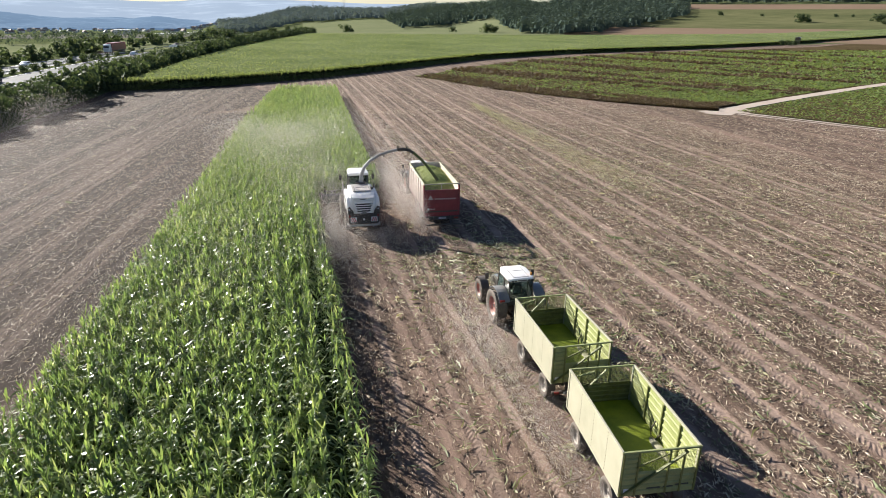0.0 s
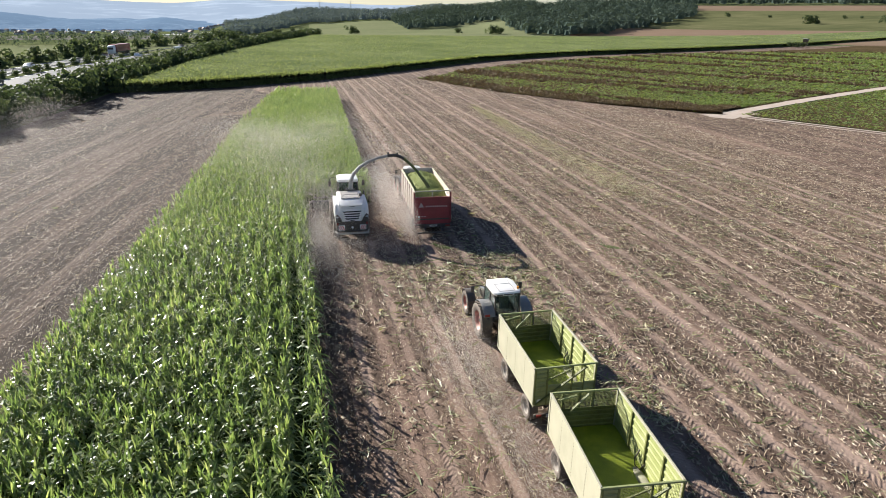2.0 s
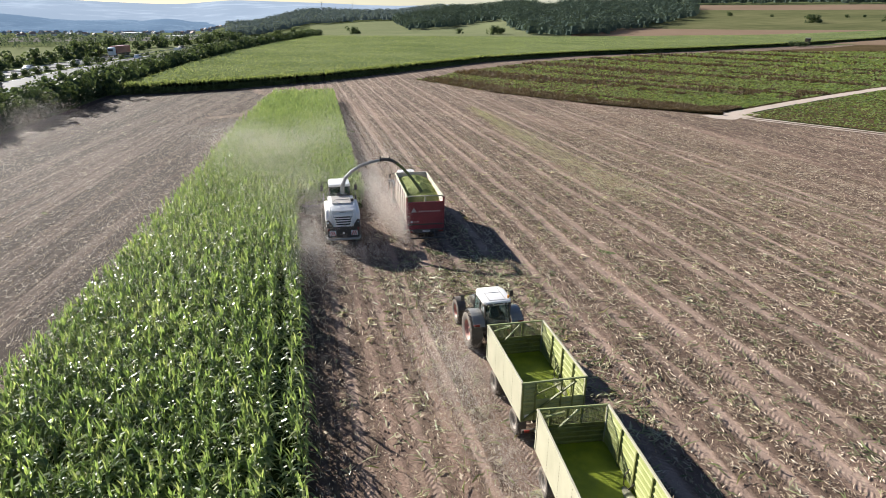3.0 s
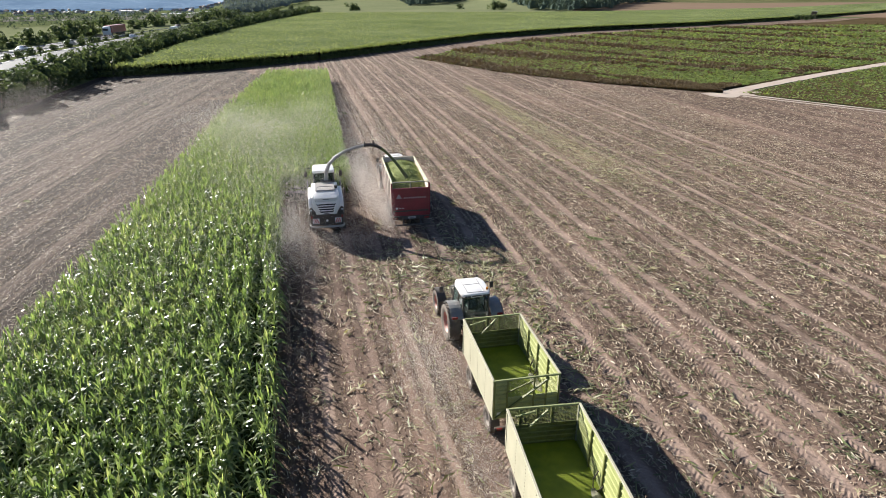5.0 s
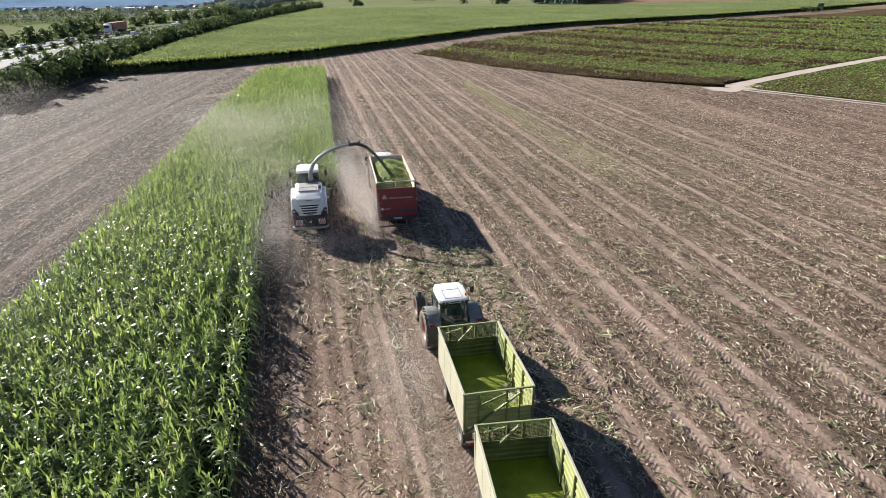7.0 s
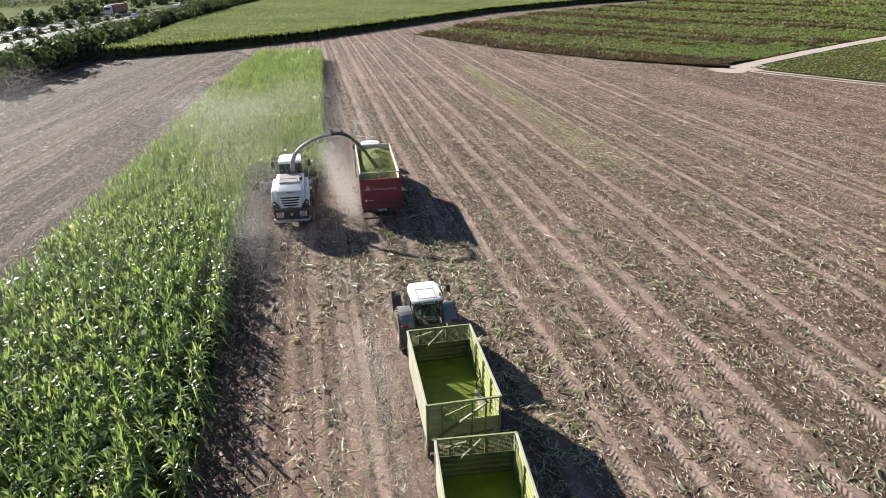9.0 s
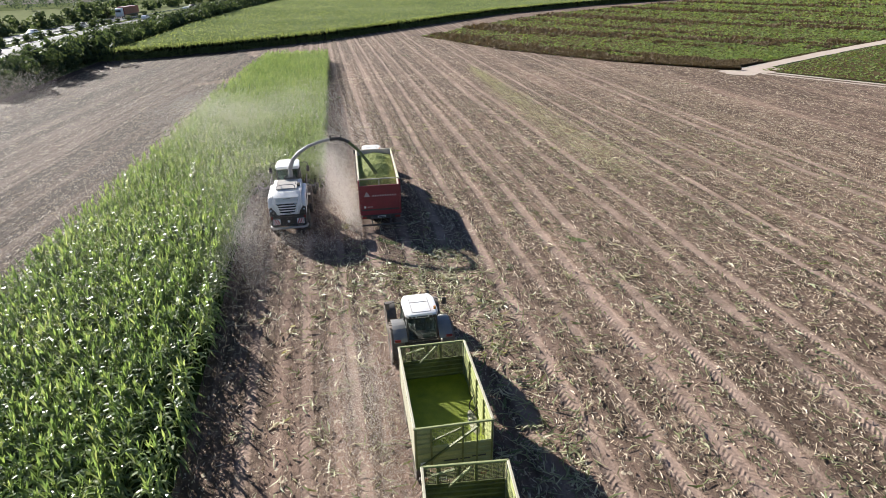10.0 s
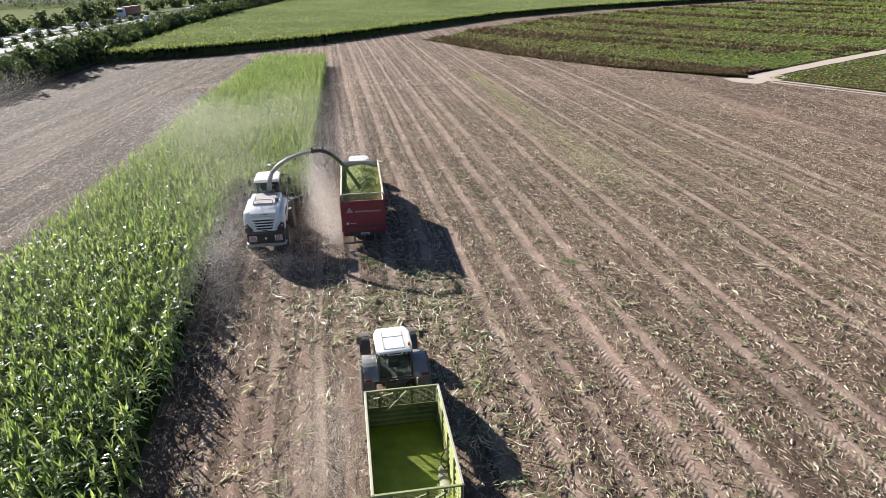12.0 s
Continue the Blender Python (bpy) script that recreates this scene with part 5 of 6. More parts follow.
    tube(b, [(-0.62, 0.75, 3.0), (-0.62, 0.75, 3.3), (-0.45, 0.72, 3.4), (0.45, 0.72, 3.4), (0.62, 0.75, 3.3), (0.62, 0.75, 3.0)], 0.025, 6)
    tube(b, [(-0.62, 0.75, 3.3), (-0.62, 1.7, 3.3), (-0.62, 1.75, 3.05)], 0.025, 6)
    tube(b, [(0.62, 0.75, 3.3), (0.62, 1.7, 3.3), (0.62, 1.75, 3.05)], 0.025, 6)
    part("handrail", b, M["grey"], th, "bent pipe handrail on the deck", True)
    b = bmesh.new()
    box(b, (0.84, 1.5, 3.12), (0.22, 0.3, 0.2), 0.03)
    part("lamp_box", b, M["dark"], th)
    # cab
    b = bmesh.new()
    lo, hi = 1.95, 3.55
    for s in (-1, 1):
        rod(b, (s * 0.82, 3.75, lo), (s * 0.80, 3.7, hi), 0.08)
        rod(b, (s * 0.84, 5.35, lo), (s * 0.76, 5.1, hi), 0.08)
        rod(b, (s * 0.80, 3.7, hi), (s * 0.76, 5.1, hi), 0.08)
    for y, z in ((3.75, lo), (5.35, lo), (3.7, hi), (5.1, hi)):
        rod(b, (-0.8, y, z), (0.8, y, z), 0.08)
    box(b, (0, 4.55, lo - 0.1), (1.7, 1.8, 0.2), 0.03)
    box(b, (0, 3.74, 2.3), (1.6, 0.08, 0.7), 0.02)
    cab = part("cab_frame", b, M["dark"], th)
    for nm, vs in (("rear_window", [(-0.76, 3.73, 2.6), (0.76, 3.73, 2.6), (0.76, 3.7, hi - 0.05), (-0.76, 3.7, hi - 0.05)]),
                   ("windscreen", [(-0.8, 5.34, lo + 0.05), (0.8, 5.34, lo + 0.05), (0.73, 5.11, hi - 0.05), (-0.73, 5.11, hi - 0.05)]),
                   ("side_window", [(-0.83, 3.78, lo), (-0.84, 5.32, lo), (-0.77, 5.08, hi), (-0.81, 3.72, hi)]),
                   ("side_window", [(0.83, 3.78, lo), (0.84, 5.32, lo), (0.77, 5.08, hi), (0.81, 3.72, hi)])):
        b = bmesh.new()
        f = b.faces.new([b.verts.new(v) for v in vs])
        bmesh.ops.solidify(b, geom=[f], thickness=0.008)
        part(nm, b, M["glass"], cab, "tinted cab window").visible_shadow = False
    b = bmesh.new()
    prism(b, [(-0.84, 3.55), (0.84, 3.55), (0.88, 3.8), (0.84, 5.2), (0.6, 5.45), (-0.6, 5.45), (-0.84, 5.2), (-0.88, 3.8)], "z", 3.57, 3.76, 0.06)
    part("cab_roof", b, M["white"], th, "white cab roof", True)
    for s in (-1, 1):
        b = bmesh.new()
        tube(b, [(s * 0.8, 5.0, 3.55), (s * 1.2, 5.1, 3.6), (s * 1.42, 5.1, 3.5), (s * 1.42, 5.1, 3.1)], 0.03, 6)
        arm = part("mirror_arm", b, M["dark"], th, "", True)
        b = bmesh.new()
        box(b, (s * 1.42, 5.06, 3.1), (0.24, 0.08, 0.45), 0.03)
        part("mirror", b, M["dark"], arm)
        b = bmesh.new()
        tube(b, [(s * 1.3, 3.3, 2.0), (s * 1.32, 3.3, 2.9), (s * 1.32, 4.3, 2.95), (s * 1.3, 4.35, 2.0)], 0.02, 6)
        part("side_rail", b, M["grey"], th, "", True)
    b = bmesh.new()
    box(b, (1.28, 3.45, 2.75), (0.14, 0.16, 0.3), 0.03)
    part("side_lamp", b, M["dark"], th)
    b = bmesh.new()
    for k in range(4):
        box(b, (1.35, 3.6, 0.6 + 0.35 * k), (0.3, 0.5, 0.04))
    part("ladder", b, M["dark"], th)
    b = bmesh.new()
    box(b, (0, 4.3, 2.25), (0.55, 0.55, 0.14), 0.03)
    box(b, (0, 4.05, 2.6), (0.55, 0.12, 0.7), 0.04)
    part("seat", b, M["dark"], th)
    # discharge spout, swung over the trailer
    b = bmesh.new()
    tube(b, [(0.15, 3.2, 2.7), (0.15, 3.2, 3.15)], [0.48, 0.42], 16)
    part("spout_turret", b, M["dark"], th, "", True)
    b = bmesh.new()
    way = [(x / SLIM, y, z / LOW) for x, y, z in ((0.15, 3.2, 2.9), (0.2, 3.2, 3.5), (0.42, 3.22, 4.05), (0.85, 3.27, 4.5), (1.5, 3.33, 4.88), (2.3, 3.4, 5.12), (2.95, 3.45, 5.22))]
    tube(b, way, [0.19, 0.165, 0.145, 0.13, 0.12, 0.115, 0.11], 8, 0.9)
    spout = part("spout", b, M["grey"], th, "pale dusty arched discharge spout", True)
    b = bmesh.new()
    tube(b, [(x / SLIM, y, z / LOW) for x, y, z in ((2.9, 3.45, 5.22), (3.4, 3.47, 5.24), (3.8, 3.44, 5.14), (4.15, 3.38, 4.94))], [0.125, 0.125, 0.12, 0.115], 8, 0.9)
    part("spout_end", b, M["dark"], spout, "dark worn end of the spout", True)
    # flap runs on as the falling chopped maize, one solid tube
    b = bmesh.new()
    tube(b, [(x / SLIM, y, z / LOW) for x, y, z in ((4.1, 3.38, 4.97), (4.6, 3.1, 4.55), (5.0, 2.75, 4.1), (5.4, 2.35, 3.55), (5.7, 2.05, 3.1))], [0.115, 0.105, 0.11, 0.12, 0.14], 8, 0.8)
    part("spout_stream", b, M["lime_dark"], spout, "olive deflector flap and falling stream of chopped maize", True)
    for k, (x, z) in enumerate(((1.9, 4.8), (2.95, 5.42), (3.6, 5.38))):
        b = bmesh.new()
        box(b, (x / SLIM, 3.4, z / LOW), (0.12, 0.1, 0.16), 0.02)
        part("bracket", b, M["dark"], spout)
    # feeder and maize header
    b = bmesh.new()
    prism(b, [(5.0, 0.8), (5.2, 1.9), (7.4, 1.3), (7.4, 0.5)], "x", -0.75, 0.75, 0.04)
    part("feeder", b, M["dark"], th)
    b = bmesh.new()
    prism(b, [(7.4, 0.25), (7.4, 0.95), (7.75, 1.0), (8.6, 0.6), (8.6, 0.25)], "x", -2.9, 1.75, 0.05)
    head = part("header", b, M["mark_dark"], th, "wide dusty maize header")
    for x in np.linspace(-2.9, 1.75, 7):
        b = bmesh.new()
        prism(b, [(8.3, 0.2), (8.3, 0.85), (8.8, 0.75), (9.9, 0.22), (9.9, 0.15)], "x", x - 0.16, x + 0.16, 0.04)
        part("divider", b, M["dark"], head)
    b = bmesh.new()
    tube(b, [(-2.9, 7.6, 0.95), (-2.9, 7.9, 1.2), (1.75, 7.9, 1.2), (1.75, 7.6, 0.95)], 0.03, 6)
    part("guide_bar", b, M["dark"], head, "", True)
    th.matrix_basis = at
    return th


harvester(pose(-0.03, 0.45, 0, 0, 0, -1.0) @ Matrix.Diagonal((SLIM, 0.95, LOW, 1)))


def red_trailer(m):
    """A long silage trailer with a red tail door, full of chopped maize."""
    th, at = thing("silage_trailer", "red silage trailer with dusty pale sides, heaped with chopped green maize", "trailer", m)
    W, F, T, L = 2.55, 1.1, 3.1, 7.1
    b = bmesh.new()
    box(b, (0, L / 2, F - 0.05), (W - 0.1, L, 0.1))
    part("floor", b, M["dark"], th)
    for s in (-1, 1):
        b = bmesh.new()
        prism(b, [(s * (W / 2 - 0.04 + x), z) for x, z in ribbed(F - 0.15, T - 0.08, 0.48, 0.03)], "y", 0.12, L)
        wall = part("side_wall", b, M["cream"], th, "dusty pale side wall")
        for y in np.linspace(0.5, L - 0.2, 7):
            b = bmesh.new()
            box(b, (s * (W / 2 + 0.02), y, (F + T) / 2 - 0.1), (0.07, 0.1, T - F), 0.01)
            part("post", b, M["cream"], wall, "dusty pinkish side post")
        b = bmesh.new()
        box(b, (s * (W / 2 - 0.02), L / 2, T - 0.04), (0.1, L, 0.08), 0.015)
        part("top_rail", b, M["cream_rail"], wall, "pale yellow-green top rail")
        b = bmesh.new()
        box(b, (s * (W / 2 - 0.08), L / 2, 0.92), (0.1, L - 0.2, 0.22), 0.02)
        part("sill", b, M["red"], th)
    b = bmesh.new()
    box(b, (0, L - 0.02, (F + T) / 2 + 0.02), (W, 0.08, T - F), 0.01)
    part("front_wall", b, M["cream"], th)
    # tail door
    b = bmesh.new()
    box(b, (0, 0.08, 1.68), (2.62, 0.12, 2.0), 0.02)
    door = part("tail_door", b, M["red"], th, "deep red steel tail door")
    for x in (-1.3, 1.3):
        b = bmesh.new()
        box(b, (x, 0.03, 1.9), (0.1, 0.14, 2.3), 0.015)
        part("door_post", b, M["red"], door)
    for z in (0.72, 1.12, 2.66):
        b = bmesh.new()
        box(b, (0, 0.015, z), (2.5, 0.03, 0.05), 0.008)
        part("door_rib", b, M["red"], door)
    b = bmesh.new()
    f = b.faces.new([b.verts.new(v) for v in ((-1.02, 0.012, 1.95), (-0.62, 0.012, 1.95), (-0.82, 0.012, 2.3))])
    bmesh.ops.solidify(b, geom=[f], thickness=0.006)
    part("emblem", b, M["letters"], door, "plain pale triangle")
    x = -0.5
    for k in range(10):
        b = bmesh.new()
        box(b, (x + 0.075, 0.012, 2.0), (0.07, 0.008, 0.105), 0.002)
        part("letter_bar", b, M["letters"], door)
        x += 0.158
    b = bmesh.new()
    tube(b, [(-0.98, 0.02, 1.25), (-0.98, 0.0, 1.25)], 0.08, 12)
    part("speed_sign", b, M["stripe_white"], door, "", True)
    for x0, w in ((-0.75, 0.12), (-0.55, 0.16)):
        b = bmesh.new()
        box(b, (x0, 0.012, 1.25), (w, 0.006, 0.05))
        part("marking", b, M["letters"], door)
    # open frame above the door
    b = bmesh.new()
    for p, q in (((-1.27, 0.1, 2.68), (-1.27, 0.1, T)), ((1.27, 0.1, 2.68), (1.27, 0.1, T)), ((-1.27, 0.1, T), (1.27, 0.1, T)), ((0, 0.1, 2.68), (0, 0.1, T))):
        rod(b, p, q, 0.07)
    frame_part = part("top_frame", b, M["lime"], door, "pale frame above the tail door")
    b = bmesh.new()
    wire_panel(b, -1.25, 1.25, 2.68, T - 0.03, 0.1, 0.09, 0.006)
    part("wire_panel", b, M["lime_dark"], frame_part)
    # load
    nx, ny = 40, 100
    u, v = np.meshgrid(np.linspace(-1.2, 1.2, nx), np.linspace(0.15, L - 0.1, ny), indexing="ij")
    hgt = 2.80 + 0.40 * np.exp(-((v - 3.2) / 1.1) ** 2 - (u / 0.9) ** 2) + 0.42 * np.exp(-((v - 5.3) / 1.1) ** 2 - (u / 0.95) ** 2) - 0.75 * np.exp(-((v - 0.1) / 1.0) ** 2)
    hgt = hgt - 0.14 * (np.abs(u) / 1.2) ** 2 + 0.04 * waves(u, v, 0.5, 5) + 0.015 * rng.standard_normal(u.shape)
    load = mesh_np("load", np.stack([u, v, hgt], -1).reshape(-1, 3), grid_faces(nx, ny), M["silage"], False)
    load.parent = th
    tagged(load, "heaped chopped green maize")
    # loose chop on the heap
    n = 9000
    px, py = rng.uniform(-1.18, 1.18, n), rng.uniform(0.2, L - 0.15, n)
    iz = np.clip(((px + 1.2) / 2.4 * (nx - 1)).astype(int), 0, nx - 1), np.clip(((py - 0.15) / (L - 0.25) * (ny - 1)).astype(int), 0, ny - 1)
    chop = flakes(px, py, hgt[iz] + 0.012, 0.03, 0.09, 0.02, 0.9, single=True)
    bits = mesh_np("loose_chop", *chop, M["silage"])
    bits.parent = th
    tagged(bits, kind="stuff")
    # undercarriage
    b = bmesh.new()
    for x in (-0.45, 0.45):
        box(b, (x, L / 2, 0.82), (0.12, L - 0.2, 0.3), 0.01)
    rod(b, (0, L - 0.3, 0.8), (0, L + 1.1, 0.62), 0.16)
    part("chassis", b, M["dark"], th)
    for y in (2.3, 3.75):
        b = bmesh.new()
        tube(b, [(-1.0, y, 0.62), (1.0, y, 0.62)], 0.09, 10)
        part("axle", b, M["dark"], th)
        for x in (-1.0, 1.0):
            wheel(th, x, y, 0.65, 0.55, "rim_red", True)
    b = bmesh.new()
    box(b, (0, -0.75, 0.3), (2.5, 0.1, 0.1), 0.015)
    for x in (-0.6, 0.6):
        rod(b, (x, -0.75, 0.3), (x, 0.15, 0.75), 0.08)
    part("rear_bar", b, M["dark"], th, "dark underrun bar")
    b = bmesh.new()
    box(b, (0, 0.0, 0.56), (2.5, 0.12, 0.24), 0.02)
    lamp_beam = part("lamp_beam", b, M["dark"], th)
    for x in (-1.1, 1.1):
        b = bmesh.new()
        box(b, (x, -0.08, 0.56), (0.34, 0.05, 0.12), 0.012)
        part("tail_lamp", b, M["lamp_red"], lamp_beam)
    b = bmesh.new()
    box(b, (0.05, -0.07, 0.58), (0.52, 0.02, 0.12), 0.004)
    plate = part("number_plate", b, M["stripe_white"], lamp_beam)
    b = bmesh.new()
    box(b, (0.05, -0.084, 0.58), (0.4, 0.006, 0.05))
    part("bar", b, M["mark_dark"], plate)
    th.matrix_basis = at
    return th


red_trailer(pose(5.75, 1.2, 0, 0, 0, -2.2))

# ---- far fields ----
def far_right(y):
    return np.interp(y, FAR_BASE[:, 1], FAR_BASE[:, 0])


canopy = drape("far_maize_canopy", lambda y: along(HEDGE, y) + 2, far_right, 90.5, 395, 2.0, M["canopy"], 1.75, "broad field of tall maize beyond the stubble", "maize field", 0.09, 150)
# plants along its edge, and leaf tips all over it
seg = np.diff(FAR_BASE, axis=0)
sl = np.hypot(seg[:, 0], seg[:, 1])
n = 5200
nearby = sl / np.hypot(FAR_BASE[:-1, 0], FAR_BASE[:-1, 1] + 39)
k = rng.choice(len(seg), n, p=nearby / nearby.sum())
u = rng.random(n)
nrm = np.stack([-seg[:, 1], seg[:, 0]], -1) / sl[:, None]
d = rng.uniform(-1.0, 1.6, n)
ex = FAR_BASE[k, 0] + seg[k, 0] * u + nrm[k, 0] * d
ey = FAR_BASE[k, 1] + seg[k, 1] * u + nrm[k, 1] * d
ok = ex > along(HEDGE, ey)
tagged(mesh_np("far_maize_edge", *maize(ex[ok], ey[ok], 8, 1, 2.1, 0.13, 0.05), M["corn_far"]), "edge rows of the far maize field", "maize", kind="stuff")
n = 230000
ey = 92 + 300 * rng.random(n) ** 1.5
ex = rng.uniform(-40, 480, n)
ok = (ex > along(HEDGE, ey) + 2) & (ex < far_right(ey))
ex, ey = ex[ok], ey[ok]
n = len(ex)
tips = blades(np.stack([ex, ey, land_height(ex, ey) + rng.uniform(1.65, 1.95, n)], -1), rng.uniform(0, 6.28, n), rng.uniform(0.4, 0.9, n), rng.uniform(0.05, 0.12, n),
              rng.uniform(0.4, 1.2, n), rng.uniform(0.2, 0.6, n), 1)
tagged(mesh_np("far_maize_tips", *tips, M["corn_far"]), "leaf tips of the far maize field", "maize", kind="stuff")


def crop_left(y):
    return np.interp(y, [50, 65, 85, 115, 125, 136, 174, 205, 240, 292], [66, 51, 38.2, 26.5, 36, 43, 83, 136, 223, 341])


def lane_x(y):
    return np.interp(y, [-40, 50, 66, 84, 110, 160, 240, 330], [65.5, 65.5, 97, 136, 200, 320, 520, 700])


drape("green_crop_field", crop_left, lambda y: np.maximum(lane_x(y) - 3.4, crop_left(y)), 50.5, 290, 1.5, M["weed_ground"], 0.06, "weedy green crop with dry brown bands", "crop field", 0.03, 110)


def tri_left(y):
    return np.where(y < 50, np.interp(y, EDGE_LANE[::-1, 1], EDGE_LANE[::-1, 0]) + 2.6, lane_x(y) + 4.6)


drape("green_crop_field", tri_left, lambda y: tri_left(y) + 160, -40, 112, 1.5, M["weed_ground"], 0.06, "low green crop inside the fork of the tracks", "crop field", 0.03, 80)


def low_crop(n, left, right, y0, y1, mat, h0, h1, name, label, band=None, wide=0.1, power=1.3, flat=1.4):
    """Leaves of a low crop between two lines, thickest on the near side."""
    y = y0 + (y1 - y0) * rng.random(n) ** power
    lo, hi = left(y), right(y)
    x = lo + (hi - lo) * rng.random(n)
    if band is not None:
        ok = band(x, y)
        x, y = x[ok], y[ok]
    m = len(x)
    far = np.clip(np.hypot(x, y + 39) / 130, 0.9, 2.2)
    v = blades(np.stack([x, y, land_height(x, y) + rng.uniform(0, 0.2, m)], -1), rng.uniform(0, 6.28, m), far * rng.uniform(h0, h1, m) * 0.75, far * 0.75 * wide * rng.uniform(0.6, 1.4, m), rng.uniform(0.0 if flat < 1 else 0.4, flat, m), rng.uniform(0, 0.4, m), 1)
    return tagged(mesh_np(name, *v, mat), label, "crop", kind="stuff")


def brown_band(x, y):
    """Dry bands along the field, and a brown fringe on the near side."""
    edge = 0.85 * (x - crop_left(y))
    across, down = 0.85 * x + 0.52 * y, 0.52 * x - 0.85 * y
    patchy = 0.4 * np.sin(across * 0.30 + 0.8 * waves(x, y, 60, 21)) + 1.15 * waves(across, down * 0.22, 17, 22) + 0.35 * waves(x, y, 5, 24)
    return (patchy > 0.26 + 0.003 * (x - 40)) | ((edge < 8.0 + 4.0 * waves(across, down, 14, 23)) & (y < 112))


def crop_right(y):
    return np.maximum(lane_x(y) - 4.6, crop_left(y) + 0.1)


low_crop(80000, crop_left, crop_right, 50.5, 235, M["weed"], 0.25, 0.5, "green_crop", "leafy green crop plants", lambda x, y: ~brown_band(x, y) | (rng.random(len(x)) < 0.18), 0.26, flat=0.8)
low_crop(150000, crop_left, crop_right, 50.5, 235, M["weed_brown"], 0.4, 0.85, "dry_weeds", "tall dry brown weeds", brown_band, 0.2)
low_crop(56000, tri_left, lambda y: tri_left(y) + 70, -38, 110, M["weed"], 0.25, 0.5, "green_crop", "leafy green crop plants", None, 0.26, 1.0, 0.8)


def ribbon(name, line, half, mat, lift, label, category="track", wob=0.15, shift=0.0, kind="structure"):
    """A strip along a line of points."""
    line = np.asarray(line, float)
    t = np.concatenate([[0], np.cumsum(np.hypot(*np.diff(line, axis=0).T))])
    s = np.arange(0, t[-1], 1.5)
    x, y = np.interp(s, t, line[:, 0]), np.interp(s, t, line[:, 1])
    kx = np.convolve(np.pad(x, 8, mode="edge"), np.ones(17) / 17, "valid")
    ky = np.convolve(np.pad(y, 8, mode="edge"), np.ones(17) / 17, "valid")
    dx, dy = np.gradient(kx), np.gradient(ky)
    ln = np.hypot(dx, dy)
    nx, ny = -dy / ln, dx / ln
    cols = np.linspace(-half, half, 4)
    off = cols[None] + shift + (wob * waves(s, s * 0.3, 9, 31))[:, None] * np.sign(cols)[None]
    X, Y = kx[:, None] + nx[:, None] * off, ky[:, None] + ny[:, None] * off
    Z = land_height(X, Y) + lift
    return tagged(mesh_np(name, np.stack([X, Y, Z], -1).reshape(-1, 3), grid_faces(len(s), 4)[:, ::-1], mat, True), label, category, kind=kind)


ribbon("track", np.array([(66.5, 50.5), (97, 66), (136, 84), (200, 110), (320, 160)]), 1.3, M["track"], 0.06, "pale dry farm track between the crops")
a = np.linspace(0, 2 * np.pi, 49)[:-1]
rr = 3.4 * (1 + 0.35 * np.sin(a * 2 + 0.6) + 0.12 * np.sin(a * 5) + 0.08 * np.sin(a * 9 + 1))
fx, fy = 67.0 + rr * 1.25 * np.cos(a), 49.6 + rr * np.sin(a)
fv = np.concatenate([np.stack([fx, fy, np.full(48, 0.045)], -1), [(67.0, 49.6, 0.07)]])
ff = np.stack([np.arange(48), (np.arange(48) + 1) % 48, np.full(48, 48)], -1)
tagged(mesh_np("track", fv, ff, M["track"], True), "pale worn fork of the farm track", "track", kind="structure")
for sgn in (-0.9, 0.9):
    ribbon("track", EDGE_LANE, 0.42, M["track"], 0.05, "pale wheel rut along the field edge", shift=sgn)
ribbon("track", FRONT, 0.5, M["track"], 0.04, "pale worn strip along the green crop", wob=0.3, shift=0.8)

# ---- motorway ----
ribbon("road", ROAD, 12.5, M["asphalt"], 0.10, "pale asphalt motorway with two carriageways", "road", 0.0)
ribbon("median", ROAD, 1.7, M["grass"], 0.16, "grassy strip between the carriageways", "verge", 0.1)
M["line"] = plain("road_paint", [(0.6, 0.6, 0.6), (0.75, 0.75, 0.75)], 2, 0.6)
M["rail"] = plain("galvanised_rail", [(0.32, 0.33, 0.34), (0.45, 0.46, 0.47)], 2, 0.45, 0.7)
for sh in (-12.0, -2.2, 2.2, 12.0):
    ribbon("road_line", ROAD, 0.12, M["line"], 0.125, "white edge line", "road marking", 0.0, sh)


def rail_along(sh):
    t = ROAD
    s = np.concatenate([[0], np.cumsum(np.hypot(*np.diff(t, axis=0).T))])
    q = np.arange(180, 620, 4.0)
    x, y = np.interp(q, s, t[:, 0]), np.interp(q, s, t[:, 1])
    dx, dy = np.gradient(x), np.gradient(y)
    ln = np.hypot(dx, dy)
    x, y = x - dy / ln * sh, y + dx / ln * sh
    th = tagged(new("guard_rail"), "galvanised steel guard rail beside the motorway", "guard rail", "guard rails")
    b = bmesh.new()
    zs = land_height(x, y)
    for i in range(len(q) - 1):
        rod(b, (x[i], y[i], zs[i] + 0.72), (x[i + 1], y[i + 1], zs[i + 1] + 0.72), 0.08, 0.3)
    part("beam", b, M["rail"], th)
    pm = None
    for i in range(0, len(q)):
        if pm is None:
            b = bmesh.new()
            box(b, (0, 0, 0.3), (0.1, 0.14, 0.8))
            o = part("post", b, M["rail"], th)
            pm = o.data
        else:
            o = new("post", pm)
            o.parent = th
        o.matrix_basis = Matrix.Translation((x[i], y[i], zs[i]))


for sh in (-13.2, 1.75):
    rail_along(sh)


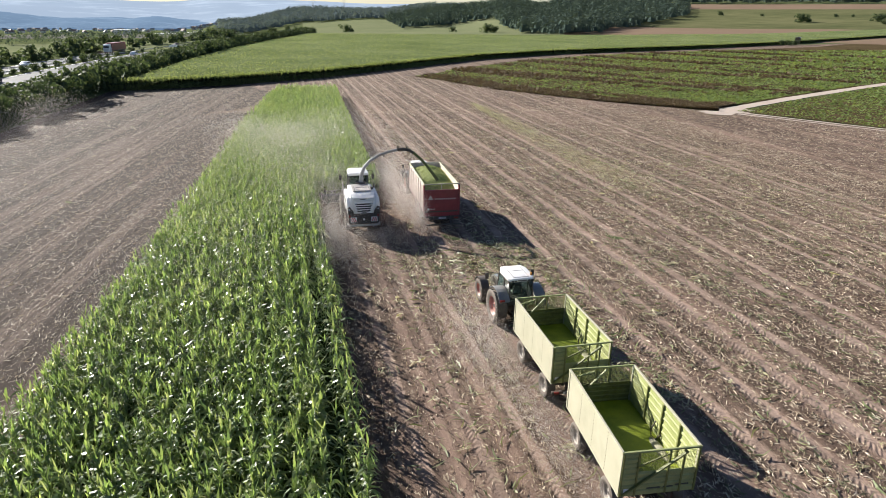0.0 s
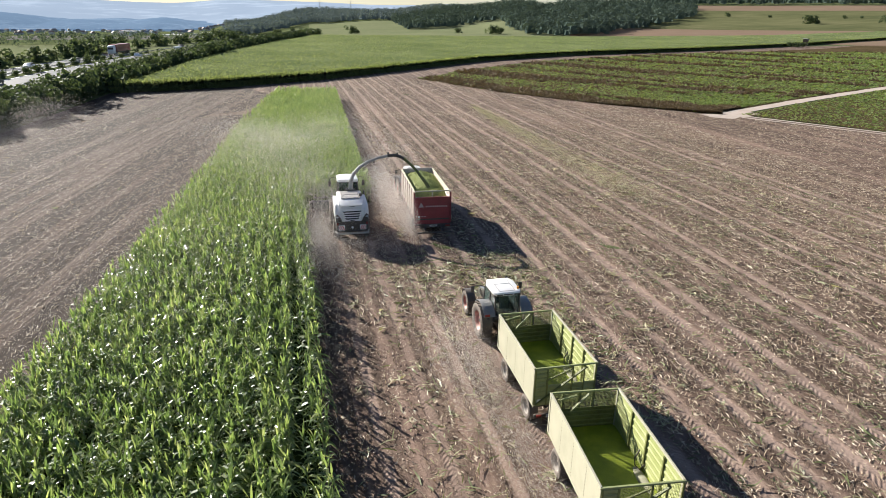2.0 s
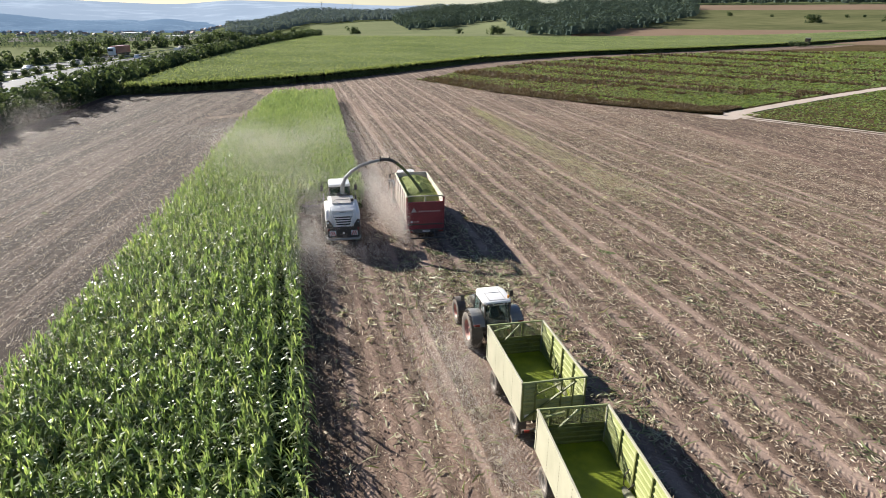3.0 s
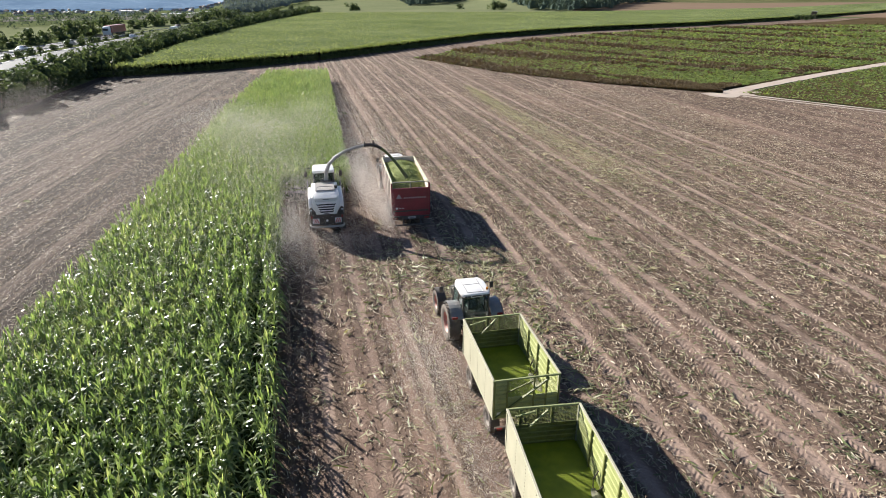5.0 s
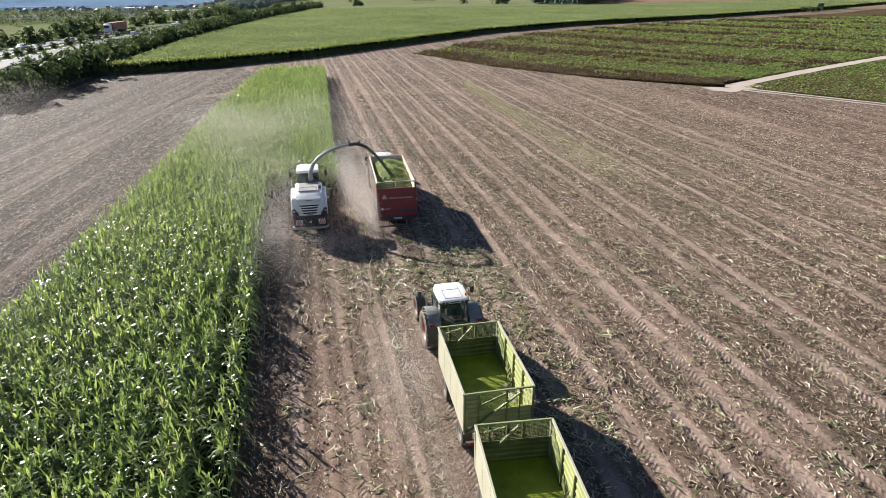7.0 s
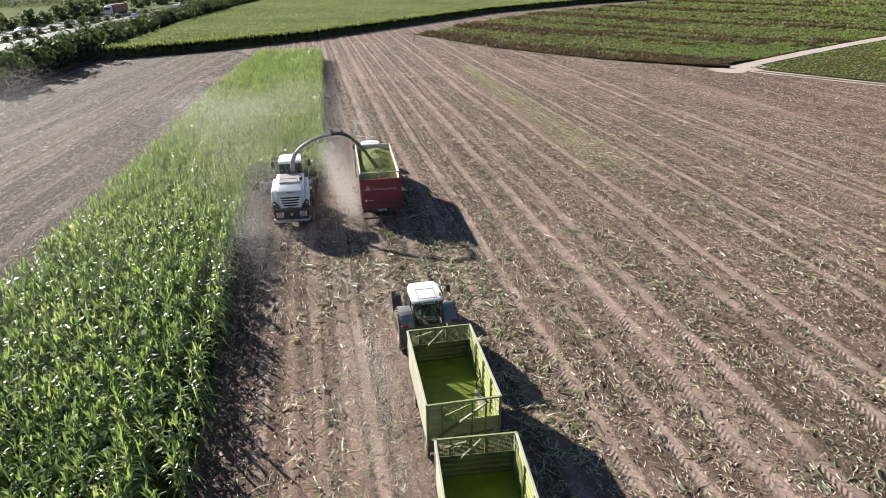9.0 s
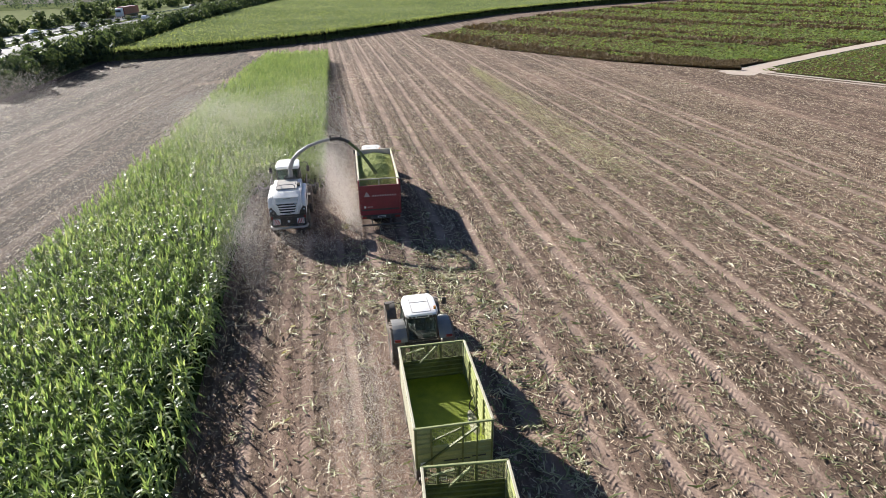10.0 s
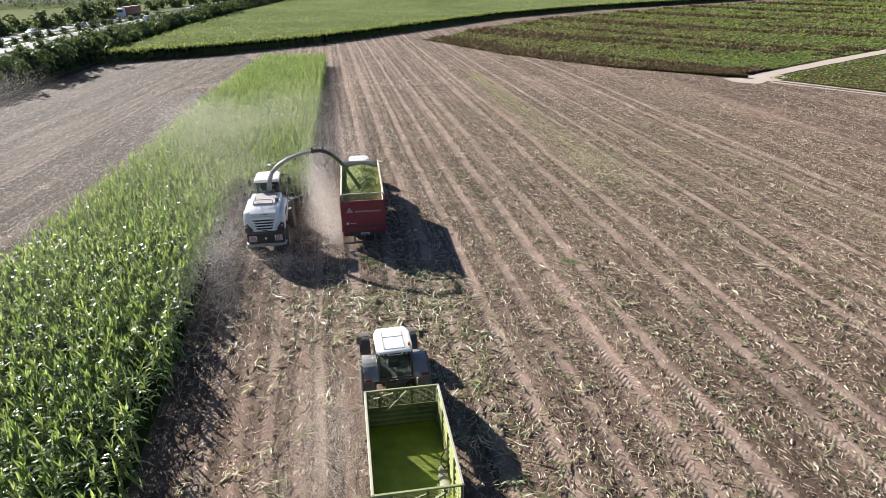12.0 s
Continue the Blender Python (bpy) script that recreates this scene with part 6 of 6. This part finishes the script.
def car(x, y, turn, colour, van=False):
    names = {"white": "white", "grey": "grey", "dark": "dark"}
    z = float(land_height(x, y)) + 0.11
    th = tagged(new("van" if van else "car"), ("white delivery van" if van else colour + " passenger car") + " on the motorway", "van" if van else "car", "traffic on the motorway")
    b = bmesh.new()
    if van:
        prism(b, [(-2.6, 0.4), (-2.6, 2.3), (1.5, 2.3), (2.1, 1.4), (2.7, 1.1), (2.7, 0.4)], "x", -0.98, 0.98, 0.08)
    else:
        prism(b, [(-2.1, 0.3), (-2.1, 0.85), (-1.7, 0.95), (-1.2, 1.42), (0.3, 1.45), (1.0, 0.98), (2.0, 0.8), (2.1, 0.35)], "x", -0.88, 0.88, 0.07)
    body = part("body", b, M[names[colour]], th, "", True)
    b = bmesh.new()
    if van:
        prism(b, [(1.45, 1.45), (1.55, 2.15), (2.06, 1.45)], "x", -0.99, 0.99)
    else:
        prism(b, [(-1.5, 1.0), (-1.1, 1.36), (0.25, 1.38), (0.85, 1.0)], "x", -0.885, 0.885)
    part("window", b, M["dark"], body)
    r = 0.34 if van else 0.31
    for sx, sy in product((-0.82, 0.82), (-1.5, 1.5) if van else (-1.3, 1.3)):
        wheel(th, sx, sy, r, 0.22, "rim_grey", False)
    th.matrix_basis = pose(x, y, z, 0, 0, turn)


def truck(x, y, turn, cover, label):
    z = float(land_height(x, y)) + 0.11
    th = tagged(new("truck"), label, "truck", "traffic on the motorway")
    b = bmesh.new()
    prism(b, [(5.4, 0.6), (5.4, 3.4), (6.0, 3.7), (7.2, 3.4), (7.5, 1.8), (7.5, 0.6)], "x", -1.2, 1.2, 0.1)
    cab = part("cab", b, M["white"], th, "white truck cab", True)
    b = bmesh.new()
    box(b, (0, 7.42, 2.5), (2.1, 0.1, 0.8), 0.03)
    part("windscreen", b, M["dark"], cab)
    b = bmesh.new()
    box(b, (0, -1.6, 2.55), (2.5, 13.0, 2.7), 0.05)
    part("box_body", b, M[cover], th, "curtain-sided trailer body")
    b = bmesh.new()
    box(b, (0, 0, 0.95), (1.0, 14.0, 0.35))
    part("chassis", b, M["dark"], th)
    for yy in (-6.6, -5.3, -4.0, 4.6, 6.6):
        for xx in (-1.0, 1.0):
            wheel(th, xx, yy, 0.5, 0.35, "rim_grey", False)
    th.matrix_basis = pose(x, y, z, 0, 0, turn)


def road_at(y, side):
    x = np.interp(y, ROAD[:, 1], ROAD[:, 0])
    dx = np.interp(y + 5, ROAD[:, 1], ROAD[:, 0]) - x
    return x + side, -math.degrees(math.atan2(dx, 5))


for y, side, c, v in ((118, -8.5, "grey", False), (150, -4.8, "dark", False), (176, -8.0, "white", False), (128, 5.0, "dark", False), (200, -5.0, "grey", False), (228, 5.2, "white", False),
                      (300, -5, "dark", False), (262, 8.3, "white", True), (100, 8.4, "white", True)):
    x, t = road_at(y, side)
    car(x, y, t + (180 if side < 0 else 0), c, v)
x, t = road_at(245, -8.4)
truck(x, 245, t + 180, "red", "truck with white cab and dark red curtain-sided trailer")


# ---- hedge and trees ----
def crown_mesh(name, r, h0, h1, leaves, size, seed, low=0.25, lumps=9):
    """A crown of many leaf sprays gathered in uneven lumps."""
    g = np.random.default_rng(seed)
    c = np.stack([g.normal(0, r * 0.42, lumps), g.normal(0, r * 0.42, lumps), g.uniform(h0 + (h1 - h0) * low, h1 - r * 0.35, lumps)], -1)
    cr = g.uniform(0.35, 0.62, lumps) * r
    k = g.integers(0, lumps, leaves)
    d = g.normal(0, 1, (leaves, 3))
    d /= np.linalg.norm(d, axis=1)[:, None]
    p = c[k] + d * (cr[k] * g.uniform(0.7, 1.08, leaves))[:, None] * np.array([1, 1, 0.9])
    p[:, 2] = np.maximum(p[:, 2], h0)
    t1 = np.cross(d, g.normal(0, 1, (leaves, 3)))
    t1 /= np.linalg.norm(t1, axis=1)[:, None]
    t2 = np.cross(d, t1) + d * g.normal(0, 0.5, (leaves, 1))
    s = size * g.uniform(0.5, 1.4, leaves)[:, None]
    v = np.stack([p - t1 * s, p - t2 * s * 0.6, p + t1 * s, p + t2 * s * 0.6], 1).reshape(-1, 3)
    f = np.arange(leaves * 4).reshape(-1, 4)
    o = mesh_np(name, v, f, M["hedge"])
    me = o.data
    bpy.data.objects.remove(o)
    return me


def trunk_mesh(h, r, seed):
    g = random.Random(seed)
    b = bmesh.new()
    tube(b, [(0, 0, -0.3), (g.uniform(-.1, .1), g.uniform(-.1, .1), h * 0.4), (g.uniform(-.3, .3), g.uniform(-.3, .3), h * 0.8)], [r, r * 0.7, r * 0.3], 7)
    for k in range(4):
        a = g.uniform(0, 6.28)
        z = h * g.uniform(0.3, 0.6)
        tube(b, [(0, 0, z), (math.cos(a) * h * 0.15, math.sin(a) * h * 0.15, z + h * 0.18), (math.cos(a) * h * 0.25, math.sin(a) * h * 0.25, z + h * 0.32)], [r * 0.4, r * 0.25, r * 0.1], 5)
    me = bpy.data.meshes.new("trunk")
    b.to_mesh(me)
    b.free()
    me.materials.append(M["bark"])
    return me


KINDS = [(crown_mesh("crown", 2.9, 0.0, 5.2, 820, 0.34, s, lumps=18, low=0.06), trunk_mesh(4.5, 0.12, s)) for s in (1, 2, 3, 4)]
THIN = [(crown_mesh("crown", 2.9, 0.0, 5.2, 420, 0.48, s, lumps=14, low=0.06), trunk_mesh(4.5, 0.12, s)) for s in (11, 12, 13)]
TALL = [(crown_mesh("crown", 3.0, 1.4, 8.5, 1900, 0.28, s, lumps=16), trunk_mesh(8.0, 0.22, s)) for s in (5, 6)]


def tree(x, y, kind, scale, name, label, category, group):
    cm, tm = kind
    th = tagged(new(name), label, category, group)
    for nm, me in (("trunk", tm), ("crown", cm)):
        o = new(nm, me)
        o.parent = th
    th.matrix_basis = Matrix.Translation((x, y, float(land_height(x, y)))) @ Matrix.Rotation(random.uniform(0, 6.28), 4, 'Z') @ Matrix.Diagonal((scale * random.uniform(0.9, 1.15), scale * random.uniform(0.9, 1.15), scale * random.uniform(0.85, 1.15), 1))


y = 18.0
while y < 440:
    for row in range(2):
        x = float(along(HEDGE, y)) - 2.2 - 4.2 * row + random.uniform(-0.8, 0.8)
        tree(x, y + random.uniform(-1, 1), random.choice(KINDS if y < 200 else THIN), random.uniform(0.75, 1.05) * (0.8 if y < 50 else 0.95 if y < 190 else 1.05) * (1.0 - 0.2 * row), "hedge_bush", "dense dark green bush in the field hedge", "bush", "field hedge")
    y += random.uniform(2.2, 3.2) * (1.0 if y < 220 else 1.3)
for y in (238, 243, 330, 372):
    tree(float(along(HEDGE, y)) - 6, y, random.choice(TALL), 0.85 if y in (238, 243) else 0.8, "tree", "tall dark tree standing out of the hedge", "tree", "trees in the hedge")
y = 84.0
while y < 250:
    tree(float(along(ROAD, y)) + random.uniform(-0.6, 0.6), y, random.choice(THIN), random.uniform(0.28, 0.5), "bush", "low dark bush in the motorway's middle strip", "bush", "bushes between the carriageways")
    y += random.uniform(3.5, 11.0)
y = 90.0
while y < 420:
    x = float(np.interp(y, ROAD[:, 1], ROAD[:, 0])) - 18 + random.uniform(-2, 2)
    tree(x, y, random.choice(THIN), random.uniform(0.8, 1.35), "tree", "roadside tree beyond the motorway", "tree", "trees beyond the motorway")
    y += random.uniform(7.0, 15.0)


def lumps_at(x, y, r, name, label, mat, category="wood", sprays=30, fine=1.0, core=True):
    """Far crowns of leaf sprays over a dark core, one joined mass."""
    n = len(x)
    zg = land_height(x, y)
    d = rng.normal(0, 1, (n, sprays, 3))
    d /= np.linalg.norm(d, axis=2)[..., None]
    d[..., 2] = np.abs(d[..., 2]) * 1.25 - 0.25
    lump = 1 + 0.22 * np.sin(5 * d[..., 0] + x[:, None]) * np.sin(5 * d[..., 1] + y[:, None])
    p = np.stack([x, y, zg + r * 0.8], -1)[:, None] + d * (r[:, None] * lump * rng.uniform(0.85, 1.05, (n, sprays)))[..., None]
    t1 = np.cross(d, rng.normal(0, 1, (n, sprays, 3)))
    t1 /= np.linalg.norm(t1, axis=2)[..., None]
    t2 = np.cross(d, t1) + 0.4 * d * rng.normal(0, 1, (n, sprays, 1))
    s = (r[:, None] * fine * rng.uniform(0.18, 0.40, (n, sprays)))[..., None]
    v = np.stack([p - t1 * s, p - t2 * s * 0.7, p + t1 * s, p + t2 * s * 0.7], 2).reshape(-1, 3)
    crowns = [(v, np.arange(len(v)).reshape(-1, 4))]
    if core:
        ring = np.array([(1, 1), (-1, 1), (-1, -1), (1, -1)]) * 0.42
        heart = np.concatenate([np.c_[ring, np.full(4, -0.4)], np.c_[ring * 0.6, np.full(4, 0.3)]])
        cv = np.stack([x, y, zg + r * 0.8], -1)[:, None] + heart * (r[:, None] * rng.uniform(0.8, 1.1, (n, 8)))[..., None]
        cf = np.array([(0, 1, 5, 4), (1, 2, 6, 5), (2, 3, 7, 6), (3, 0, 4, 7), (4, 5, 6, 7)])
        crowns.append((cv.reshape(-1, 3), (np.arange(n)[:, None, None] * 8 + cf).reshape(-1, 4)))
    crowns = join(crowns)
    return tagged(mesh_np(name, *crowns, mat), label, category, kind="stuff")


def by_bearing(b, r):
    b = np.radians(b)
    return EYE[0] + r * np.sin(b), EYE[1] + r * np.cos(b)


# wooded hills
n = 2100
b, r = rng.uniform(18.2, 34.0, n), rng.uniform(490, 1150, n)
ok = r > np.interp(b, [18, 19, 20.5, 24, 26, 31, 34], [860, 660, 540, 500, 540, 700, 860]) + rng.normal(0, 8, n)
x, y = by_bearing(b[ok], r[ok])
lumps_at(x, y, rng.uniform(3.5, 7.5, ok.sum()), "hill_wood", "dark green wood on the near hillside", M["wood_far"], "wood", 56, 0.46)
n = 1900
b, r = rng.uniform(8.8, 21, n), rng.uniform(740, 1550, n)
ok = r > np.interp(b, [8.8, 10, 13, 16, 18, 21], [1000, 760, 790, 880, 860, 800]) + rng.normal(0, 12, n)
x, y = by_bearing(b[ok], r[ok])
lumps_at(x, y, rng.uniform(4, 8, ok.sum()), "hill_wood", "dark green wood on the near hillside", M["wood_far"], "wood", 32, 0.55)
n = 3300
b, r = rng.uniform(-5.2, 13, n), rng.uniform(820, 1950, n)
ok = r > np.interp(b, [-5.2, -3, -1, 2, 6, 9, 13], [820, 860, 980, 1130, 1180, 1120, 1300]) + rng.normal(0, 14, n)
x, y = by_bearing(b[ok], r[ok])
lumps_at(x, y, rng.uniform(5, 9, ok.sum()), "hill_wood", "green wood on the middle hill, painted bluish for haze", M["wood_mid"], "wood", 24, 0.66)
n = 500
b, r = rng.uniform(30, 60, n), rng.uniform(1260, 1500, n)
x, y = by_bearing(b, r)
lumps_at(x, y, rng.uniform(5, 9, n), "hill_wood", "dark wood along the hilltop", M["wood_far"])
# single bushes on the slopes
for b, r, s in ((5.0, 640, 1.4), (5.4, 645, 1.1), (17.3, 560, 1.7), (17.9, 565, 1.4), (14.3, 620, 1.1), (36.5, 900, 1.2), (42.3, 760, 1.8), (42.7, 765, 1.3), (47.3, 780, 2.0), (47.6, 740, 0.9), (44.5, 860, 0.8), (45.6, 870, 0.8), (39.5, 880, 0.7)):
    x, y = by_bearing(b, r)
    tree(float(x), float(y), random.choice(KINDS), s, "bush", "lone bush on the far slope", "bush", "bushes on the slopes")

# fields on the slopes and in the valley
sector("meadow", 1.5, 24, 480, 1150, M["meadow"], 0.5, "pale green meadow rising behind the maize")
sector("brown_field", 24, 60, 470, 660, M["brown_field"], 0.35, "bare brown field on the slope")
sector("hill_meadow", 26, 62, 662, 1060, M["hill_grass"], 0.6, "dry grassy hillside")
sector("brown_field", 33, 62, 1062, 1250, M["brown_field"], 0.25, "pale brown field high on the slope")
sector("valley_meadow", -32, -5.5, 290, 415, M["meadow"], 0.4, "light green valley meadow beyond the motorway")
sector("valley_field", -40, -4, 500, 900, M["valley_far"], 1.2, "ploughed valley field, its brown greyed for haze")
# ridge sheet; its haze lies in the far_blue colour and glow
b, r = np.meshgrid(np.radians(np.linspace(-62, 27, 200)), np.linspace(2500, 4690, 50), indexing="ij")
X, Y = EYE[0] + r * np.sin(b), EYE[1] + r * np.cos(b)
Z = land_height(X, Y) + 7 + (9 * waves(X, Y, 1100, 51) + 1.5 * waves(X, Y, 300, 52)) * smooth01((r - 2700) / 700) * (1 - 0.6 * smooth01((r - 4000) / 600))
tagged(mesh_np("far_ridge", np.stack([X, Y, Z], -1).reshape(-1, 3), grid_faces(200, 50), M["far_blue"], True), "wooded ridge across the valley with blue haze painted on", "hills", kind="structure")
n = 480
b, r = rng.uniform(-30, -4, n), rng.choice([445, 475, 930, 1200, 1500, 1800, 2200], n) + rng.normal(0, 25, n)
x, y = by_bearing(b, r)
lumps_at(x, y, rng.uniform(1.6, 3.4, n), "valley_trees", "rows of trees across the valley", M["wood_valley"], "wood", 40, 0.7, False)


def low_hill(b0, b1, r, h, mat, label):
    b, u = np.meshgrid(np.radians(np.linspace(b0, b1, 90)), np.linspace(0, 1, 14), indexing="ij")
    t = (np.degrees(b) - b0) / (b1 - b0)
    crest = h * np.sin(np.pi * np.clip(t, 0, 1)) ** 0.6 * (0.75 + 0.25 * np.sin(t * 17) * np.sin(t * 7 + 1))
    R = r + 500 * u
    Z = -60 + crest * np.sin(np.pi * np.minimum(u * 0.6, 0.5)) + 3.0 * rng.random(u.shape) + 5 * waves(R * np.sin(b), R * np.cos(b), 500, 41)
    o = mesh_np("distant_hill", np.stack([EYE[0] + R * np.sin(b), EYE[1] + R * np.cos(b), Z], -1).reshape(-1, 3), grid_faces(90, 14), mat, True)
    return tagged(o, label, "hills", kind="structure")


low_hill(-48, -6.0, 2600, 70, M["mid_blue"], "wooded foothill beyond the town, blued in colour for haze")
low_hill(-24, -1.5, 2450, 52, M["mid_blue"], "wooded foothill beyond the town, blued in colour for haze")

# the town
def house(x, y, turn, w, l, h, roof):
    th = tagged(new("house"), "small pale house in the valley town", "house", "valley town")
    b = bmesh.new()
    box(b, (0, 0, h / 2), (w, l, h))
    wall = part("wall", b, M["plaster"], th)
    b = bmesh.new()
    prism(b, [(-w / 2 - 0.4, h), (0, h + w * 0.42), (w / 2 + 0.4, h)], "y", -l / 2 - 0.4, l / 2 + 0.4)
    part("roof", b, M[roof], th)
    for s in (-1, 1):
        for k in range(2):
            b = bmesh.new()
            box(b, ((k - 0.5) * w * 0.45, s * (l / 2), h * 0.55), (1.3, 0.16, 1.6))
            part("window", b, M["dark"], wall)
    th.matrix_basis = pose(x, y, float(land_height(x, y)) - 0.5, 0, 0, turn)


for k in range(110):
    b, r = random.uniform(-21, -5), random.choice((1750, 1950, 2150, 2350)) + random.uniform(-120, 120)
    x, y = by_bearing(b, r)
    house(float(x), float(y), random.uniform(0, 180), random.uniform(7, 9), random.uniform(8, 12), random.uniform(3.5, 5), random.choice(("roof_red", "roof_grey")))
for b, r, l in ((-12.6, 620, 14), (-9.6, 1000, 24), (-8.3, 950, 26), (-7.2, 900, 22), (-8.9, 1200, 34), (-6.5, 1080, 30)):
    x, y = by_bearing(b, r)
    th = tagged(new("warehouse"), "long pale flat-roofed hall in the valley", "warehouse", "valley halls")
    bm = bmesh.new()
    box(bm, (0, 0, 2.5), (l, 16, 5), 0.1)
    part("wall", bm, M["plaster"], th)
    bm = bmesh.new()
    box(bm, (0, 0, 5.2), (l + 1, 17, 0.5), 0.1)
    part("roof", bm, M["white"], th)
    th.matrix_basis = pose(float(x), float(y), float(land_height(x, y)) - 0.3, 0, 0, random.uniform(-15, 15))

# pylons on the skyline
for b, r in ((2.6, 1850), (5.2, 1880)):
    x, y = by_bearing(b, r)
    th = tagged(new("pylon"), "thin grey steel power pylon on the ridge", "pylon", "pylons")
    bm = bmesh.new()
    for sx, sy in product((-1, 1), (-1, 1)):
        rod(bm, (sx * 2.2, sy * 2.2, 0), (sx * 0.4, sy * 0.4, 26), 0.25)
    for z in (6, 12, 18):
        w = 2.2 - 1.8 * z / 26
        for p, q in (((-w, -w, z), (w, w, z + 4)), ((w, -w, z), (-w, w, z + 4))):
            rod(bm, p, q, 0.15)
    part("mast", bm, M["rail"], th)
    bm = bmesh.new()
    for z, w in ((18, 5), (22, 6.5), (26, 4)):
        rod(bm, (-w, 0, z), (w, 0, z), 0.22)
    part("cross_arm", bm, M["rail"], th)
    th.matrix_basis = pose(float(x), float(y), float(land_height(x, y)) + 4, 0, 0, 20)


# raised hide at the corner of the far maize
x, y = 300.0, 292.0
th = tagged(new("hunting_stand"), "small grey wooden hunting stand at the field corner", "hunting stand")
for sx, sy in product((-1, 1), (-1, 1)):
    bm = bmesh.new()
    rod(bm, (sx * 1.4, sy * 1.4, -0.2), (sx * 1.0, sy * 1.0, 2.4), 0.2)
    part("leg", bm, M["bark"], th)
bm = bmesh.new()
box(bm, (0, 0, 3.3), (2.4, 2.4, 1.8), 0.05)
part("cabin", bm, M["bark"], th)
bm = bmesh.new()
prism(bm, [(-1.5, 4.15), (1.5, 4.45), (1.5, 4.6), (-1.5, 4.3)], "x", -1.5, 1.5)
part("roof", bm, M["roof_grey"], th)
th.matrix_basis = pose(x, y, float(land_height(x, y)), 0, 0, 30)
for dx in (-14, -9, -5):
    tree(x + dx, y - 4, random.choice(KINDS), 0.55, "bush", "low bright bush by the field corner", "bush", "bushes at the field corner")

# ---- dust stirred up by the machines: clouds of fine floating grains ----
M["dust"] = leafy("floating_dust", [(0.60, 0.55, 0.51), (0.70, 0.65, 0.61), (0.78, 0.73, 0.69)], 0.95, 0.5, 0.5, 0.0, through_tint=(1.0, 0.98, 0.95))


def dust(blobs, label, x_max=None):
    """Grains drifting in uneven puffs: middle, spread, number and size of the grains."""
    out = []
    for mid, spread, n, size in blobs:
        puffs = rng.normal(0, 0.75, (14, 3)) * spread + mid
        k = rng.integers(0, 14, n)
        p = puffs[k] + rng.normal(0, 0.6, (n, 3)) * spread
        p[:, 2] = np.abs(p[:, 2] - 0.05) + 0.05
        if x_max is not None:
            p = p[p[:, 0] < x_max]
        v = p[:, None] + rng.normal(0, 0.42 * size, (len(p), 3, 3))
        out.append((v.reshape(-1, 3), np.arange(3 * len(p)).reshape(-1, 3)))
    return tagged(mesh_np("dust_cloud", *join(out), M["dust"]), label, "dust", kind="stuff")


dust([((3.0, 3.8, 1.7), (0.75, 3.2, 1.2), 200000, 0.0132), ((3.9, 1.8, 1.3), (0.4, 2.0, 1.1), 95000, 0.0132), ((0.4, -1.7, 0.6), (1.5, 0.9, 0.35), 32000, 0.0125)],
     "tan dust cloud hanging between the harvester and the trailer", 4.42)
dust([((-2.6, -2.2, 1.1), (0.8, 3.2, 0.75), 105000, 0.0155)], "brown dust drifting along the cut edge of the maize")
dust([((3.3, 14.0, 2.8), (1.3, 4.0, 1.2), 26000, 0.028), ((-2.0, 24.0, 3.2), (3.6, 8.0, 0.8), 70000, 0.032), ((-7.0, 29.0, 3.1), (3.2, 6.0, 0.7), 23000, 0.032),
      ((-9.0, -3.0, 3.0), (3.6, 11.0, 0.5), 45000, 0.022), ((-3.4, 8.0, 2.7), (2.4, 5.5, 0.6), 60000, 0.022)], "thin pale dust drifting over the standing maize")
dust([((-37.0, 50.0, 1.5), (3.0, 8.0, 1.3), 70000, 0.03)], "grey dust hanging along the foot of the hedge")
dust([((3.4, -17.0, 0.6), (0.9, 3.4, 0.45), 75000, 0.0155), ((3.6, -24.5, 0.5), (0.8, 3.2, 0.4), 40000, 0.0145)], "low reddish dust beside the tractor and wagon wheels", 4.6)
